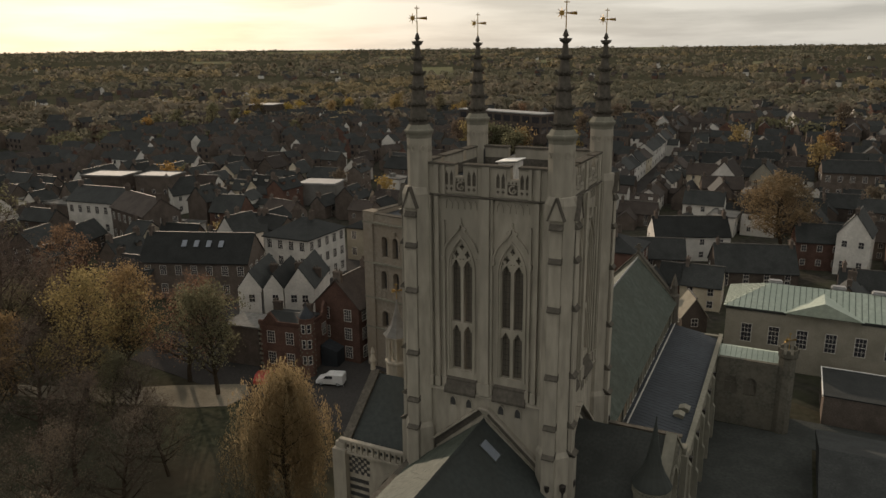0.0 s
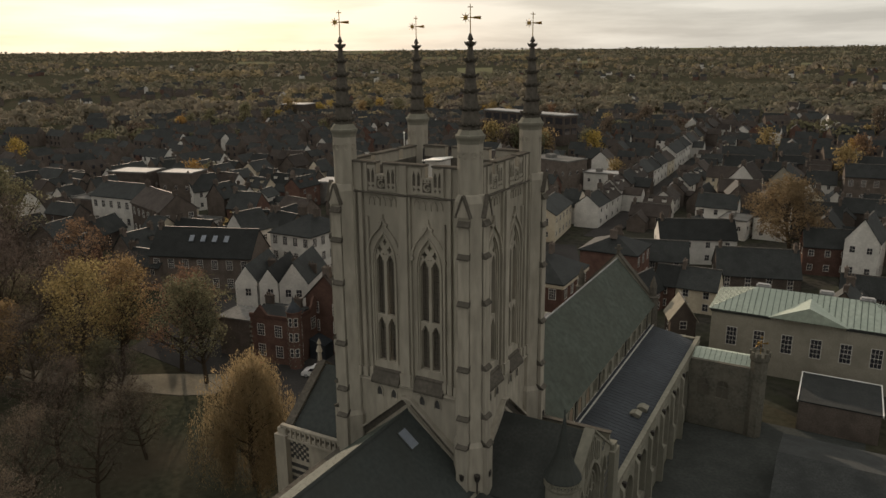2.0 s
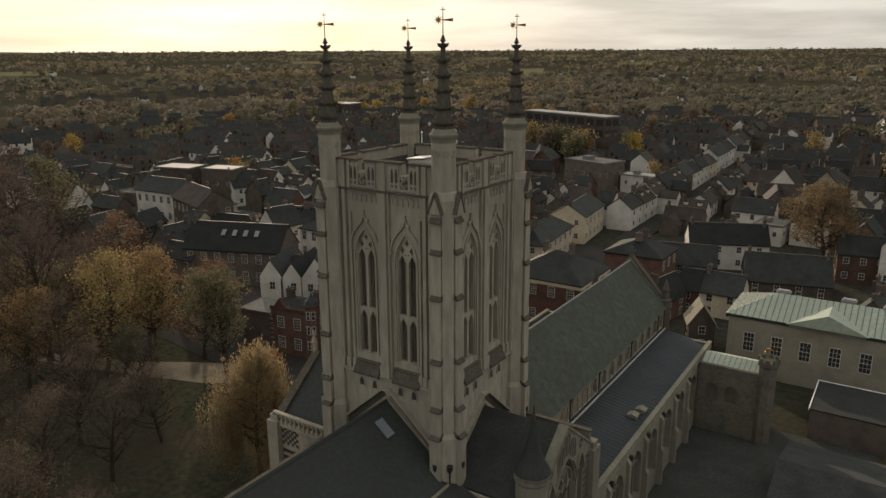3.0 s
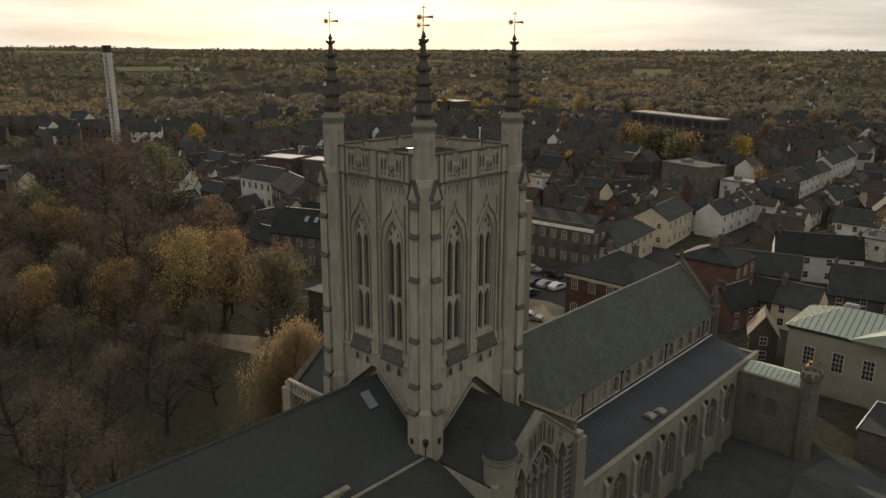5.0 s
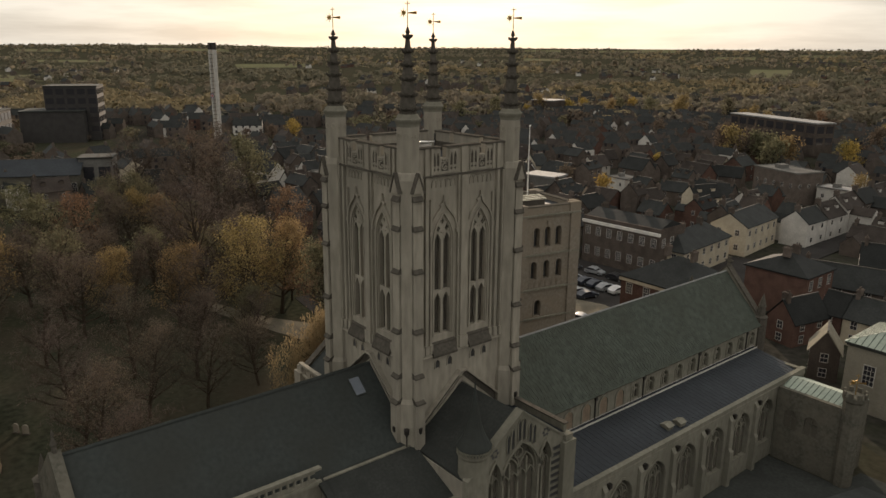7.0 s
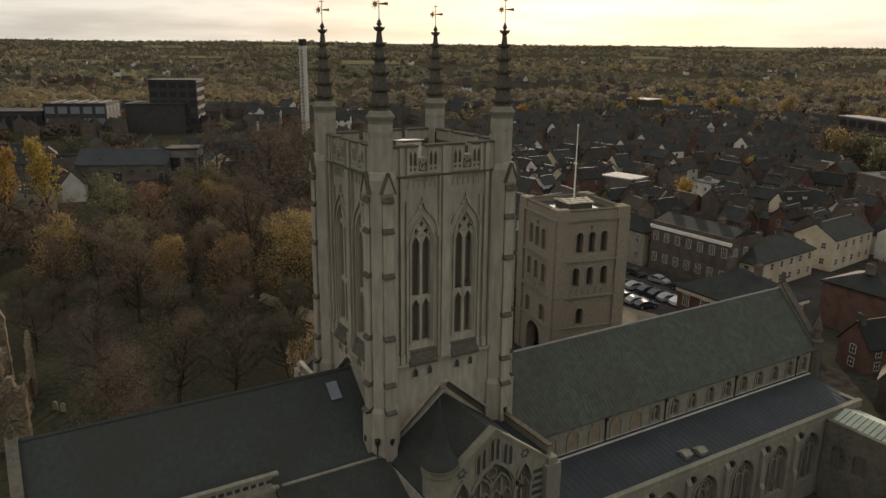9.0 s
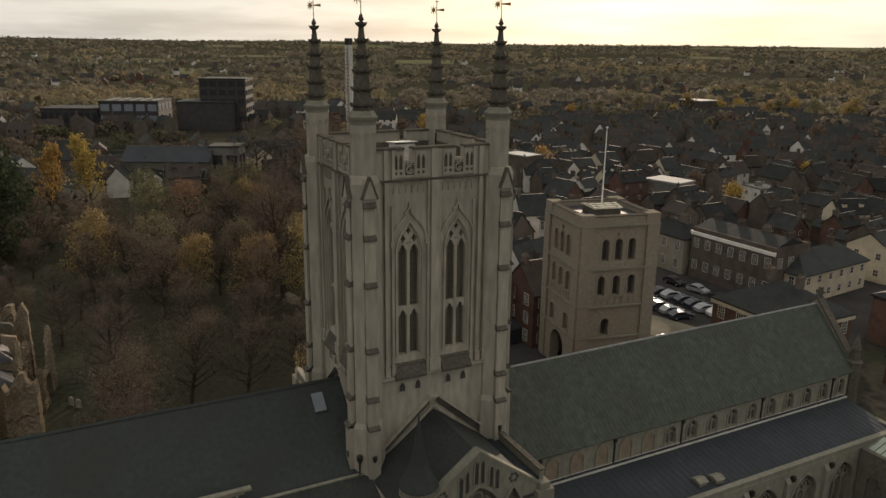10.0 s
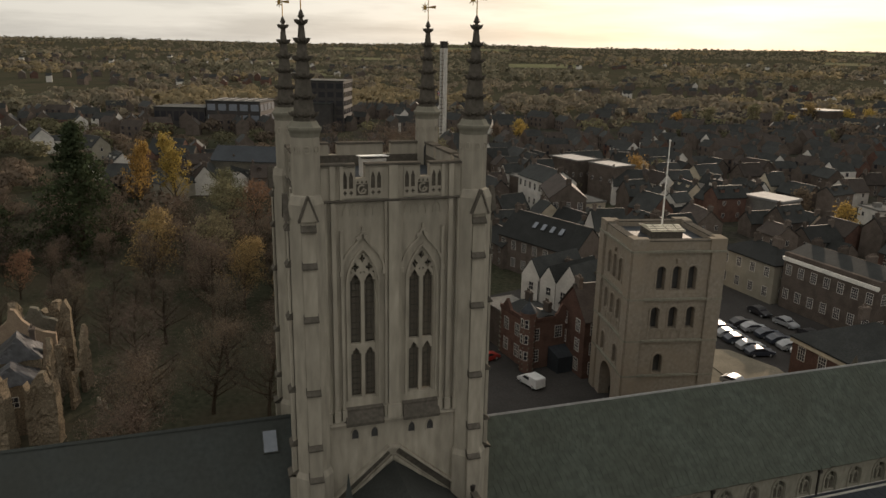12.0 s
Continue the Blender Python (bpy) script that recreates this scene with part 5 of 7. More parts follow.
for ang in (0, 90, 180, 270):
    f = facing(ang)
    east_west = ang in (0, 180)
    levels = [(6.4, 8.3, (-2.2, 2.2) if east_west else (-1.3,), 1.1), (12.1, 14.3, (-2.2, 0, 2.2), 1.0), (16.9, 19.3, (-1.9, 0, 1.9), 1.0)]
    bm = B()
    if east_west:
        pierced(bm, f, -GH, GH, 0, 6.0, [(-2.1, 2.1, 0.0, round_arch(0, 4.2, 3.4, 12))], GH - 1.4, GH)
    else:
        pierced(bm, f, -GH + 1.4, GH - 1.4, 0, 6.0, [(0.9, 1.9, 0.2, round_arch(1.4, 1.0, 2.2, 8))], GH - 1.4, GH)
    zs = [6.0, 10.6, 15.8, 21.6]
    for (sill, spring, cs, w), z0, z1 in zip(levels, zs, zs[1:]):
        e = GH if east_west else GH - 1.4
        pierced(bm, f, -e, e, z0, z1, [(c - w / 2, c + w / 2, sill, round_arch(c, w, spring, 8)) for c in cs], GH - 1.4, GH - 0.12)
    e = GH if east_west else GH - 1.4
    box(bm, -e, e, GH - 1.0, GH - 0.12, 21.6, 22.8, m=f)
    part("wall", bm, M_NORMAN, gate)
    for sill, spring, cs, w in levels:
        for c in cs:
            a = part("window_arch", band(B(), f, [(c - w / 2 - 0.14, sill)] + round_arch(c, w + 0.28, spring, 8) + [(c + w / 2 + 0.14, sill)], 0.2, GH - 0.14, GH - 0.02), M_NORMAN, gate)
            # a plain dark panel closes the opening behind its arch
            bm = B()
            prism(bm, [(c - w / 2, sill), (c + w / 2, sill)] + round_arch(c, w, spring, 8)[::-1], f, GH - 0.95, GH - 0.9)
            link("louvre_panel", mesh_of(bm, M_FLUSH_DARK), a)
    for z in (6.0, 10.5, 15.7, 21.5):
        bm = box(B(), -GH - 0.12, GH + 0.12, GH - 0.13, GH + 0.22, z, z + 0.24, m=f)
        part("string_course", bm, M_NAVE_STONE, gate, "grey weathered moulding")
    # blind arcade under the upper windows
    for i in range(6):
        c = -2.5 + i
        bm = band(B(), f, [(c - 0.4, 10.9)] + round_arch(c, 0.8, 11.6, 6) + [(c + 0.4, 10.9)], 0.12, GH - 0.13, GH - 0.03)
        part("blind_arch", bm, M_NORMAN, gate)
    # corner buttresses
    for s in (-1, 1):
        bm = box(B(), s * (GH - 0.85) - 0.85, s * (GH - 0.85) + 0.85, GH - 0.12, GH + 0.2 - 0.004 * s, 0, 21.5, m=f)
        part("buttress", bm, M_NORMAN, gate)
    # plain parapet with raised corner blocks
    part("coping", box(B(), -GH + 1.9, GH - 1.9, GH - 1.04, GH - 0.06, 22.8, 22.92, m=f), M_LIME_DARK, gate, "dark weathered coping")
    for s in (-1, 1):
        part("corner_block", box(B(), s * (GH - 0.9) - 0.98, s * (GH - 0.9) + 0.98, GH - 1.02, GH + 0.08 - 0.004 * s, 21.74, GT - 0.02 * s, m=f), M_NORMAN, gate)
    part("carved_head", box(B(), -0.22, 0.22, GH - 0.13, GH + 0.22, 20.3, 20.75, m=f), M_NORMAN, gate)
part("lead_roof", box(B(), -GH + 0.6, GH - 0.6, -GH + 0.6, GH - 0.6, 21.9, 22.2), M_LEAD, gate, "grey lead roof")
part("platform_base", box(B(), -1.9, 1.9, -1.9, 1.9, 22.2, 23.1), M_LIME_DARK, gate, "dark low platform base")
deck = part("flag_platform", prism(B(), [(-2.1, 23.1), (2.1, 23.1), (2.1, 23.2), (0, 23.55), (-2.1, 23.2)], Matrix(), -2.1, 2.1), M_TIMBER, gate, "pale panelled flag platform")
for i in range(7):
    u = -1.98 + i * 0.66
    zr = 23.56 - abs(u) / 6
    link("platform_rib", mesh_of(box(B(), u - 0.035, u + 0.035, -2.1, 2.1, zr - 0.05, zr + 0.03), M_LIME_DARK), deck)
for u in (-1.3, 0.0, 1.3):
    link("platform_rib", mesh_of(prism(B(), [(-2.1, 23.2), (0, 23.55), (2.1, 23.2), (2.1, 23.23), (0, 23.58), (-2.1, 23.23)], Matrix(), u - 0.035, u + 0.035), M_LIME_DARK), deck)
part("flagpole", turned(turned(B(), [(0.11, 23.2), (0.06, 33.6)], 8), [(0.14, 33.6), (0.14, 33.75), (0.02, 33.85)], 8), M_TRIM, gate, "white flagpole")

# ---- the large house with the green roof ----
mansion = thing("mansion", pose(23.2, 65, 0), "broad buff brick town house with pale green hipped copper roof", "house")
mansion.rotation_euler = (0, 0, 0)
part("wall", box(B(), -12.4, 12.4, -5, 5, 0, 8.6), M_BUFF, mansion, "plain buff brick walls")
part("cornice", box(box(B(), -12.7, 12.7, -5.3, 5.3, 8.6, 8.85), -12.55, 12.55, -5.15, 5.15, 8.35, 8.6), M_PAVE, mansion)
bm = B()
a = [bm.verts.new(v) for v in ((-12.8, -5.4, 8.86), (12.8, -5.4, 8.86), (12.8, 5.4, 8.86), (-12.8, 5.4, 8.86), (-7.2, 0, 11.3), (7.2, 0, 11.3))]
for q in ((0, 1, 5, 4), (1, 2, 5), (2, 3, 4, 5), (3, 0, 4), (3, 2, 1, 0)):
    bm.faces.new([a[i] for i in q])
mroof = part("roof", bm, M_COPPER, mansion, "pale green copper roof with standing seams")
for i in range(33):
    u = -12.3 + i * 0.77
    top = 0.0 if abs(u) < 7.2 else (abs(u) - 7.2) / 5.6 * 5.4
    for s in (-1, 1):
        L = 5.4 - top
        if L < 0.3:
            continue
        zt = 8.86 + L / 5.4 * 2.44
        bm = prism(B(), [(s * 5.4, 8.87), (s * top, zt + 0.01), (s * top, zt + 0.07), (s * 5.4, 8.93)], Matrix(((0, 1, 0, 0), (1, 0, 0, 0), (0, 0, 1, 0), (0, 0, 0, 1))), u - 0.04, u + 0.04)
        link("standing_seam", mesh_of(bm, M_SEAM), mroof)
for i in range(13):
    v = -4.6 + i * 0.77
    for s in (-1, 1):
        xr = s * (7.2 + 5.6 * abs(v) / 5.4)
        zr = 8.86 + 2.44 * (1 - abs(v) / 5.4)
        bm = prism(B(), [(s * 12.8, 8.87), (xr, zr + 0.01), (xr, zr + 0.07), (s * 12.8, 8.93)], Matrix(), v - 0.04, v + 0.04)
        link("standing_seam", mesh_of(bm, M_SEAM), mroof)
bm = B()
prism(bm, [(-4.9, 8.85), (4.9, 8.85), (0, 10.9)], facing(0), 0.5, 5.8)
part("pediment", bm, M_COPPER, mansion, "shallow green pediment roof")
part("pediment_face", prism(B(), [(-4.6, 8.4), (4.6, 8.4), (4.6, 8.8), (0, 10.7), (-4.6, 8.8)], facing(0), 4.95, 5.3), M_BUFF, mansion)
for i in range(6):
    put_window(mansion, facing(0) @ pose(-9.5 + i * 3.6, 5.0, 5.05), WIN_TALL)
for i in range(3):
    put_window(mansion, facing(270) @ pose(-3 + i * 3, 12.4, 5.05), WIN_TALL)
for x, y in ((-6.4, 0.6), (1.8, 1.0), (6.8, 0.3)):
    part("chimney", box(box(B(), x - 0.8, x + 0.8, y - 0.4, y + 0.4, 10.0, 11.7), x - 0.95, x + 0.95, y - 0.55, y + 0.55, 11.3, 11.5), M_ZINC, mansion, "pale grey rendered chimney")

# ---- vestry with copper roof and corner turret beside the aisle ----
annex = thing("church_annex", pose(15.2, 43.5, 0), "low stone annex with green copper roof and turret", "church")
bm = B()
pierced(bm, facing(0), -3.6, 3.6, 0, 8.0, [(c - 0.7, c + 0.7, 4.0, arch(c, 1.4, 5.6, 6.3, 4)) for c in (-2.0, 0.2)], 2.2, 2.7)
part("wall", bm, M_FLINT, annex)
for q in ((-3.6, -3.1, -2.2, 2.8), (3.1, 3.6, -2.2, 2.8), (-3.1, 3.1, 2.3, 2.8)):
    part("side_wall", box(B(), *q, 0, 8.0), M_FLINT, annex)
part("pane", box(B(), -3.0, 1.2, -2.42, -2.38, 3.9, 6.4), M_GLASS, annex)
for c in (-2.0, 0.2):
    part("mullion", box(box(B(), c - 0.06, c + 0.06, 2.3, 2.5, 4.0, 6.2, m=facing(0)), c - 0.7, c + 0.7, 2.3, 2.5, 5.3, 5.4, m=facing(0)), M_FLINT, annex)
swap = Matrix(((0, 1, 0, 0), (1, 0, 0, 0), (0, 0, 1, 0), (0, 0, 0, 1)))
part("front_parapet", box(B(), -3.6, 3.2, -2.75, -2.25, 8.0, 8.55), M_FLINT, annex)
annex_roof = part("roof", prism(prism(B(), [(-2.24, 8.15), (0.2, 8.95), (0.2, 8.85), (-2.24, 8.05)], swap, -3.7, 3.5), [(0.2, 8.95), (2.9, 8.05), (2.9, 7.95), (0.2, 8.85)], swap, -3.7, 3.5), M_COPPER, annex, "pale green copper roof")
for i in range(12):
    link("standing_seam", mesh_of(prism(B(), [(-2.24, 8.15), (0.2, 8.95), (0.2, 9.02), (-2.24, 8.22)], swap, -3.6 + i * 0.6, -3.56 + i * 0.6), M_SEAM), annex_roof)
part("turret", turned(B(), [(1.0, 0), (1.0, 9.6), (1.15, 9.8), (1.15, 10.2), (0.95, 10.3)], 8, 3.9, -2.3), M_FLINT, annex)
for i in range(8):
    a = math.pi / 4 * i
    part("merlon", box(B(), -0.22, 0.22, -0.1, 0.1, 10.2, 10.75, m=pose(3.9 + 1.05 * math.cos(a), -2.3 + 1.05 * math.sin(a), 0, 0, 0, math.degrees(a) + 90)), M_FLINT, annex)
link("weathervane", vane_mesh(1.3), annex, pose(3.9, -2.3, 10.3), "gilded weathervane")
cloister = thing("flat_roofed_wing", pose(27.8, 49.6, -0.2), "low dark wing with flat felt roof and white edge", "building")
part("wall", box(B(), -4.2, 4.4, -4.4, 4.4, 0, 3.9), M_BRICK_BROWN, cloister)
part("roof", box(B(), -4.3, 4.5, -4.5, 4.5, 3.9, 4.05), M_SLATE, cloister, "dark flat roof")
for q in ((-4.42, -4.3, -4.5, 4.5), (4.5, 4.62, -4.5, 4.5), (-4.42, 4.62, 4.5, 4.62)):
    part("roof_edge", box(B(), *q, 3.85, 4.12), M_TRIM, cloister, "white roof edge")
wing = thing("garden_wing", pose(34, 28, 0), "long low dark wing with slate roof", "building")
part("wall", box(B(), -11, 12, -8, 8, 0, 3.2), M_FLINT, wing)
part("roof", prism(B(), [(-9, 3.2), (9, 3.2), (0, 5.6)], Matrix(((0, 1, 0, 0), (1, 0, 0, 0), (0, 0, 1, 0), (0, 0, 0, 1))), -11.4, 12.4), M_SLATE, wing)

# ---- houses by the gate tower ----
gable_house(-19.0, 67.5, 0, 13.5, 12.5, 8.5, 3.6, M_BRICK, M_SLATE, "red brick Georgian house with dark hipped slate roof", (1, 1), windows=WIN_SASH, hip=True, gap=2.6)
corn = thing("house_cornice", pose(-19, 67.5, 0), "cream painted eaves cornice of the brick house", "trim", kind="structure")
part("moulding", box(B(), -7.0, 7.0, -6.5, 6.5, 7.7, 8.27), M_CREAM, corn)
gable_house(-71, 70.5, 0, 10.5, 13, 9.6, 3.0, M_WHITE, M_SLATE, "white rendered hotel with dark hipped slate roof", (2, 1), windows=WIN_SASH, hip=True, floors=3, gap=2.4)


def triple_gable():
    t = thing("house", pose(-55.4, 42.8, ground_z(-56, 42) + 0.5, 0, 0, 22), "white rendered old house with three pointed gables", "house")
    for i, (u, w) in enumerate(((-4.4, 3.8), (-0.6, 3.2), (3.6, 4.8))):
        top = 8.0 + w * 0.7
        part("gable_wall", prism(B(), [(u - w / 2, -1), (u + w / 2, -1), (u + w / 2, 8.0), (u, top), (u - w / 2, 8.0)], facing(0), -8.0, 3.0), M_WHITE, t)
        for s in (-1, 1):
            part("roof", prism(B(), [(u, top + 0.05), (u + s * (w / 2 + 0.12), 7.9), (u + s * (w / 2 + 0.12), 8.08), (u, top + 0.25)], facing(0), -8.2, 2.9), M_SLATE, t)
        for z in (2.8, 6.4):
            for du in ((-0.9, 0.9) if w > 4 else (0.3,)):
                put_window(t, facing(0) @ pose(u + du, 3.0, z), WIN_SMALL)
    for u, d in ((-2.4, -4), (1.6, -5), (5.4, -2)):
        link("chimney", CHIMS[1], t, facing(0) @ pose(u, d, 8.4) @ Matrix.Diagonal((1, -1, 1, 1)))
    part("drainpipe", turned(B(), [(0.06, 0.2), (0.06, 7.5)], 6, -2.5, -3.08), M_IRON, t)


triple_gable()
gable_house(-41.0, 41.5, 90, 9.0, 7.6, 8.6, 3.8, M_BRICK, M_TILE, "tall red brick house with white sash windows", (1, 2), windows=WIN_SASH, floors=3, gap=2.4)


def dressed_house():
    """Brick house with white quoins and a domed octagonal bay."""
    t = thing("house", pose(-46.3, 33.4, 0, 0, 0, 8), "red-brown brick Victorian house with white quoins and domed bay", "house")
    part("wall", box(B(), -3.6, 4, -3.2, 3.4, -0.5, 7.0), M_BRICK, t)
    part("parapet", box(box(B(), -3.7, 4.1, -3.3, -3.0, 7.0, 7.6), 3.8, 4.1, -3.0, 3.4, 7.0, 7.6), M_BRICK, t)
    part("gable", prism(B(), [(-3.4, 7.0), (-0.2, 7.0), (-1.8, 9.0)], facing(0), 2.9, 3.35), M_BRICK, t)
    part("roof", prism(B(), [(-2.9, 7.1), (3.2, 7.1), (0.2, 7.9)], Matrix(((0, 1, 0, 0), (1, 0, 0, 0), (0, 0, 1, 0), (0, 0, 0, 1))), -3.5, 3.9), M_SLATE, t)
    bay = part("bay", turned(B(), [(1.05, -0.5), (1.05, 8.5), (1.2, 8.65), (1.2, 8.85)], 8, 4.0, -3.2), M_BRICK, t)
    link("dome", mesh_of(turned(B(), [(1.18, 8.85), (0.95, 9.3), (0.45, 9.9), (0.14, 10.3), (0.04, 11.0)], 8, 4.0, -3.2), M_LEAD), bay)
    for i in range(8):
        a = math.pi / 4 * i + math.pi / 8
        if math.sin(a) > 0.2 and math.cos(a) < 0.5:
            continue
        for j in range(11):
            w = 0.08 if j % 2 else 0.05
            link("quoin", mesh_of(box(B(), -w, w, -0.1, 0.1, -0.3 + j * 0.8, -0.1 + j * 0.8, m=pose(4.0 + 1.03 * math.cos(a), -3.2 + 1.03 * math.sin(a), 0, 0, 0, math.degrees(a) + 90)), M_NAVE_STONE), bay)
    for x in (-3.6, 4):
        for j in range(9):
            part("quoin", box(B(), x - (0.3 if j % 2 else 0.2), x + (0.3 if j % 2 else 0.2), -3.25, -3.0, j * 0.75, j * 0.75 + 0.3), M_NAVE_STONE, t)
    for u in (-1.8, 1.2):
        for z in (2.0, 5.2):
            put_window(t, facing(0) @ pose(u, 3.22, z), WIN_SASH)
    for a in (0, 45):
        for z in (2.6, 5.0, 7.3):
            put_window(t, pose(4.0, -3.2, 0) @ facing(a) @ pose(0, 0.98, z), WIN_SLIT)
    for x in (-3, 2):
        link("chimney", CHIMS[1], t, pose(x, 1.2, 7.4))
    for u in (-2.9, 2.4):
        part("shaped_gable", prism(B(), [(u - 1.1, 7.0), (u + 1.1, 7.0), (u + 1.1, 7.9), (u + 0.75, 8.0), (u + 0.5, 8.7), (u + 0.2, 9.0), (u, 9.3), (u - 0.2, 9.0), (u - 0.5, 8.7), (u - 0.75, 8.0), (u - 1.1, 7.9)], facing(90), 3.75, 4.12), M_BRICK, t)
    for u in (-1.9, 1.9):
        for z in (2.0, 5.2):
            put_window(t, facing(90) @ pose(u, 4.0, z), WIN_SASH)
    part("porch", prism(B(), [(4.2, 0), (6.8, 0), (6.8, 2.4), (4.2, 3.2)], facing(0), -3.6, -0.2), M_LEAD, t)


dressed_house()
fl = thing("flat_roofed_annexe", pose(-53.2, 32.2, 0, 0, 0, 8), "low brick annexe with pale flat roof", "building")
part("wall", box(B(), -2.8, 2.8, -2.5, 2.5, -0.5, 6.0), M_BRICK_BROWN, fl)
part("roof", box(B(), -3, 3, -2.7, 2.7, 6.0, 6.2), M_FELT, fl, "pale flat roof")
sky_house = gable_house(-83, 54, 20, 21, 9, 7.2, 4.4, M_BRICK_BROWN, M_SLATE, "long brown brick house with rooflights in its slate roof", (1,), windows=WIN_SASH, gap=2.6)
for i in range(4):
    k = 4.4 / 4.5
    L = math.hypot(1, k)
    m = Matrix(((1, 0, 0, -2.5 + i * 2.4), (0, -1 / L, -k / L, -1.7), (0, -k / L, 1 / L, 7.4 + 4.4 - 1.7 * k + 0.34), (0, 0, 0, 1)))
    part("rooflight", box(B(), -0.45, 0.45, -0.2, 1.2, -0.05, 0.09, m=m), M_SKYLIGHT, sky_house, "pale rooflight")
gable_house(-86, 68, 80, 7, 6.5, 8.6, 3.6, M_WHITE, M_SLATE, "tall white gabled house end", (0,), windows=WIN_SMALL, gap=2.6)

# terrace and cream houses beyond the car park
terr = thing("terrace", pose(-46.2, 91.4, 0.6, 0, 0, 3), "long flat-fronted Georgian terrace of grey-brown brick with white cornice", "house")
part("wall", box(B(), -9.4, 9.4, -4.6, 4.6, -1, 9.6), M_BRICK_BROWN, terr)
part("cornice", box(box(B(), -9.6, 9.6, -4.85, -4.6, 8.3, 8.8), -9.5, 9.5, -4.75, -4.6, 8.1, 8.3), M_TRIM, terr, "white painted cornice")
part("roof", prism(B(), [(-4.2, 9.5), (4.2, 9.5), (0, 10.9)], Matrix(((0, 1, 0, 0), (1, 0, 0, 0), (0, 0, 1, 0), (0, 0, 0, 1))), -9.2, 9.2), M_SLATE, terr)
for i in range(7):
    for z in (2.2, 6.6):
        put_window(terr, facing(0) @ pose(-8.1 + i * 2.7, 4.6, z), WIN_SASH)
for i in range(3):
    for z in (2.2, 6.6):
        put_window(terr, facing(90) @ pose(-3 + i * 3, 9.4, z), WIN_SASH)
for x in (-8, -2.5, 3, 8):
    link("chimney", CHIMS[2], terr, pose(x, 1.0, 9.9, 0, 0, 90))
gable_house(-63.5, 89.5, 3, 14, 9, 7.4, 2.2, M_BUFF, M_SLATE, "long pale brick building with low slate roof", (1, 2), windows=WIN_SASH, gap=2.8, hip=True)
gable_house(-38.5, 101, 96, 21, 8.5, 5.6, 3.2, M_CREAM, M_SLATE, "long cream rendered house with dark slate roof", (1, 1), windows=WIN_SMALL, gap=3.0, hip=True)
gable_house(-39.5, 125, 96, 17, 8.5, 6.6, 2.6, M_CREAM, M_SLATE, "yellow rendered house curving along the street", (1, 1), windows=WIN_SMALL, gap=2.8)
gable_house(-0.5, 84.6, 0, 3.6, 6.2, 4.4, 2.8, M_BRICK, M_SLATE, "narrow red-brown brick cottage", (), windows=WIN_SMALL, gap=2.4)
gable_house(4.9, 85, 0, 6.9, 6.5, 4.4, 2.8, M_CREAM, M_SLATE, "cream rendered house with dark slate roof", (1,), windows=WIN_SMALL, gap=2.8)
gable_house(-12.5, 92, 90, 10, 11, 7.6, 2.4, M_BRICK, M_SLATE, "red brick Georgian house with white sash windows", (1, 1), windows=WIN_SASH, gap=2.8, hip=True, ends=False)
gable_house(-3.8, 78, 78, 8, 5.0, 4.0, 3.0, M_BRICK, M_SLATE, "low brick house with pointed gable window", (1,), windows=WIN_SMALL, gap=2.8)
# sunlight on the lodge roof is put into its buff colour
gable_house(5.2, 67.5, 112, 4.6, 3.8, 4.4, 2.8, M_BRICK_BROWN, M_BUFF, "small lodge with steep tiled roof, coloured pale for sunlight", (), windows=WIN_SMALL, gap=2.4)
gable_house(-2, 117, 22, 16, 8, 5.6, 3.4, M_WHITE, M_SLATE, "long white house under a dark slate roof", (1, 1), windows=WIN_SMALL, gap=3.2)
gable_house(-8, 104, 15, 14, 8, 3.4, 3.2, M_BRICK_BROWN, M_SLATE, "low brick range with long dark roof", (1,), windows=WIN_SMALL, gap=3.4)
gable_house(12, 104, 15, 15, 9.5, 3.0, 4.2, M_BRICK_BROWN, M_SLATE, "long low range with dark slate roof", (0, 1), windows=WIN_SMALL, gap=3.4)
gable_house(30.5, 119, 80, 9, 6.0, 8.4, 4.2, M_WHITE, M_SLATE, "tall white gabled house end", (0,), windows=WIN_SMALL, gap=2.6)
gable_house(23.5, 119.5, 10, 9, 6.5, 6.0, 3.0, M_BRICK, M_SLATE, "red brick cottage range with white windows", (1,), windows=WIN_SMALL, gap=2.6)
gable_house(-2.5, 151, 0, 10, 6.5, 5.6, 2.8, M_WHITE, M_SLATE, "white rendered cottage with slate roof", (0, 0), windows=WIN_SMALL, gap=3.0)
gable_house(0, 184, 80, 9, 7, 7.6, 4.0, M_WHITE, M_TILE, "white gabled house with steep roof", (1,), windows=WIN_SMALL, gap=3.0)
gable_house(10, 189, 85, 9, 7, 7.0, 4.0, M_BUFF, M_SLATE, "buff gabled house with steep roof", (1,), windows=WIN_SMALL, gap=3.0)
gable_house(33, 197, 5, 16, 9, 8.0, 3.0, M_BRICK_BROWN, M_SLATE, "brown brick Georgian house with tall white windows", (1, 1), windows=WIN_SASH, gap=3.0)
gable_house(-140, 80, 4, 17, 9, 8.6, 3.0, M_WHITE, M_SLATE, "white rendered row of old houses", (1, 1), windows=WIN_SASH, gap=2.6)
gable_house(-122, 76, -18, 18, 9, 8.6, 3.4, M_BRICK_BROWN, M_TILE, "brown brick Georgian row with sash windows", (2, 1), windows=WIN_SASH, gap=2.6)


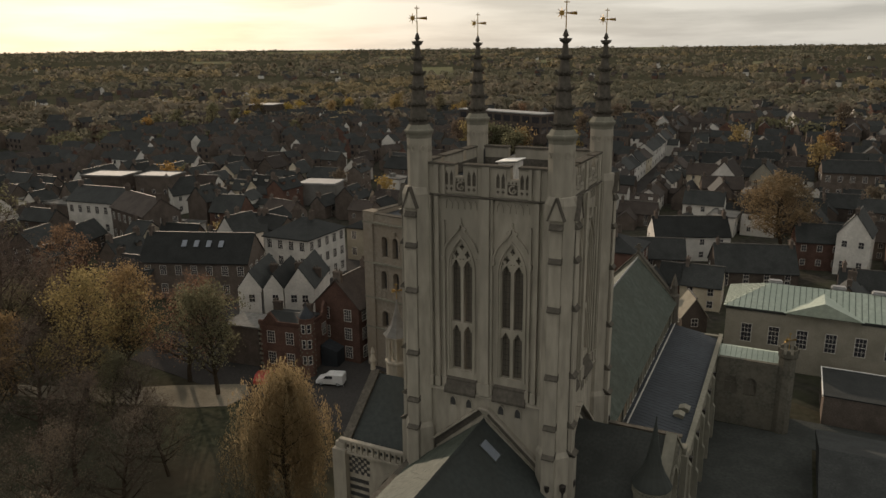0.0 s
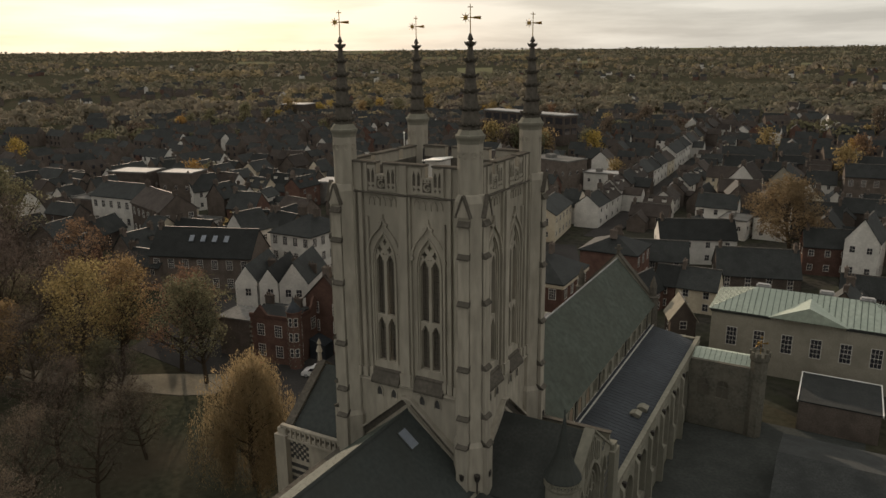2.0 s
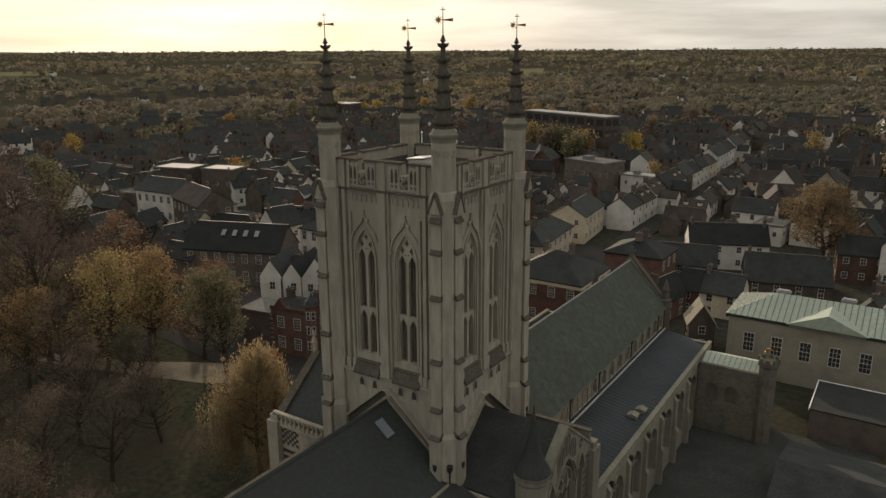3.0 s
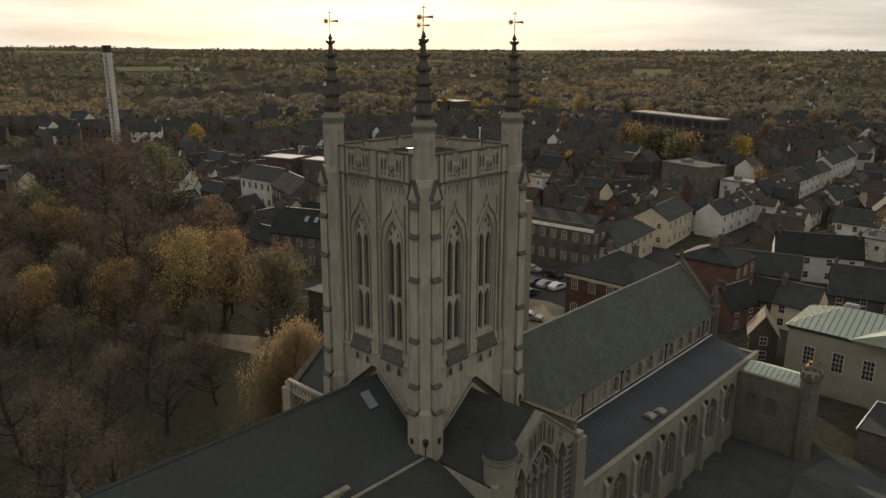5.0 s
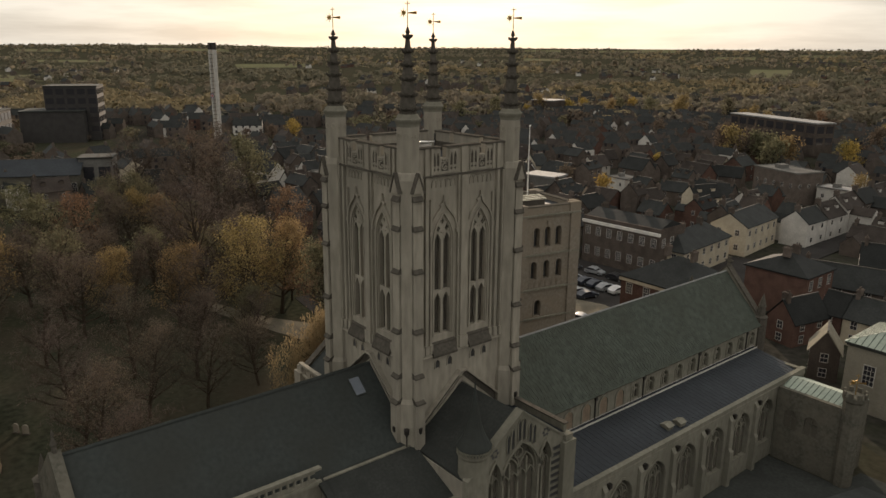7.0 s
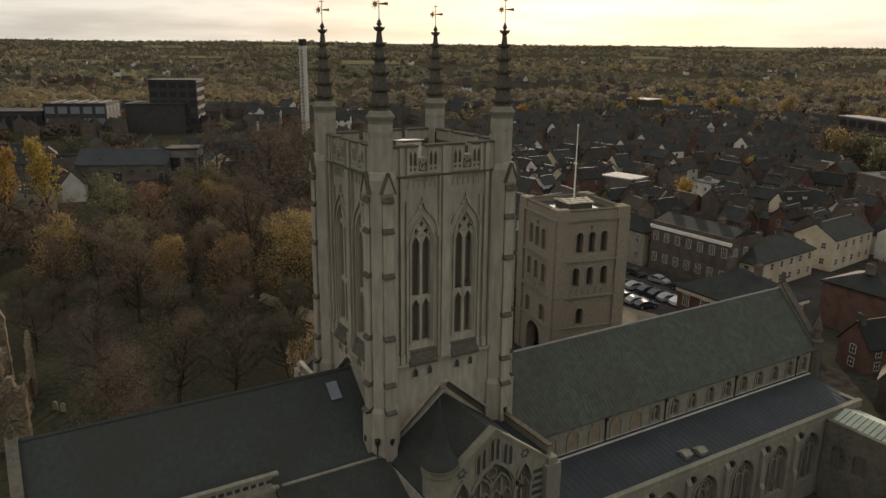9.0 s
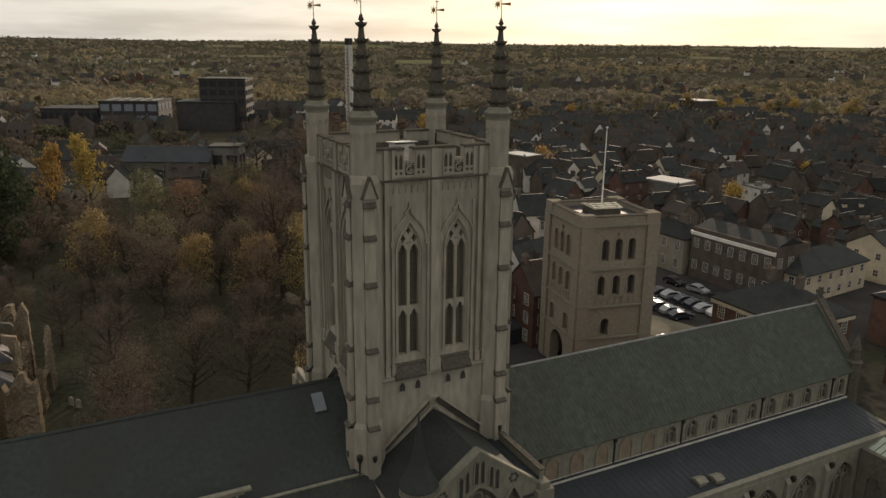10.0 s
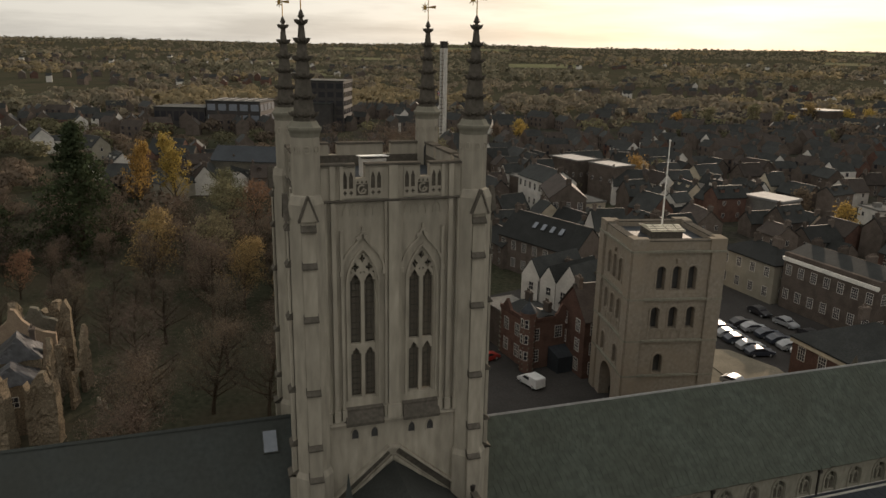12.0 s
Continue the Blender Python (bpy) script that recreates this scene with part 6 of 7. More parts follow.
# ---- the town ----
KEEP_OUT = [(-40, 8, 40, 40), (-30, 50, 60, 24), (18, 62, 22, 16), (-62, 60, 34, 36), (-40, 96, 34, 30), (0, 92, 22, 36), (26, 118, 14, 12), (-128, 74, 24, 14),
            (-2, 151, 8, 7), (4, 186, 12, 8), (33, 197, 12, 9), (17, 122, 9, 9), (-90, 136, 7, 7), (-110, 132, 12, 9), (-196, 4, 28, 26), (-152, 102, 20, 9), (-115, 98, 8, 8), (-148, 36, 24, 18), (-59, 184, 14, 11), (-97, 250, 24, 12)]


def clear_of(x, y, boxes):
    return all(abs(x - bx) > bw or abs(y - by) > bh for bx, by, bw, bh in boxes)


rnd = random.Random(11)
WALLS = [(M_WHITE, "white rendered", 0.22), (M_CREAM, "cream rendered", 0.14), (M_BRICK, "red brick", 0.09), (M_BRICK_BROWN, "brown brick", 0.45)]


def pick_wall():
    r = rnd.random()
    for mt, word, p in WALLS:
        if r < p:
            return mt, word
        r -= p
    return WALLS[-1][:2]


def on_street(x, y):
    """The street that runs out from the church to the north-west."""
    ax, ay, bx, by = -26.5, 132.0, -26.0, 345.0
    t = max(0, min(1, ((x - ax) * (bx - ax) + (y - ay) * (by - ay)) / ((bx - ax) ** 2 + (by - ay) ** 2)))
    return math.hypot(x - ax - t * (bx - ax), y - ay - t * (by - ay)) < 14.0


placed = []
town = []
for row in range(22):
    yy = 84 + row * 11.6
    xx = -250.0 + rnd.uniform(0, 8)
    while xx < 190:
        w, d = rnd.uniform(4.8, 11.5), rnd.uniform(4.6, 6.8)
        x, y = xx + w / 2, yy + rnd.uniform(-4, 4)
        xx += w + rnd.choice((0.6, 1.5, 3.5, 7.0))
        if not clear_of(x, y, KEEP_OUT) or on_street(x, y) or rnd.random() < 0.1:
            continue
        town.append((x, y, w, d, 0 if rnd.random() < 0.62 else 90))
for row in range(7):
    yy = -12 + row * 16.0
    xx = -250.0
    while xx < -90:
        w, d = rnd.uniform(5.5, 11), rnd.uniform(5, 7)
        x, y = xx + w / 2, yy + rnd.uniform(-4, 4)
        xx += w + rnd.choice((0.8, 3.0, 7.0))
        if yy < 50 and x > -120 - (50 - yy) * 0.9:
            continue
        if rnd.random() < 0.15:
            continue
        town.append((x, y, w, d, 0 if rnd.random() < 0.5 else 90))
for row in range(4):
    yy = 30 + row * 16.0
    xx = 48.0
    while xx < 190:
        w, d = rnd.uniform(5.5, 11), rnd.uniform(5, 7)
        x, y = xx + w / 2, yy + rnd.uniform(-4, 4)
        xx += w + rnd.choice((0.8, 3.0, 7.0))
        town.append((x, y, w, d, 0 if rnd.random() < 0.5 else 90))
NEAR_TOWN, MID_TOWN = 195, 230
outer = [h for h in town if math.hypot(h[0] - 5, h[1]) > MID_TOWN]


def flat_house(x, y, yaw, w, d, h, wall_mat, roof_mat, label, top=True):
    """A low flat-roofed town building with a raised roof edge and roof plant."""
    t = thing("building", pose(x, y, ground_z(x, y), 0, 0, yaw), label, "building", "flat-roofed buildings of the town")
    part("wall", box(B(), -w / 2, w / 2, -d / 2, d / 2, -1.5, h), wall_mat, t)
    part("roof", box(B(), -w / 2 - 0.2, w / 2 + 0.2, -d / 2 - 0.2, d / 2 + 0.2, h, h + 0.15), roof_mat, t)
    for q in ((-w / 2 - 0.25, w / 2 + 0.25, -d / 2 - 0.25, -d / 2 - 0.05), (-w / 2 - 0.25, w / 2 + 0.25, d / 2 + 0.05, d / 2 + 0.25), (-w / 2 - 0.25, -w / 2 - 0.05, -d / 2 - 0.05, d / 2 + 0.05), (w / 2 + 0.05, w / 2 + 0.25, -d / 2 - 0.05, d / 2 + 0.05)):
        part("roof_edge", box(B(), *q, h - 0.1, h + 0.32), M_FELT, t)
    if top:
        part("roof_plant", box(B(), -w * 0.2, -w * 0.05, -d * 0.2, d * 0.1, h + 0.15, h + 1.3), M_FELT, t)
    for ang, dist, ln in ((0, d / 2, w), (90, w / 2, d)):
        n = max(1, int(ln / 3.0))
        for k in range(n):
            link("window", WIN_TOWN, t, facing(ang) @ pose((k + 0.5 - n / 2) * ln / n, dist, h * 0.6))
    return t


for x, y, w, d, turn in town:
    r = math.hypot(x - 5, y)
    if r > MID_TOWN:
        continue
    mt, word = pick_wall()
    if r > NEAR_TOWN:
        gable_house(x, y, turn + rnd.gauss(0, 7), w if turn == 0 else min(w, 9), d, rnd.choice((3.6, 4.6, 5.6)), d / 2 * rnd.uniform(0.75, 1.1), mt, M_SLATE if rnd.random() < 0.8 else M_TILE,
                    f"{word} house at the edge of the old town", (rnd.choice((0, 1)),), group="houses of the town", gap=3.6, ends=False)
        continue
    if rnd.random() < 0.09:
        flat_house(x, y, turn + rnd.gauss(0, 6), w * 1.2, d * 1.2, rnd.uniform(3.2, 6.0), mt, rnd.choice((M_FELT, M_FELT, M_TR_ROOF, M_ZINC)), f"{word} low town building with flat roof")
        continue
    slate = rnd.random() < 0.82
    h = rnd.choice((3.6, 4.3, 4.8, 5.8, 6.6))
    rise = d / 2 * rnd.uniform(0.75, 1.2)
    far = math.hypot(x, y) > 150
    gable_house(x, y, turn + rnd.gauss(0, 7), w if turn == 0 else min(w, 9), d, h, rise, mt, M_SLATE if slate else M_TILE,
                f"{word} town house with {'dark slate' if slate else 'brown tiled'} pitched roof", rnd.choice(((0,), (1,), (0, 1), (1, 1))),
                group="houses of the town", gap=3.2 if far else 2.7, ends=not far, extras=True)
flat_house(-160, 99, 14, 13, 9, 10.4, M_BRICK_BROWN, M_ZINC, "brown brick building with pale flat metal roof", top=False)
flat_house(-146, 104, 14, 11, 8, 10.6, M_BRICK_BROWN, M_ZINC, "brown brick building with pale flat metal roof", top=False)
gable_house(-141, 106, 75, 9, 7.5, 5.6, 4.0, M_WHITE, M_SLATE, "white gabled house with steep slate roof", (1,), windows=WIN_SMALL, gap=3.0)
gable_house(-115, 98, 8, 9, 7, 4.6, 3.8, M_BRICK, M_SLATE, "pink-red brick house with slate roof and gable", (1,), windows=WIN_SMALL, gap=3.0, extras=True)
flat_house(-59, 184, -20, 17, 10, 9.4, M_BRICK_BROWN, M_FELT, "three-storey grey-brown block with shallow roof")

# fronts along the street: mostly white on the sunny side
for i in range(20):
    for s in (-1, 1):
        t = i / 20
        x, y = -26 + (-6.6 if s < 0 else 7.6) + rnd.gauss(0, 0.3), 140 + 200 * t + (4 if s > 0 else 0)
        mt, word = (M_WHITE, "white rendered") if rnd.random() < (0.45 if s < 0 else 0.3) else rnd.choice(((M_CREAM, "cream rendered"), (M_BRICK_BROWN, "brown brick"), (M_BRICK_BROWN, "brown brick")))
        gable_house(x, y, (90 if s < 0 or rnd.random() < 0.7 else 0) + (rnd.gauss(0, 0.6) if s < 0 else rnd.gauss(0, 4)), 10.1 if s < 0 else rnd.uniform(6, 10.0), 6.4 if s < 0 else rnd.uniform(5.0, 6.4), rnd.uniform(5.4, 6.8) if s < 0 else rnd.uniform(3.2, 4.6), rnd.uniform(2.4, 3.0) if s < 0 else rnd.uniform(1.8, 2.8), mt, M_SLATE if rnd.random() < 0.6 else M_TILE, f"{word} terraced house on the street", (1,), group="terrace on the street", gap=3.4, ends=False, extras=True)
bm = B()
prism(bm, [(-30, 126), (-23, 126), (-22.8, 200), (-22.8, 345), (-29.2, 345), (-29.4, 200)], Matrix(((1, 0, 0, 0), (0, 0, 1, 0), (0, 1, 0, 0), (0, 0, 0, 1))), 0.0, 0.1)
for v in bm.verts:
    v.co.z += ground_z(v.co.x, v.co.y) + 0.04
solid("street", bm, M_ASPHALT, "narrow asphalt street", "road", "structure")


# ---- landmarks farther off ----
def block(name, x, y, yaw, w, d, h, mat, label, roof=M_TR_ROOF, z=None, rows=0, cols=0, pane=M_SKYLIGHT):
    z = ground_z(x, y) if z is None else z
    t = thing(name, pose(x, y, z, 0, 0, yaw), label, "building")
    part("wall", box(B(), -w / 2, w / 2, -d / 2, d / 2, -3, h), mat, t)
    part("roof", box(B(), -w / 2 - 0.3, w / 2 + 0.3, -d / 2 - 0.3, d / 2 + 0.3, h, h + 0.5), roof, t)
    for r in range(rows):
        for c in range(cols):
            for ang, dd, ww in ((0, d / 2, w), (90, w / 2, d)):
                n = cols if ang == 0 else max(2, int(cols * d / w))
                if c < n:
                    bm = B()
                    m = facing(ang)
                    u, hz = (c + 0.5 - n / 2) * ww / n, (r + 0.5) * h / rows
                    box(bm, u - ww / n * 0.36, u + ww / n * 0.36, dd - 0.05, dd + 0.08, hz - h / rows * 0.3, hz + h / rows * 0.3, m=m)
                    part("window", bm, pane, t)
    return t


stack = thing("factory_chimney", pose(-251, 84, 6), "tall pale twin-flue factory chimney with dark caps", "chimney")
for dx in (-1.05, 1.05):
    part("flue", turned(B(), [(0.88, 0), (0.84, 38.5)], 14, dx, dx * 0.4), M_FRAME, stack, "white steel flue")
    part("flue_cap", turned(B(), [(0.9, 38.5), (0.9, 41.2)], 14, dx, dx * 0.4), M_IRON, stack, "dark flue cap")
for i in range(24):
    part("ladder_stage", box(B(), -0.35, 0.35, -1.4, 1.4, 2 + i * 1.5, 2.15 + i * 1.5), M_IRON, stack)
flagstaff = thing("flagpole", pose(-246, 80, ground_z(-246, 80)), "slim flagpole with small red, white and blue flag", "flagpole")
part("pole", turned(B(), [(0.12, -0.5), (0.07, 24.0)], 8), M_IRON, flagstaff)
flag = part("flag", box(B(), 0.1, 3.2, -0.03, 0.03, 22.0, 23.8), PAINT_BLUE, flagstaff, "red, white and blue flag")
for q, mt in ((0.34, M_TRIM), (0.18, PAINT_RED)):
    link("upright_band", mesh_of(box(B(), 1.65 - q, 1.65 + q, -0.034 - (0.34 - q) * 0.05, 0.034 + (0.34 - q) * 0.05, 22.0, 23.8), mt), flag)
    link("cross_band", mesh_of(box(B(), 0.1, 3.2, -0.036 - (0.34 - q) * 0.05, 0.036 + (0.34 - q) * 0.05, 22.9 - q, 22.9 + q), mt), flag)
block("tower_block", -315, 45, 68, 21, 20, 20, M_CLAD, "dark brown flat-roofed tower block", rows=5, cols=5, z=8.5, pane=M_PANE)
hall = block("theatre", -324, 5, 68, 26, 22, 10.0, M_CLAD, "dark modern hall with two rows of pale panes and rooflights", rows=2, cols=5, z=8.5)
for i in range(5):
    part("rooflight", box(B(), -10.4 + i * 5, -9.6 + i * 5, -9, 9, 10.5, 10.8), M_ZINC, hall, "long pale rooflight")
block("theatre_wing", -334, -20, 68, 25, 18, 7.5, M_CLAD, "low dark flat-roofed wing of the hall", rows=1, cols=8, z=7.5, pane=M_PANE)
block("office_hall", -312, 36, 68, 25, 20, 10.8, M_CLAD, "low dark flat-roofed hall", z=7.5)
block("grey_block", -183, 20, 66, 9, 8, 11.5, M_FELT, "plain grey rendered block beside the old church", z=2.2, rows=1, cols=2, pane=M_PANE)
block("school", -97, 250.5, -23.6, 49, 8, 8.4, M_BRICK_BROWN, "long brown-grey flat-roofed school block", rows=2, cols=9, z=11.6, pane=M_PANE, roof=M_ZINC)
block("warehouse", -110, 132, 14, 11, 8, 4.6, M_FELT, "low shed with pale metal roof", roof=M_ZINC, z=2.6)
block("far_hall", -262, 295, 10, 15, 14, 5, M_BRICK_BROWN, "distant hall with pale roof", roof=M_ZINC, z=12)
gable_house(-187.7, 4.1, 66, 26, 13, 8.0, 3.6, M_FLINT, M_LEAD, "long old church with grey lead roof and tall windows", (), name="church", windows=WIN_TALL, gap=3.6, floors=1, ends=False, z=2.0)

# ---- trees ----
def limbs(seed, height, spread, sprays=5):
    """A leader with limbs up its length, as tapered pieces (a, b, ra, rb), and the points that carry leaves."""
    r = random.Random(seed)
    segs, tips = [], []
    p, d, n = Vector((0, 0, -0.4)), Vector((r.gauss(0, 0.04), r.gauss(0, 0.04), 1)).normalized(), 13
    turn = r.uniform(0, 6.28)
    for k in range(n):
        q = p + d * (height * 0.97 / n)
        ra, rb = height * 0.022 * (1 - k / n) ** 0.8 + 0.03, height * 0.022 * (1 - (k + 1) / n) ** 0.8 + 0.02
        segs.append((p.copy(), q.copy(), ra, rb))
        p = q
        d = (d + Vector((r.gauss(0, 0.07), r.gauss(0, 0.07), 0.03))).normalized()
        f = (k + 1) / n
        if f < 0.2:
            continue
        for _ in range(3 if f < 0.8 else 2):
            turn += 2.4 + r.gauss(0, 0.4)
            tilt = spread * r.uniform(0.75, 1.3) * (1.15 - 0.5 * f)
            ln = height * (0.10 + 0.30 * math.sin(min(1.0, (1.08 - f) / 0.75) * math.pi / 2)) * r.uniform(0.7, 1.15)
            ld = Vector((math.cos(turn) * math.sin(tilt), math.sin(turn) * math.sin(tilt), math.cos(tilt)))
            a, lr = p.copy(), rb * 0.55
            for m in range(3):
                b = a + ld * (ln / 3)
                segs.append((a.copy(), b.copy(), lr * (1 - m / 4), lr * (1 - (m + 1) / 4)))
                a = b
                ld = (ld + Vector((r.gauss(0, 0.14), r.gauss(0, 0.14), 0.1))).normalized()
                for _t in range(sprays if m else 2):
                    td = (ld + Vector((r.gauss(0, 0.6), r.gauss(0, 0.6), r.gauss(0.1, 0.4)))).normalized()
                    e = a + td * ln * r.uniform(0.16, 0.34)
                    segs.append((a.copy(), e.copy(), lr * 0.3, 0.012))
                    tips.append(e)
        if k == n - 1:
            tips.append(p.copy())
    return segs, tips


def limb_mesh(segs):
    vs, fs = [], []
    for a, b, ra, rb in segs:
        n = 6 if ra > 0.12 else 3
        d = (b - a).normalized()
        u = d.cross(Vector((0.3, 0.9, 0.2))).normalized()
        v = d.cross(u)
        k = len(vs)
        for p, r in ((a, ra), (b, rb)):
            for i in range(n):
                t = 6.2832 * i / n
                vs.append(tuple(p + u * (math.cos(t) * r) + v * (math.sin(t) * r)))
        fs += [(k + i, k + (i + 1) % n, k + n + (i + 1) % n, k + n + i) for i in range(n)]
    me = bpy.data.meshes.new("limbs")
    me.from_pydata(vs, [], fs)
    me.materials.append(M_BARK)
    return me


def soften(me, normals):
    """Give the corners of loose leaf faces the normals of the crown round them."""
    me.polygons.foreach_set("use_smooth", [True] * len(me.polygons))
    normals = normals / np.maximum(1e-6, np.linalg.norm(normals, axis=1))[:, None]
    me.normals_split_custom_set_from_vertices(normals.tolist())


def leaf_mesh(centres, each, radius, size, mat, seed, droop=0.0, thin=1.0):
    """Many small leaf sprays round the given points."""
    g = np.random.default_rng(seed)
    c = np.repeat(np.array([tuple(p) for p in centres]), each, axis=0)
    n = len(c)
    off = g.normal(size=(n, 3)) * radius * np.array([1, 1, 0.75])
    if droop:
        off[:, 2] -= np.abs(g.normal(size=n)) * droop
    p = c + off
    a = g.normal(size=(n, 3))
    a /= np.linalg.norm(a, axis=1)[:, None]
    b = np.cross(a, g.normal(size=(n, 3)))
    b /= np.linalg.norm(b, axis=1)[:, None]
    s = size * g.uniform(0.6, 1.4, n)[:, None]
    if droop:
        a = a * 0.35 + np.array([0, 0, -1.0])
    # leaves shade partly as the clump that they belong to
    out = p - c.mean(0)
    out /= np.linalg.norm(out, axis=1)[:, None]
    out = out * 0.7 + off / (radius * 1.2) * 0.5
    face = np.cross(b, a)
    face /= np.maximum(1e-6, np.linalg.norm(face, axis=1))[:, None]
    flip = np.where((face * out).sum(1) < 0, -1.0, 1.0)[:, None]
    b, face = b * flip, face * flip
    v = np.stack([p - a * s * 0.6, p + b * s * 0.5 * thin, p + a * s * 0.5, p - b * s * 0.5 * thin], 1).reshape(-1, 3)
    f = np.arange(4 * n).reshape(-1, 4)
    me = bpy.data.meshes.new("leaves")
    me.from_pydata(v.tolist(), [], f.tolist())
    me.materials.append(mat)
    soften(me, np.repeat(face * 0.75 + out * 0.6, 4, axis=0))
    return me


SHAPES = []
for sd, spread in ((1, 0.95), (2, 1.1), (3, 0.75), (4, 1.0)):
    sg, tp = limbs(sd, 14.0, spread)
    SHAPES.append((limb_mesh([q for q in sg if q[2] > 0.02]), tp, limb_mesh([q for q in sg if q[2] > 0.045])))
KINDS = {"amber": (L_AMBER, 36, 0.22), "golden": (L_GOLD, 22, 0.2), "olive": (L_OLIVE, 22, 0.2), "brown": (L_BROWN, 11, 0.15), "russet": (L_RUSSET, 17, 0.2), "yellow": (L_YELLOW, 16, 0.28)}
LEAVES = {}


def tree(x, y, height, kind, shape=0, z=None, small=False):
    """small: a tree in the town; trees of the far churchyard get fewer, larger leaf sprays."""
    coarse = x < -78 and not small
    z = ground_z(x, y) if z is None else z
    k = height / 14.0
    t = thing("tree", pose(x, y, z, 0, 0, (x * 37 + y * 91) % 360), f"{kind}-leaved autumn tree with dark trunk" if kind != "bare" else "nearly bare autumn tree with dark branches", "tree", "trees of the churchyard" if not small else "trees in the town")
    link("trunk", SHAPES[shape][2 if small else 0], t, Matrix.Diagonal((k, k, k, 1)))
    if kind == "bare" or (kind == "brown" and not small):
        key = ("twigs", shape, coarse)
        if key not in LEAVES:
            LEAVES[key] = leaf_mesh(SHAPES[shape][1], 4 if coarse else 8, 0.5, 0.75, L_TWIG, shape + 3, thin=0.09 if coarse else 0.045)
        link("twig_crown", LEAVES[key], t, Matrix.Diagonal((k, k, k, 1)))
    if kind != "bare":
        mt, each, size = KINDS[kind]
        key = (kind, shape, small, coarse)
        if key not in LEAVES:
            tips = SHAPES[shape][1]
            if small:
                tips = tips[::4]
            LEAVES[key] = leaf_mesh(tips, 10 if small else each // (2 if coarse else 1), 0.95 if small else 0.55, 0.7 if small else size * (1.4 if coarse else 1.0), mt, shape + 7)
        link("crown", LEAVES[key], t, Matrix.Diagonal((k, k, k, 1)))
    return t


rt = random.Random(21)
near_trees = []
for x, y, h, kind, sh in ((-63, 10.5, 16.5, "golden", 1), (-64.5, 18.5, 15, "golden", 0), (-49.5, 20.5, 15, "olive", 2), (-56, 22, 14, "russet", 3), (-103, 39, 13, "russet", 1),
                          (-158, -28.5, 17, "yellow", 2), (-156, -19.5, 19, "yellow", 2), (-116, -7, 14, "olive", 0), (-75, 9.0, 22, "bare", 3), (-72, 15.5, 14, "brown", 1), (-80, 22, 15, "brown", 3), (-88, 12, 17, "bare", 0), (-48, -2.5, 12, "brown", 2), (-38, -5, 11, "bare", 3), (-40.5, -11.5, 11.5, "brown", 0), (-59.5, 1.5, 14, "bare", 1), (-53, -9.5, 12, "brown", 3), (-40.5, 3.0, 9, "brown", 1), (-101.7, 27.9, 19, "bare", 1), (-93, -21.5, 13.5, "golden", 3), (-145, -6, 12, "olive", 1), (-150, 36, 22, "brown", 0), (-158, 22, 21, "bare", 1), (-138, 48, 20, "olive", 2), (-164, 46, 21, "brown", 3), (-128, 34, 20, "brown", 1)):
    near_trees.append((x, y))
    made = tree(x, y, h, kind, sh)
    if kind == "yellow":
        made.scale = (0.62, 0.62, 1.0)
for i in range(1500):
    x, y = rt.uniform(-150, -20), rt.uniform(-75, 27)
    if len(near_trees) > 215:
        break
    sunward = (x + 39) * -0.77 + (y + 31) * 0.64
    if 4 < sunward < 50 and abs((x + 39) * 0.64 + (y + 31) * 0.77) < 5 or (y < 8 and x < -122) or x > -32 and y > -16 or (y > 9 and x > -60) or (x > -62 and y < -22) or (x > -47 and y > 0) or math.hypot(x + 58, y + 5) < 5 or math.hypot(x + 45, y + 7) < 5:
        continue
    if all(math.hypot(x - a, y - b) > (6.4 if x > -80 and y < 4 else 6.2) for a, b in near_trees):
        near_trees.append((x, y))
        west = y > 0
        kind = rt.choices(("brown", "olive", "golden", "russet", "bare"), (0.36, 0.16, 0.22, 0.06, 0.20) if west else (0.62, 0.03, 0.04, 0.03, 0.28))[0]
        tree(x, y, rt.uniform(6, 8) if -118 < x < -62 and -48 < y < -23 else rt.uniform(9, 13.5), kind, rt.randrange(4))


def willow():
    t = thing("willow_tree", pose(-25.9, 5.0, 0), "golden weeping willow with hanging strands beside the transept", "tree")
    sg, tp = limbs(9, 15.2, 0.95, 3)
    link("trunk", limb_mesh(sg), t)
    g = random.Random(3)
    strands = []
    for p in tp:
        for k in range(5):
            q = Vector(p) + Vector((g.gauss(0, 0.6), g.gauss(0, 0.6), g.gauss(0, 0.35)))
            out = Vector((q.x, q.y, 0)).normalized()
            n = int(min(g.uniform(7, 24), max(3, (q.z - 0.8) / 0.36)))
            for i in range(n):
                strands.append(q + out * 0.35 * math.sin(min(1.5, i * 0.2)) + Vector((g.gauss(0, 0.06), g.gauss(0, 0.06), -0.36 * i)))
    link("crown", leaf_mesh(strands, 4, 0.17, 0.26, L_WILLOW, 5, droop=0.3, thin=0.34), t)
    return t


willow().scale = (0.86, 0.86, 0.9)

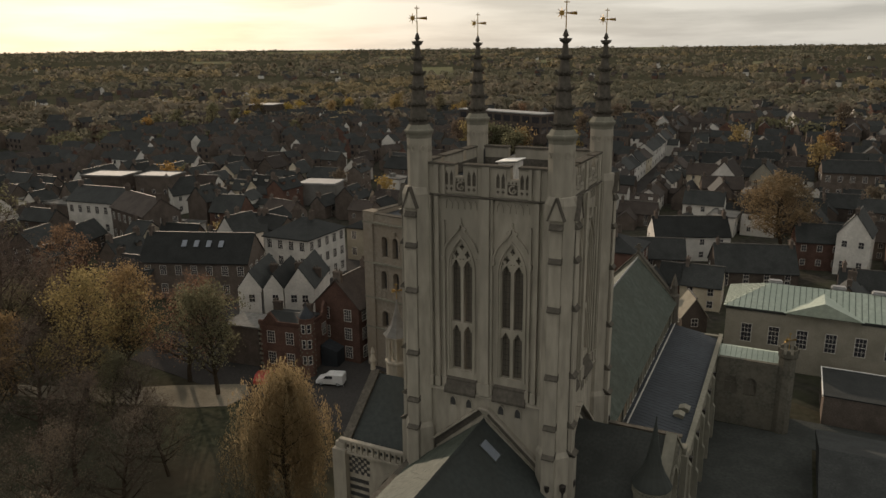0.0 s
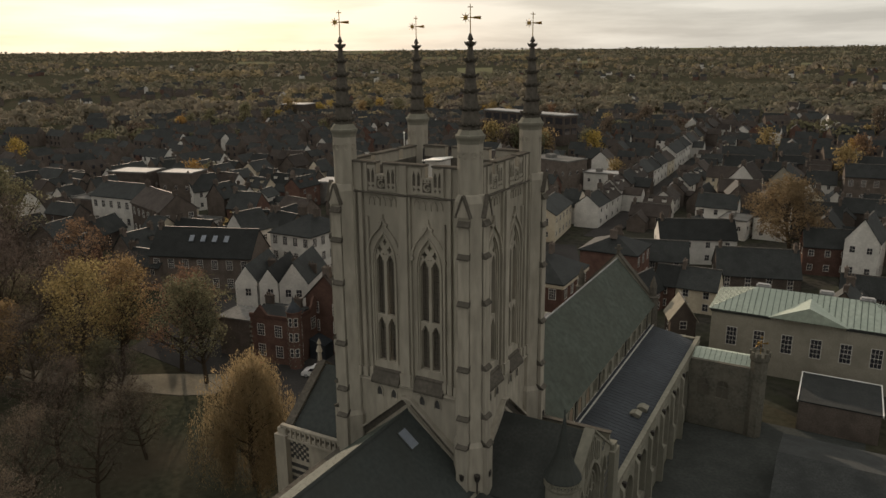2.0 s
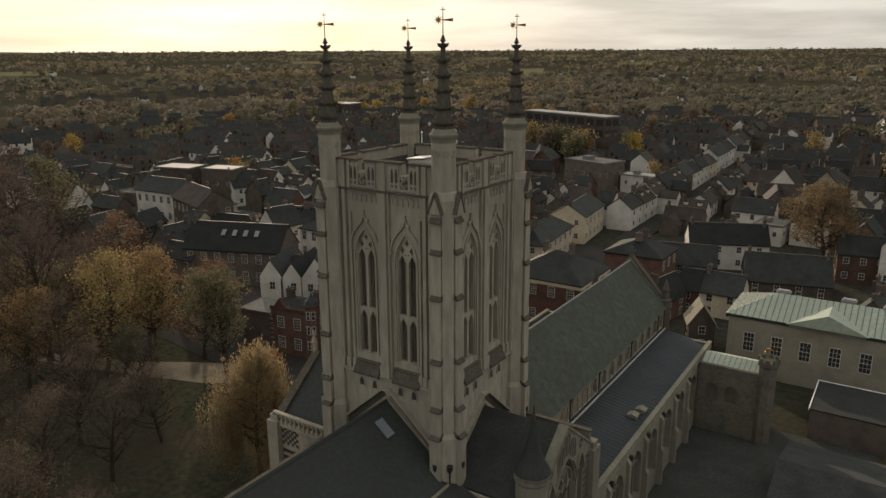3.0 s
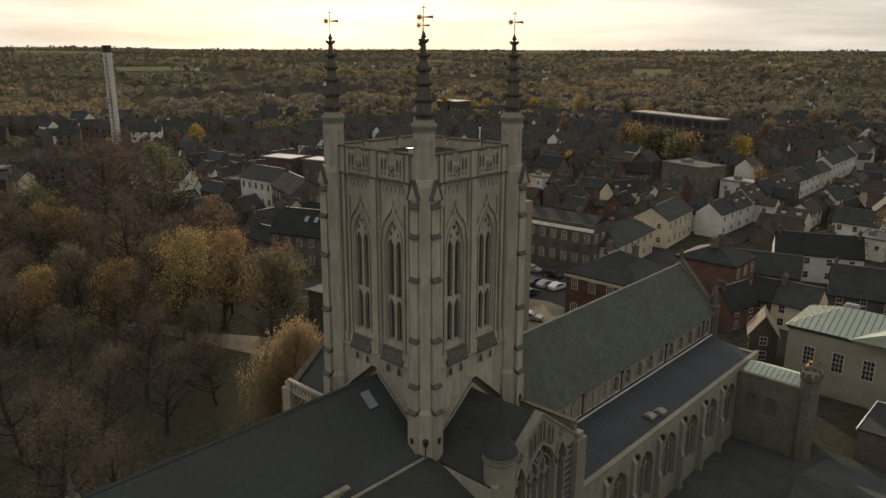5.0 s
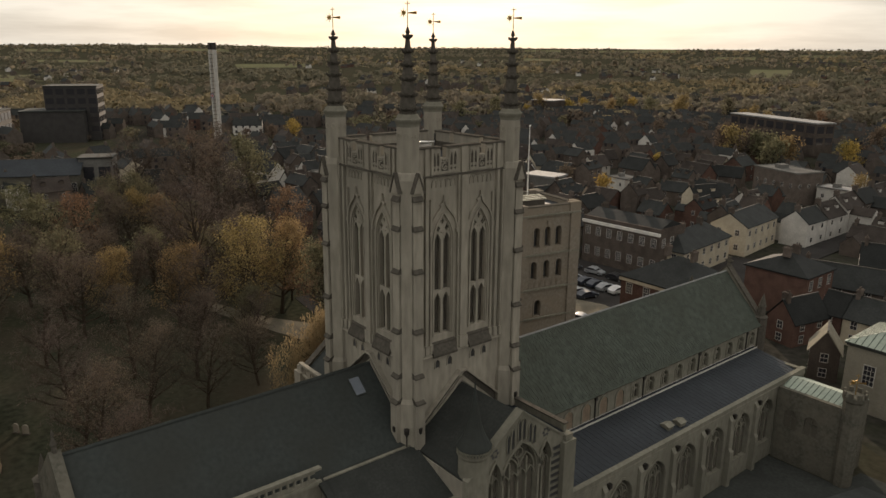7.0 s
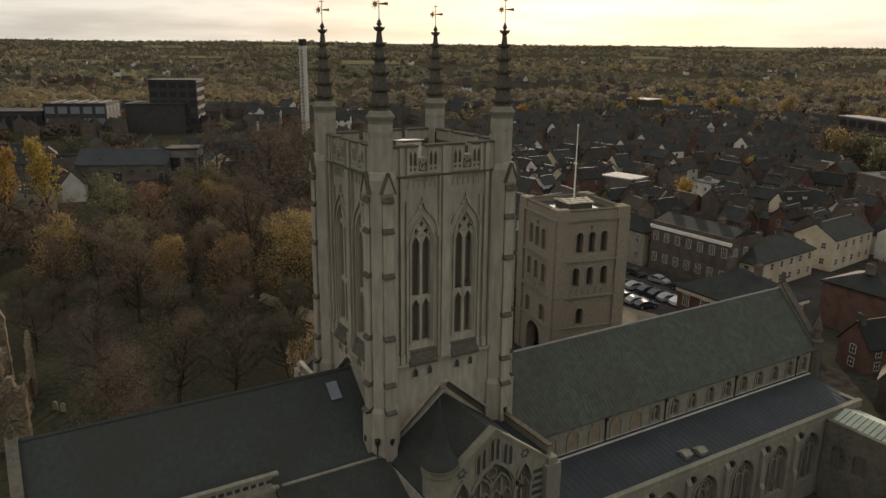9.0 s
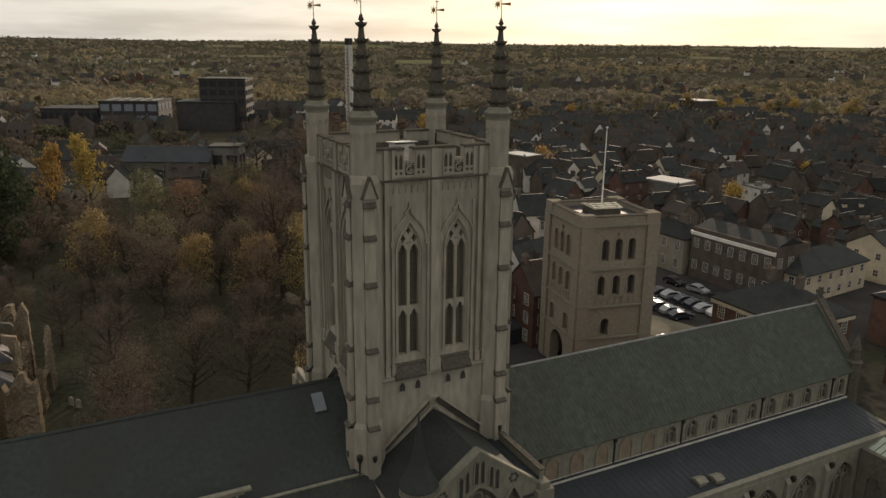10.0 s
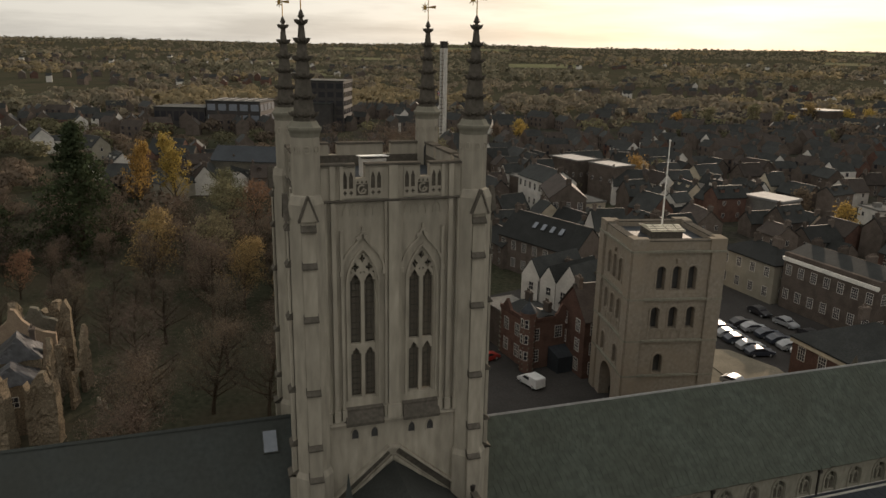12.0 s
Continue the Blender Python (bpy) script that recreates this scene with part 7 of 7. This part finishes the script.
# cedars south-east of the church, in flat spreading tiers
for x, y, h in ((-121, -37, 29), (-113, -54, 21)):
    t = thing("conifer", pose(x, y, 0), "tall dark green cedar with spreading tiers", "tree")
    part("trunk", turned(B(), [(0.55, -0.3), (0.05, h)], 7), M_BARK, t)
    g = random.Random(int(h))
    pts = []
    for k in range(17):
        f = (k + g.uniform(-0.3, 0.3)) / 17
        for _ in range(12):
            a, reach = g.uniform(0, 6.28), (1 - max(0, f) ** 1.3) * h * 0.42 * g.uniform(0.6, 1.1)
            for j in range(7):
                r = reach * (j + 1) / 7
                pts.append((r * math.cos(a + 0.1 * g.gauss(0, 1)), r * math.sin(a + 0.1 * g.gauss(0, 1)), 2.5 + f * (h - 2.5) - r * 0.1 + g.gauss(0, 0.15)))
    link("crown", leaf_mesh(pts, 8, 0.5, 0.5, L_DARK, 4), t)

# trees among the houses
big = tree(17, 122, 15.5, "amber", 1, z=2.0)
big.scale = (1.25, 1.25, 1.0)
tree(-90, 136, 8, "yellow", 0, small=True)
for x, y, kd in ((-104, 233, "golden"), (-90, 226, "olive"), (-115, 240, "brown"), (-78, 222, "golden"), (-97, 229, "brown"), (-84, 225, "olive")):
    tree(x, y, 13, kd, int(-x) % 4, small=True)
for i in range(420):
    if i > 250:
        break
    x, y = rt.uniform(-270, 200), rt.uniform(60, 350)
    if not clear_of(x, y, KEEP_OUT) or on_street(x, y) or any(math.hypot(x - a, y - b) < 6.5 for a, b, *_ in town):
        continue
    tree(x, y, rt.uniform(5, 9) if y < 200 else rt.uniform(8, 13), rt.choices(("olive", "golden", "brown", "russet", "yellow"), (0.3, 0.28, 0.24, 0.06, 0.12))[0], rt.randrange(4), small=True)


# ---- far woods and far suburbs ----
sheet("plaza", [(-42, 60), (-40, 52), (-22, 50), (-19, 60), (-24, 65), (-33, 66.5), (-40.5, 64)], 0.075, M_GRAVEL, "pale sunlit paving by the car park", cat="pavement")

# houses south of the churchyard
for x, y, w, yaw, mt, word in ((-172, -22, 9, 30, M_BUFF, "buff brick"), (-182, -34, 10, 60, M_BRICK_BROWN, "brown brick"), (-205, -38, 9, 20, M_WHITE, "white rendered"), (-215, -20, 11, 70, M_BRICK_BROWN, "brown brick"), (-240, -50, 10, 40, M_BUFF, "buff brick"), (-232, -24, 12, 65, M_BRICK, "red brick"), (-260, -70, 11, 15, M_WHITE, "white rendered")):
    gable_house(x, y, yaw, w, 7, 5.4, 3.2, mt, M_SLATE, f"{word} house among the trees", (0,), group="houses of the town", gap=3.6, extras=True)


def far_woods():
    """Crowns of many small leaf faces, in a belt behind the town and over the hills to the horizon."""
    g = np.random.default_rng(8)
    n = 24000
    r = 300 + 3300 * g.random(n) ** 1.2
    a = g.uniform(-0.5, 3.75, n)
    cx, cy = r * np.cos(a), r * np.sin(a) + 10
    fld = np.array([noise.noise((x / 260, y / 260, 0.7)) for x, y in zip(cx, cy)])
    keep = (fld > -0.3) | (r > 2700)
    keep &= (r > 390) | (g.random(n) < 0.25)
    # the golden belt at the town's edge, the ridge of the horizon, the park in the south
    rb, ab = g.uniform(360, 560, 420), g.uniform(-0.3, 3.5, 420)
    rr, ar = g.uniform(3250, 3750, 2600), g.uniform(-0.5, 3.75, 2600)
    sx, sy = g.uniform(-330, -125, 330), g.uniform(-170, 20, 330)
    out = ~((abs(sx + 175) < 38) & (abs(sy - 5) < 24) | (abs(sx + 318) < 34) & (abs(sy - 15) < 40))
    cx = np.concatenate([cx[keep], rb * np.cos(ab), rr * np.cos(ar), sx[out]])
    cy = np.concatenate([cy[keep], rb * np.sin(ab) + 10, rr * np.sin(ar), sy[out]])
    r = np.hypot(cx, cy)
    wooded = np.array([not is_field(x, y) for x, y in zip(cx, cy)])
    cx, cy, r = cx[wooded], cy[wooded], r[wooded]
    cz = np.array([ground_z(x, y) for x, y in zip(cx, cy)])
    swell = np.array([noise.noise((x / 190, y / 190, 4.4)) for x, y in zip(cx, cy)])
    hgt = (4.5 + 6.5 * g.random(len(cx)) ** 1.4) * (1.05 + 0.6 * swell) * np.where(r > 1500, 0.95, 0.85) * np.where(r > 3200, 0.7, 1.0)
    tone = 1.3 * np.array([noise.noise((x / 240, y / 240, 9.4)) for x, y in zip(cx, cy)]) + g.normal(0, 0.12, len(cx))
    tone += np.where((r > 340) & (r < 600), 0.12, 0)
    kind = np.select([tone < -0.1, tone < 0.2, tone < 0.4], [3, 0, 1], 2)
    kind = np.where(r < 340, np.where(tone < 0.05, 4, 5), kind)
    base = np.stack([cx, cy, cz], 1)

    # loose leaf faces round each lumpy crown, fewer with distance
    each = np.where(r < 340, 260, np.where(r < 620, 84, np.where(r < 1300, 34, 11)))
    own = np.repeat(np.arange(len(cx)), each)
    rad = hgt[own][:, None]
    d = g.normal(size=(len(own), 3))
    d[:, 2] += 0.35
    d /= np.linalg.norm(d, axis=1)[:, None]
    lump = 0.82 + 0.22 * np.sin(d[:, :1] * 5 + own[:, None]) * np.cos(d[:, 1:2] * 4.3 + d[:, 2:] * 3 + own[:, None] * 1.7)
    p = base[own] + np.array([0, 0, 0.5]) * rad + d * rad * np.array([0.86, 0.86, 0.46]) * lump * g.uniform(0.75, 1.0, (len(own), 1))
    nrm = d + g.normal(size=(len(own), 3)) * 0.35
    u = np.cross(nrm, g.normal(size=(len(own), 3)))
    u /= np.linalg.norm(u, axis=1)[:, None]
    v = np.cross(u, nrm)
    v /= np.linalg.norm(v, axis=1)[:, None]
    s = rad * g.uniform(0.6, 1.3, (len(own), 1)) * (1.15 / np.sqrt(each[own]))[:, None]
    q = np.stack([p - v * s, p - u * s, p + v * s, p + u * s], 1).reshape(-1, 3)
    me = bpy.data.meshes.new("far_woods")
    me.from_pydata(q.tolist(), [], np.arange(len(q)).reshape(-1, 4).tolist())
    # crowns past 340 m take the hazed leaf colours
    for mt in L_HAZY + [L_OLIVE, L_BROWN]:
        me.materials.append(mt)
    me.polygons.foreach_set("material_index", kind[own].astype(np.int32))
    soften(me, np.repeat(d * 0.62 + np.array([0, 0, 0.6]) + g.normal(size=d.shape) * 0.1, 4, axis=0))
    tagged(new("far_woods", me), "distant autumn woods and hedges in olive and brown, greyed as by haze", "woods", kind="stuff")


far_woods()


def far_houses():
    """Town and suburb past the near streets, one joined mesh: walls, roofs, chimneys, windows."""
    g = random.Random(31)
    vs, fs, ms = [], [], []
    tmpl_f = [(0, 1, 6, 5), (1, 2, 7, 6), (2, 3, 8, 7), (3, 4, 9, 8), (0, 1, 2, 3, 4), (5, 6, 7, 8, 9)]
    spots = list(outer)
    for i in range(2600):
        r, a = (300 + 95 * g.random() if i < 520 else 420 + 1700 * g.random() ** 1.4), g.uniform(-0.4, 3.6)
        x, y = r * math.cos(a), r * math.sin(a) + 10
        if noise.noise((x / 300, y / 300, 5.2)) < (0.14 if a > 1.9 or r > 1900 else -0.12) and r > 420 or not clear_of(x, y, KEEP_OUT):
            continue
        spots.append((x, y, g.uniform(5, 14 if r < 400 else 9), g.uniform(5, 7), g.choice((0, 90, 20, 60))))

    def cuboid(m, x0, x1, y0, y1, z0, z1, mi):
        k = len(vs)
        vs.extend(tuple(m @ Vector((x, y, z))) for x in (x0, x1) for y in (y0, y1) for z in (z0, z1))
        for q in ((0, 1, 3, 2), (4, 6, 7, 5), (0, 4, 5, 1), (2, 3, 7, 6), (1, 5, 7, 3)):
            fs.append(tuple(k + i for i in q))
            ms.append(mi)

    for x, y, w, d, turn in spots:
        h, z = g.uniform(4.0, 5.4), ground_z(x, y)
        m = pose(x, y, z, 0, 0, turn + g.gauss(0, 7))
        k, tiles = len(vs), g.random()
        for xx in (-w / 2, w / 2):
            for yy, zz in ((-d / 2, -2), (-d / 2, h), (0, h + d * 0.45), (d / 2, h), (d / 2, -2)):
                vs.append(tuple(m @ Vector((xx, yy, zz))))
        wall = g.choice((1, 3, 3, 3, 3, 3, 3, 2)) if math.hypot(x, y) < 600 else g.choice((1, 3, 3, 3, 3, 2))
        for j, f in enumerate(tmpl_f):
            fs.append(tuple(k + q for q in f))
            ms.append((0 if tiles < 0.8 else 4) if j in (1, 2) else wall)
        if math.hypot(x, y) < 600:
            cuboid(m, w / 2 - 1.2, w / 2 - 0.3, -0.35, 0.35, h + d * 0.3, h + d * 0.45 + 1.1, 3)
            for i in range(int(w / 3.2)):
                u = (i + 0.5) * 3.2 - w / 2
                for zz in (1.5, 4.0):
                    for s in (-1, 1):
                        cuboid(m, u - 0.5, u + 0.5, s * d / 2 - 0.05, s * d / 2 + 0.05, zz - 0.65, zz + 0.65, 5)
    me = bpy.data.meshes.new("far_houses")
    me.from_pydata(vs, [], fs)
    for mt in (M_SLATE, M_WHITE, M_BRICK, M_BRICK_BROWN, M_TILE, M_PANE):
        me.materials.append(mt)
    me.polygons.foreach_set("material_index", ms)
    tagged(new("far_houses", me), "distant pitched-roof suburban houses among trees", "houses", kind="stuff")


far_houses()


# ---- vehicles ----
def car_mesh(L, W, H, van=False):
    bm = B()
    h = L / 2
    if van:
        pts = [(-h, 0.3), (h, 0.3), (h, 0.75), (h - 0.3, 0.95), (h - 1.0, 1.08), (h - 1.5, H - 0.1), (h - 1.9, H), (-h + 0.1, H), (-h, H - 0.2)]
        glass = [(h - 1.08, 1.1), (h - 1.5, H - 0.18), (h - 2.4, H - 0.18), (h - 2.4, 1.1)]
    else:
        pts = [(-h, 0.3), (h, 0.3), (h, 0.65), (h - 0.25, 0.8), (h - 1.2, 0.95), (h - 1.9, H - 0.04), (h - 2.3, H), (-h + 1.0, H - 0.02), (-h + 0.25, 0.98), (-h, 0.9)]
        glass = [(h - 1.25, 0.98), (h - 1.92, H - 0.1), (-h + 1.0, H - 0.1), (-h + 0.35, 0.98)]
    m = Matrix.Identity(4)
    prism(bm, pts, m, -W / 2, W / 2)
    bmesh.ops.bevel(bm, geom=[e for e in bm.edges], offset=0.06, segments=1, affect="EDGES")
    body = bm
    gl = B()
    prism(gl, glass, m, -W / 2 - 0.008, W / 2 + 0.008)
    prism(gl, [(glass[0][0] + 0.04, glass[0][1] + 0.02), (glass[1][0] + 0.04, glass[1][1]), (glass[1][0] - 0.02, glass[1][1]), (glass[0][0] - 0.05, glass[0][1])], m, -W / 2 + 0.14, W / 2 - 0.14)
    if not van:
        prism(gl, [(glass[3][0] - 0.1, glass[3][1]), (glass[2][0] - 0.12, glass[2][1]), (glass[2][0], glass[2][1]), (glass[3][0], glass[3][1])], m, -W / 2 + 0.14, W / 2 - 0.14)
    return body, gl


def paint(name, c):
    return material(name, c, 0.38, 0.92, 3.0, 0.8, 0.0)


PAINTS = [paint("white_car_paint", (0.55, 0.55, 0.55)), paint("silver_car_paint", (0.24, 0.25, 0.26)), paint("black_car_paint", (0.02, 0.02, 0.022)), paint("blue_car_paint", (0.03, 0.036, 0.05)), paint("red_car_paint", (0.3, 0.03, 0.02))]
WORDS = ["white", "silver", "black", "dark blue", "red"]
wheel_me = mesh_of(turned(B(), [(0.31, -0.1), (0.33, -0.06), (0.33, 0.06), (0.31, 0.1)], 14), M_RUBBER)
rim_me = mesh_of(turned(B(), [(0.2, -0.105), (0.2, 0.105)], 10), PAINTS[1])
lamp_me = {}


def vehicle(x, y, yaw, col, van=False, z=None):
    t = thing("van" if van else "car", pose(x, y, (ground_z(x, y) + 0.07) if z is None else z, 0, 0, yaw), f"{WORDS[col]} {'delivery van' if van else 'hatchback car'} parked on asphalt", "van" if van else "car", "" if van else "parked cars")
    key = (col, van)
    if key not in lamp_me:
        L, W, H = (3.9, 1.7, 1.7) if van else (4.2, 1.75, 1.45)
        b, g = car_mesh(L, W, H, van)
        lamp = B()
        for s in (-1, 1):
            box(lamp, L / 2 - 0.12, L / 2 + 0.01, s * 0.65 - 0.16, s * 0.65 + 0.16, 0.6, 0.74)
        lamp_me[key] = (mesh_of(b, PAINTS[col]), mesh_of(g, M_PANE), L, W, mesh_of(lamp, M_SKYLIGHT))
    b, g, L, W, lm = lamp_me[key]
    turn = Matrix(((1, 0, 0, 0), (0, 1, 0, 0), (0, 0, 1, 0), (0, 0, 0, 1)))
    body = link("body", b, t, turn)
    link("glazing", g, t, turn)
    link("headlights", lm, body)
    for sx in (-1, 1):
        for sy in (-1, 1):
            w = link("wheel", wheel_me, t, pose(sx * L * 0.31, sy * (W / 2 - 0.1), 0.33, 90, 0, 0))
            link("rim", rim_me, w)
    return t


vehicle(-37.3, 29.5, 196, 0, van=True)
rc = random.Random(4)
for x0, y0, dx, dy, n, yaw in ((-50.0, 68.2, 2.5, -0.25, 6, 80), (-48.5, 73.2, 2.6, 0.1, 6, 84), (-52, 79.5, 5.6, 0.3, 4, 5)):
    for i in range(n):
        vehicle(x0 + i * dx + rc.uniform(-0.2, 0.2), y0 + i * dy + rc.uniform(-0.3, 0.3), yaw + rc.gauss(0, 3), rc.choices(range(5), (0.8, 3, 4, 3, 0.3))[0])
vehicle(-29.5, 56.5, 20, 1)
sheet("car_park_kerb", [(-37, 57.5), (-27, 56.5), (-24, 58.5), (-27, 60.5), (-36, 60)], 0.2, M_GRAVEL, "kerbed paved island of the car park", cat="pavement", thick=0.2)
vehicle(-46.5, 26.5, 110, 4)


# ---- abbey ruins south-east of the choir ----
def ruin(x, y, yaw, w, d, h, seed, arch_at=None):
    """A mass of broken flint masonry with a ragged top, perhaps pierced by an arch."""
    t = thing("ruined_wall", pose(x, y, 0, 0, 0, yaw), "ragged golden flint rubble wall of the ruined abbey", "ruin", "abbey ruins")
    nu, nz = int(w / 0.28), 30
    tops, feet = [], []
    for i in range(nu + 1):
        u = w * i / nu
        q = h * (0.72 + 0.42 * noise.noise((u * 0.3, seed * 3.7, 0)) + 0.22 * noise.noise((u * 0.9, seed * 1.9, 4)))
        tops.append(0.45 * round(q / 0.45) + 0.25 * noise.noise((u * 3.1, seed, 8)))
        f = 0.0
        if arch_at and arch_at[0] < u < arch_at[1]:
            q = (u - arch_at[0]) / (arch_at[1] - arch_at[0])
            f = arch_at[2] * (0.6 + 0.4 * math.sin(q * math.pi))
        feet.append(f - 0.4)
    vs, fs = [], []

    def at(i, k, side):
        u, z = -w / 2 + w * i / nu, feet[i] + (tops[i] - feet[i]) * k / nz
        batter = 1.3 - 0.55 * z / h
        p = Vector((u, side * d / 2 * batter, z))
        n = 0.24 * noise.noise((u * 0.7 + seed * 9, z * 0.5, side)) + 0.2 * noise.noise((u * 2.3, z * 1.9, side + seed)) + 0.14 * noise.noise((u * 5.1, z * 5.3, side + seed))
        p.y += side * n
        p.x += 0.2 * noise.noise((z * 0.9, u * 0.3, seed))
        return tuple(p)

    for side in (-1, 1):
        for i in range(nu + 1):
            for k in range(nz + 1):
                vs.append(at(i, k, side))
    n1 = (nu + 1) * (nz + 1)
    for i in range(nu):
        for k in range(nz):
            a = i * (nz + 1) + k
            q = (a, a + nz + 1, a + nz + 2, a + 1)
            fs.append(q)
            fs.append(tuple(n1 + j for j in q[::-1]))
        for k in (0, nz):
            a = i * (nz + 1) + k
            fs.append((a, a + nz + 1, n1 + a + nz + 1, n1 + a))
    for i in (0, nu):
        for k in range(nz):
            a = i * (nz + 1) + k
            fs.append((a, a + 1, n1 + a + 1, n1 + a))
    me = bpy.data.meshes.new("masonry")
    me.from_pydata(vs, [], fs)
    me.materials.append(M_RUBBLE)
    link("masonry", me, t)
    return t


ruin(-38.8, -29.4, 78, 3.4, 1.3, 9.6, 1)
ruin(-37.2, -33.6, 66, 3.0, 1.4, 9.8, 2)
ruin(-49.6, -29.9, 176, 8.4, 0.55, 9.8, 3)
ruin(-50.0, -27.4, 172, 8.0, 0.4, 8.4, 8, (2.2, 4.6, 4.5))
ruin(-58.5, -30.3, 80, 2.2, 0.9, 9.6, 7)
ruin(-63, -33.0, 70, 4, 1.2, 11.5, 4)
ruin(-57.5, -40.5, 80, 6, 1.4, 12.0, 5, (2, 4.2, 6))
ruin(-66, -38, 5, 8, 1.4, 9.0, 6)


def ruin_roof(t, x, y, w, d, eaves, rise, seed):
    """A steep uneven roof of worn lead sheets, hipped at both ends."""
    nx, ny = 14, 10
    bm = B()
    grid = []
    for i in range(nx + 1):
        row = []
        for k in range(ny + 1):
            u, v = -w / 2 + w * i / nx, -d / 2 + d * k / ny
            up = min(1.0, (1 - abs(v) / (d / 2)), (w / 2 - abs(u)) / (w * 0.28))
            row.append(bm.verts.new((x + u, y + v, eaves + rise * up + 0.16 * noise.noise((u * 0.9, v * 0.9, seed)) + 0.06 * noise.noise((u * 2.7, v * 2.7, seed)))))
        grid.append(row)
    for i in range(nx):
        for k in range(ny):
            bm.faces.new((grid[i][k], grid[i + 1][k], grid[i + 1][k + 1], grid[i][k + 1]))
    bmesh.ops.solidify(bm, geom=bm.faces[:], thickness=0.12)
    part("roof", bm, M_SHEET, t, "worn and uneven grey lead roof")


hut = thing("ruin_house", pose(-45.6, -32.6, 0, 0, 0, 10), "small stone house among the ruins under worn grey lead roofs", "house")
part("wall", box(B(), -4.4, 0.6, -2.6, 2.0, -0.3, 7.5), M_RUBBLE, hut)
part("wing", box(B(), 0.6, 4.6, -3.6, 1.6, -0.3, 6.2), M_RUBBLE, hut)
ruin_roof(hut, -1.9, -0.3, 5.4, 5.0, 7.5, 2.6, 2)
ruin_roof(hut, 2.6, -1.0, 4.4, 5.6, 6.2, 1.9, 6)
put_window(hut, facing(90) @ pose(-1.0, 4.6, 4.2), WIN_SMALL)
link("chimney", CHIMS[1], hut, pose(-3.9, 1.2, 8.2))
t = thing("ruined_gable", pose(-55.0, -35.2, 0), "tall tan gable wall standing roofless among the ruins", "ruin")
part("masonry", prism(B(), [(-4.6, -0.3), (4.6, -0.3), (4.6, 7.0), (3.2, 7.4), (1.9, 8.1), (0.9, 9.2), (0.2, 10.6), (-0.3, 10.7), (-0.9, 9.0), (-1.9, 8.3), (-2.6, 7.2), (-4.6, 6.6)], facing(90), -0.35, 0.35), M_INFILL, t)
t = thing("ruined_gable", pose(-60.5, -34.0, 0), "dark flint gable wall standing roofless among the ruins", "ruin")
part("masonry", prism(B(), [(-4.0, -0.3), (4.0, -0.3), (4.0, 5.8), (2.9, 6.3), (2.4, 7.0), (0.9, 7.5), (0.4, 8.8), (-0.5, 9.0), (-1.2, 7.6), (-2.2, 7.1), (-4.0, 6.0)], facing(90), -0.4, 0.4), M_FLINT, t)

for x, y, yaw in ((-46.3, -25.0, 40), (-45.2, -24.2, 55)):
    st = thing("headstone", pose(x, y, 0, 0, 0, yaw), "round-topped grey headstone in the churchyard grass", "headstone", "headstones by the ruins")
    part("slab", prism(B(), [(-0.35, -0.2), (0.35, -0.2), (0.35, 0.9)] + round_arch(0, 0.7, 0.9, 8)[::-1][1:-1] + [(-0.35, 0.9)], Matrix(), -0.08, 0.08), M_LIME, st)
    part("plinth", box(B(), -0.45, 0.45, -0.2, 0.2, -0.2, 0.12), M_LIME_DARK, st)
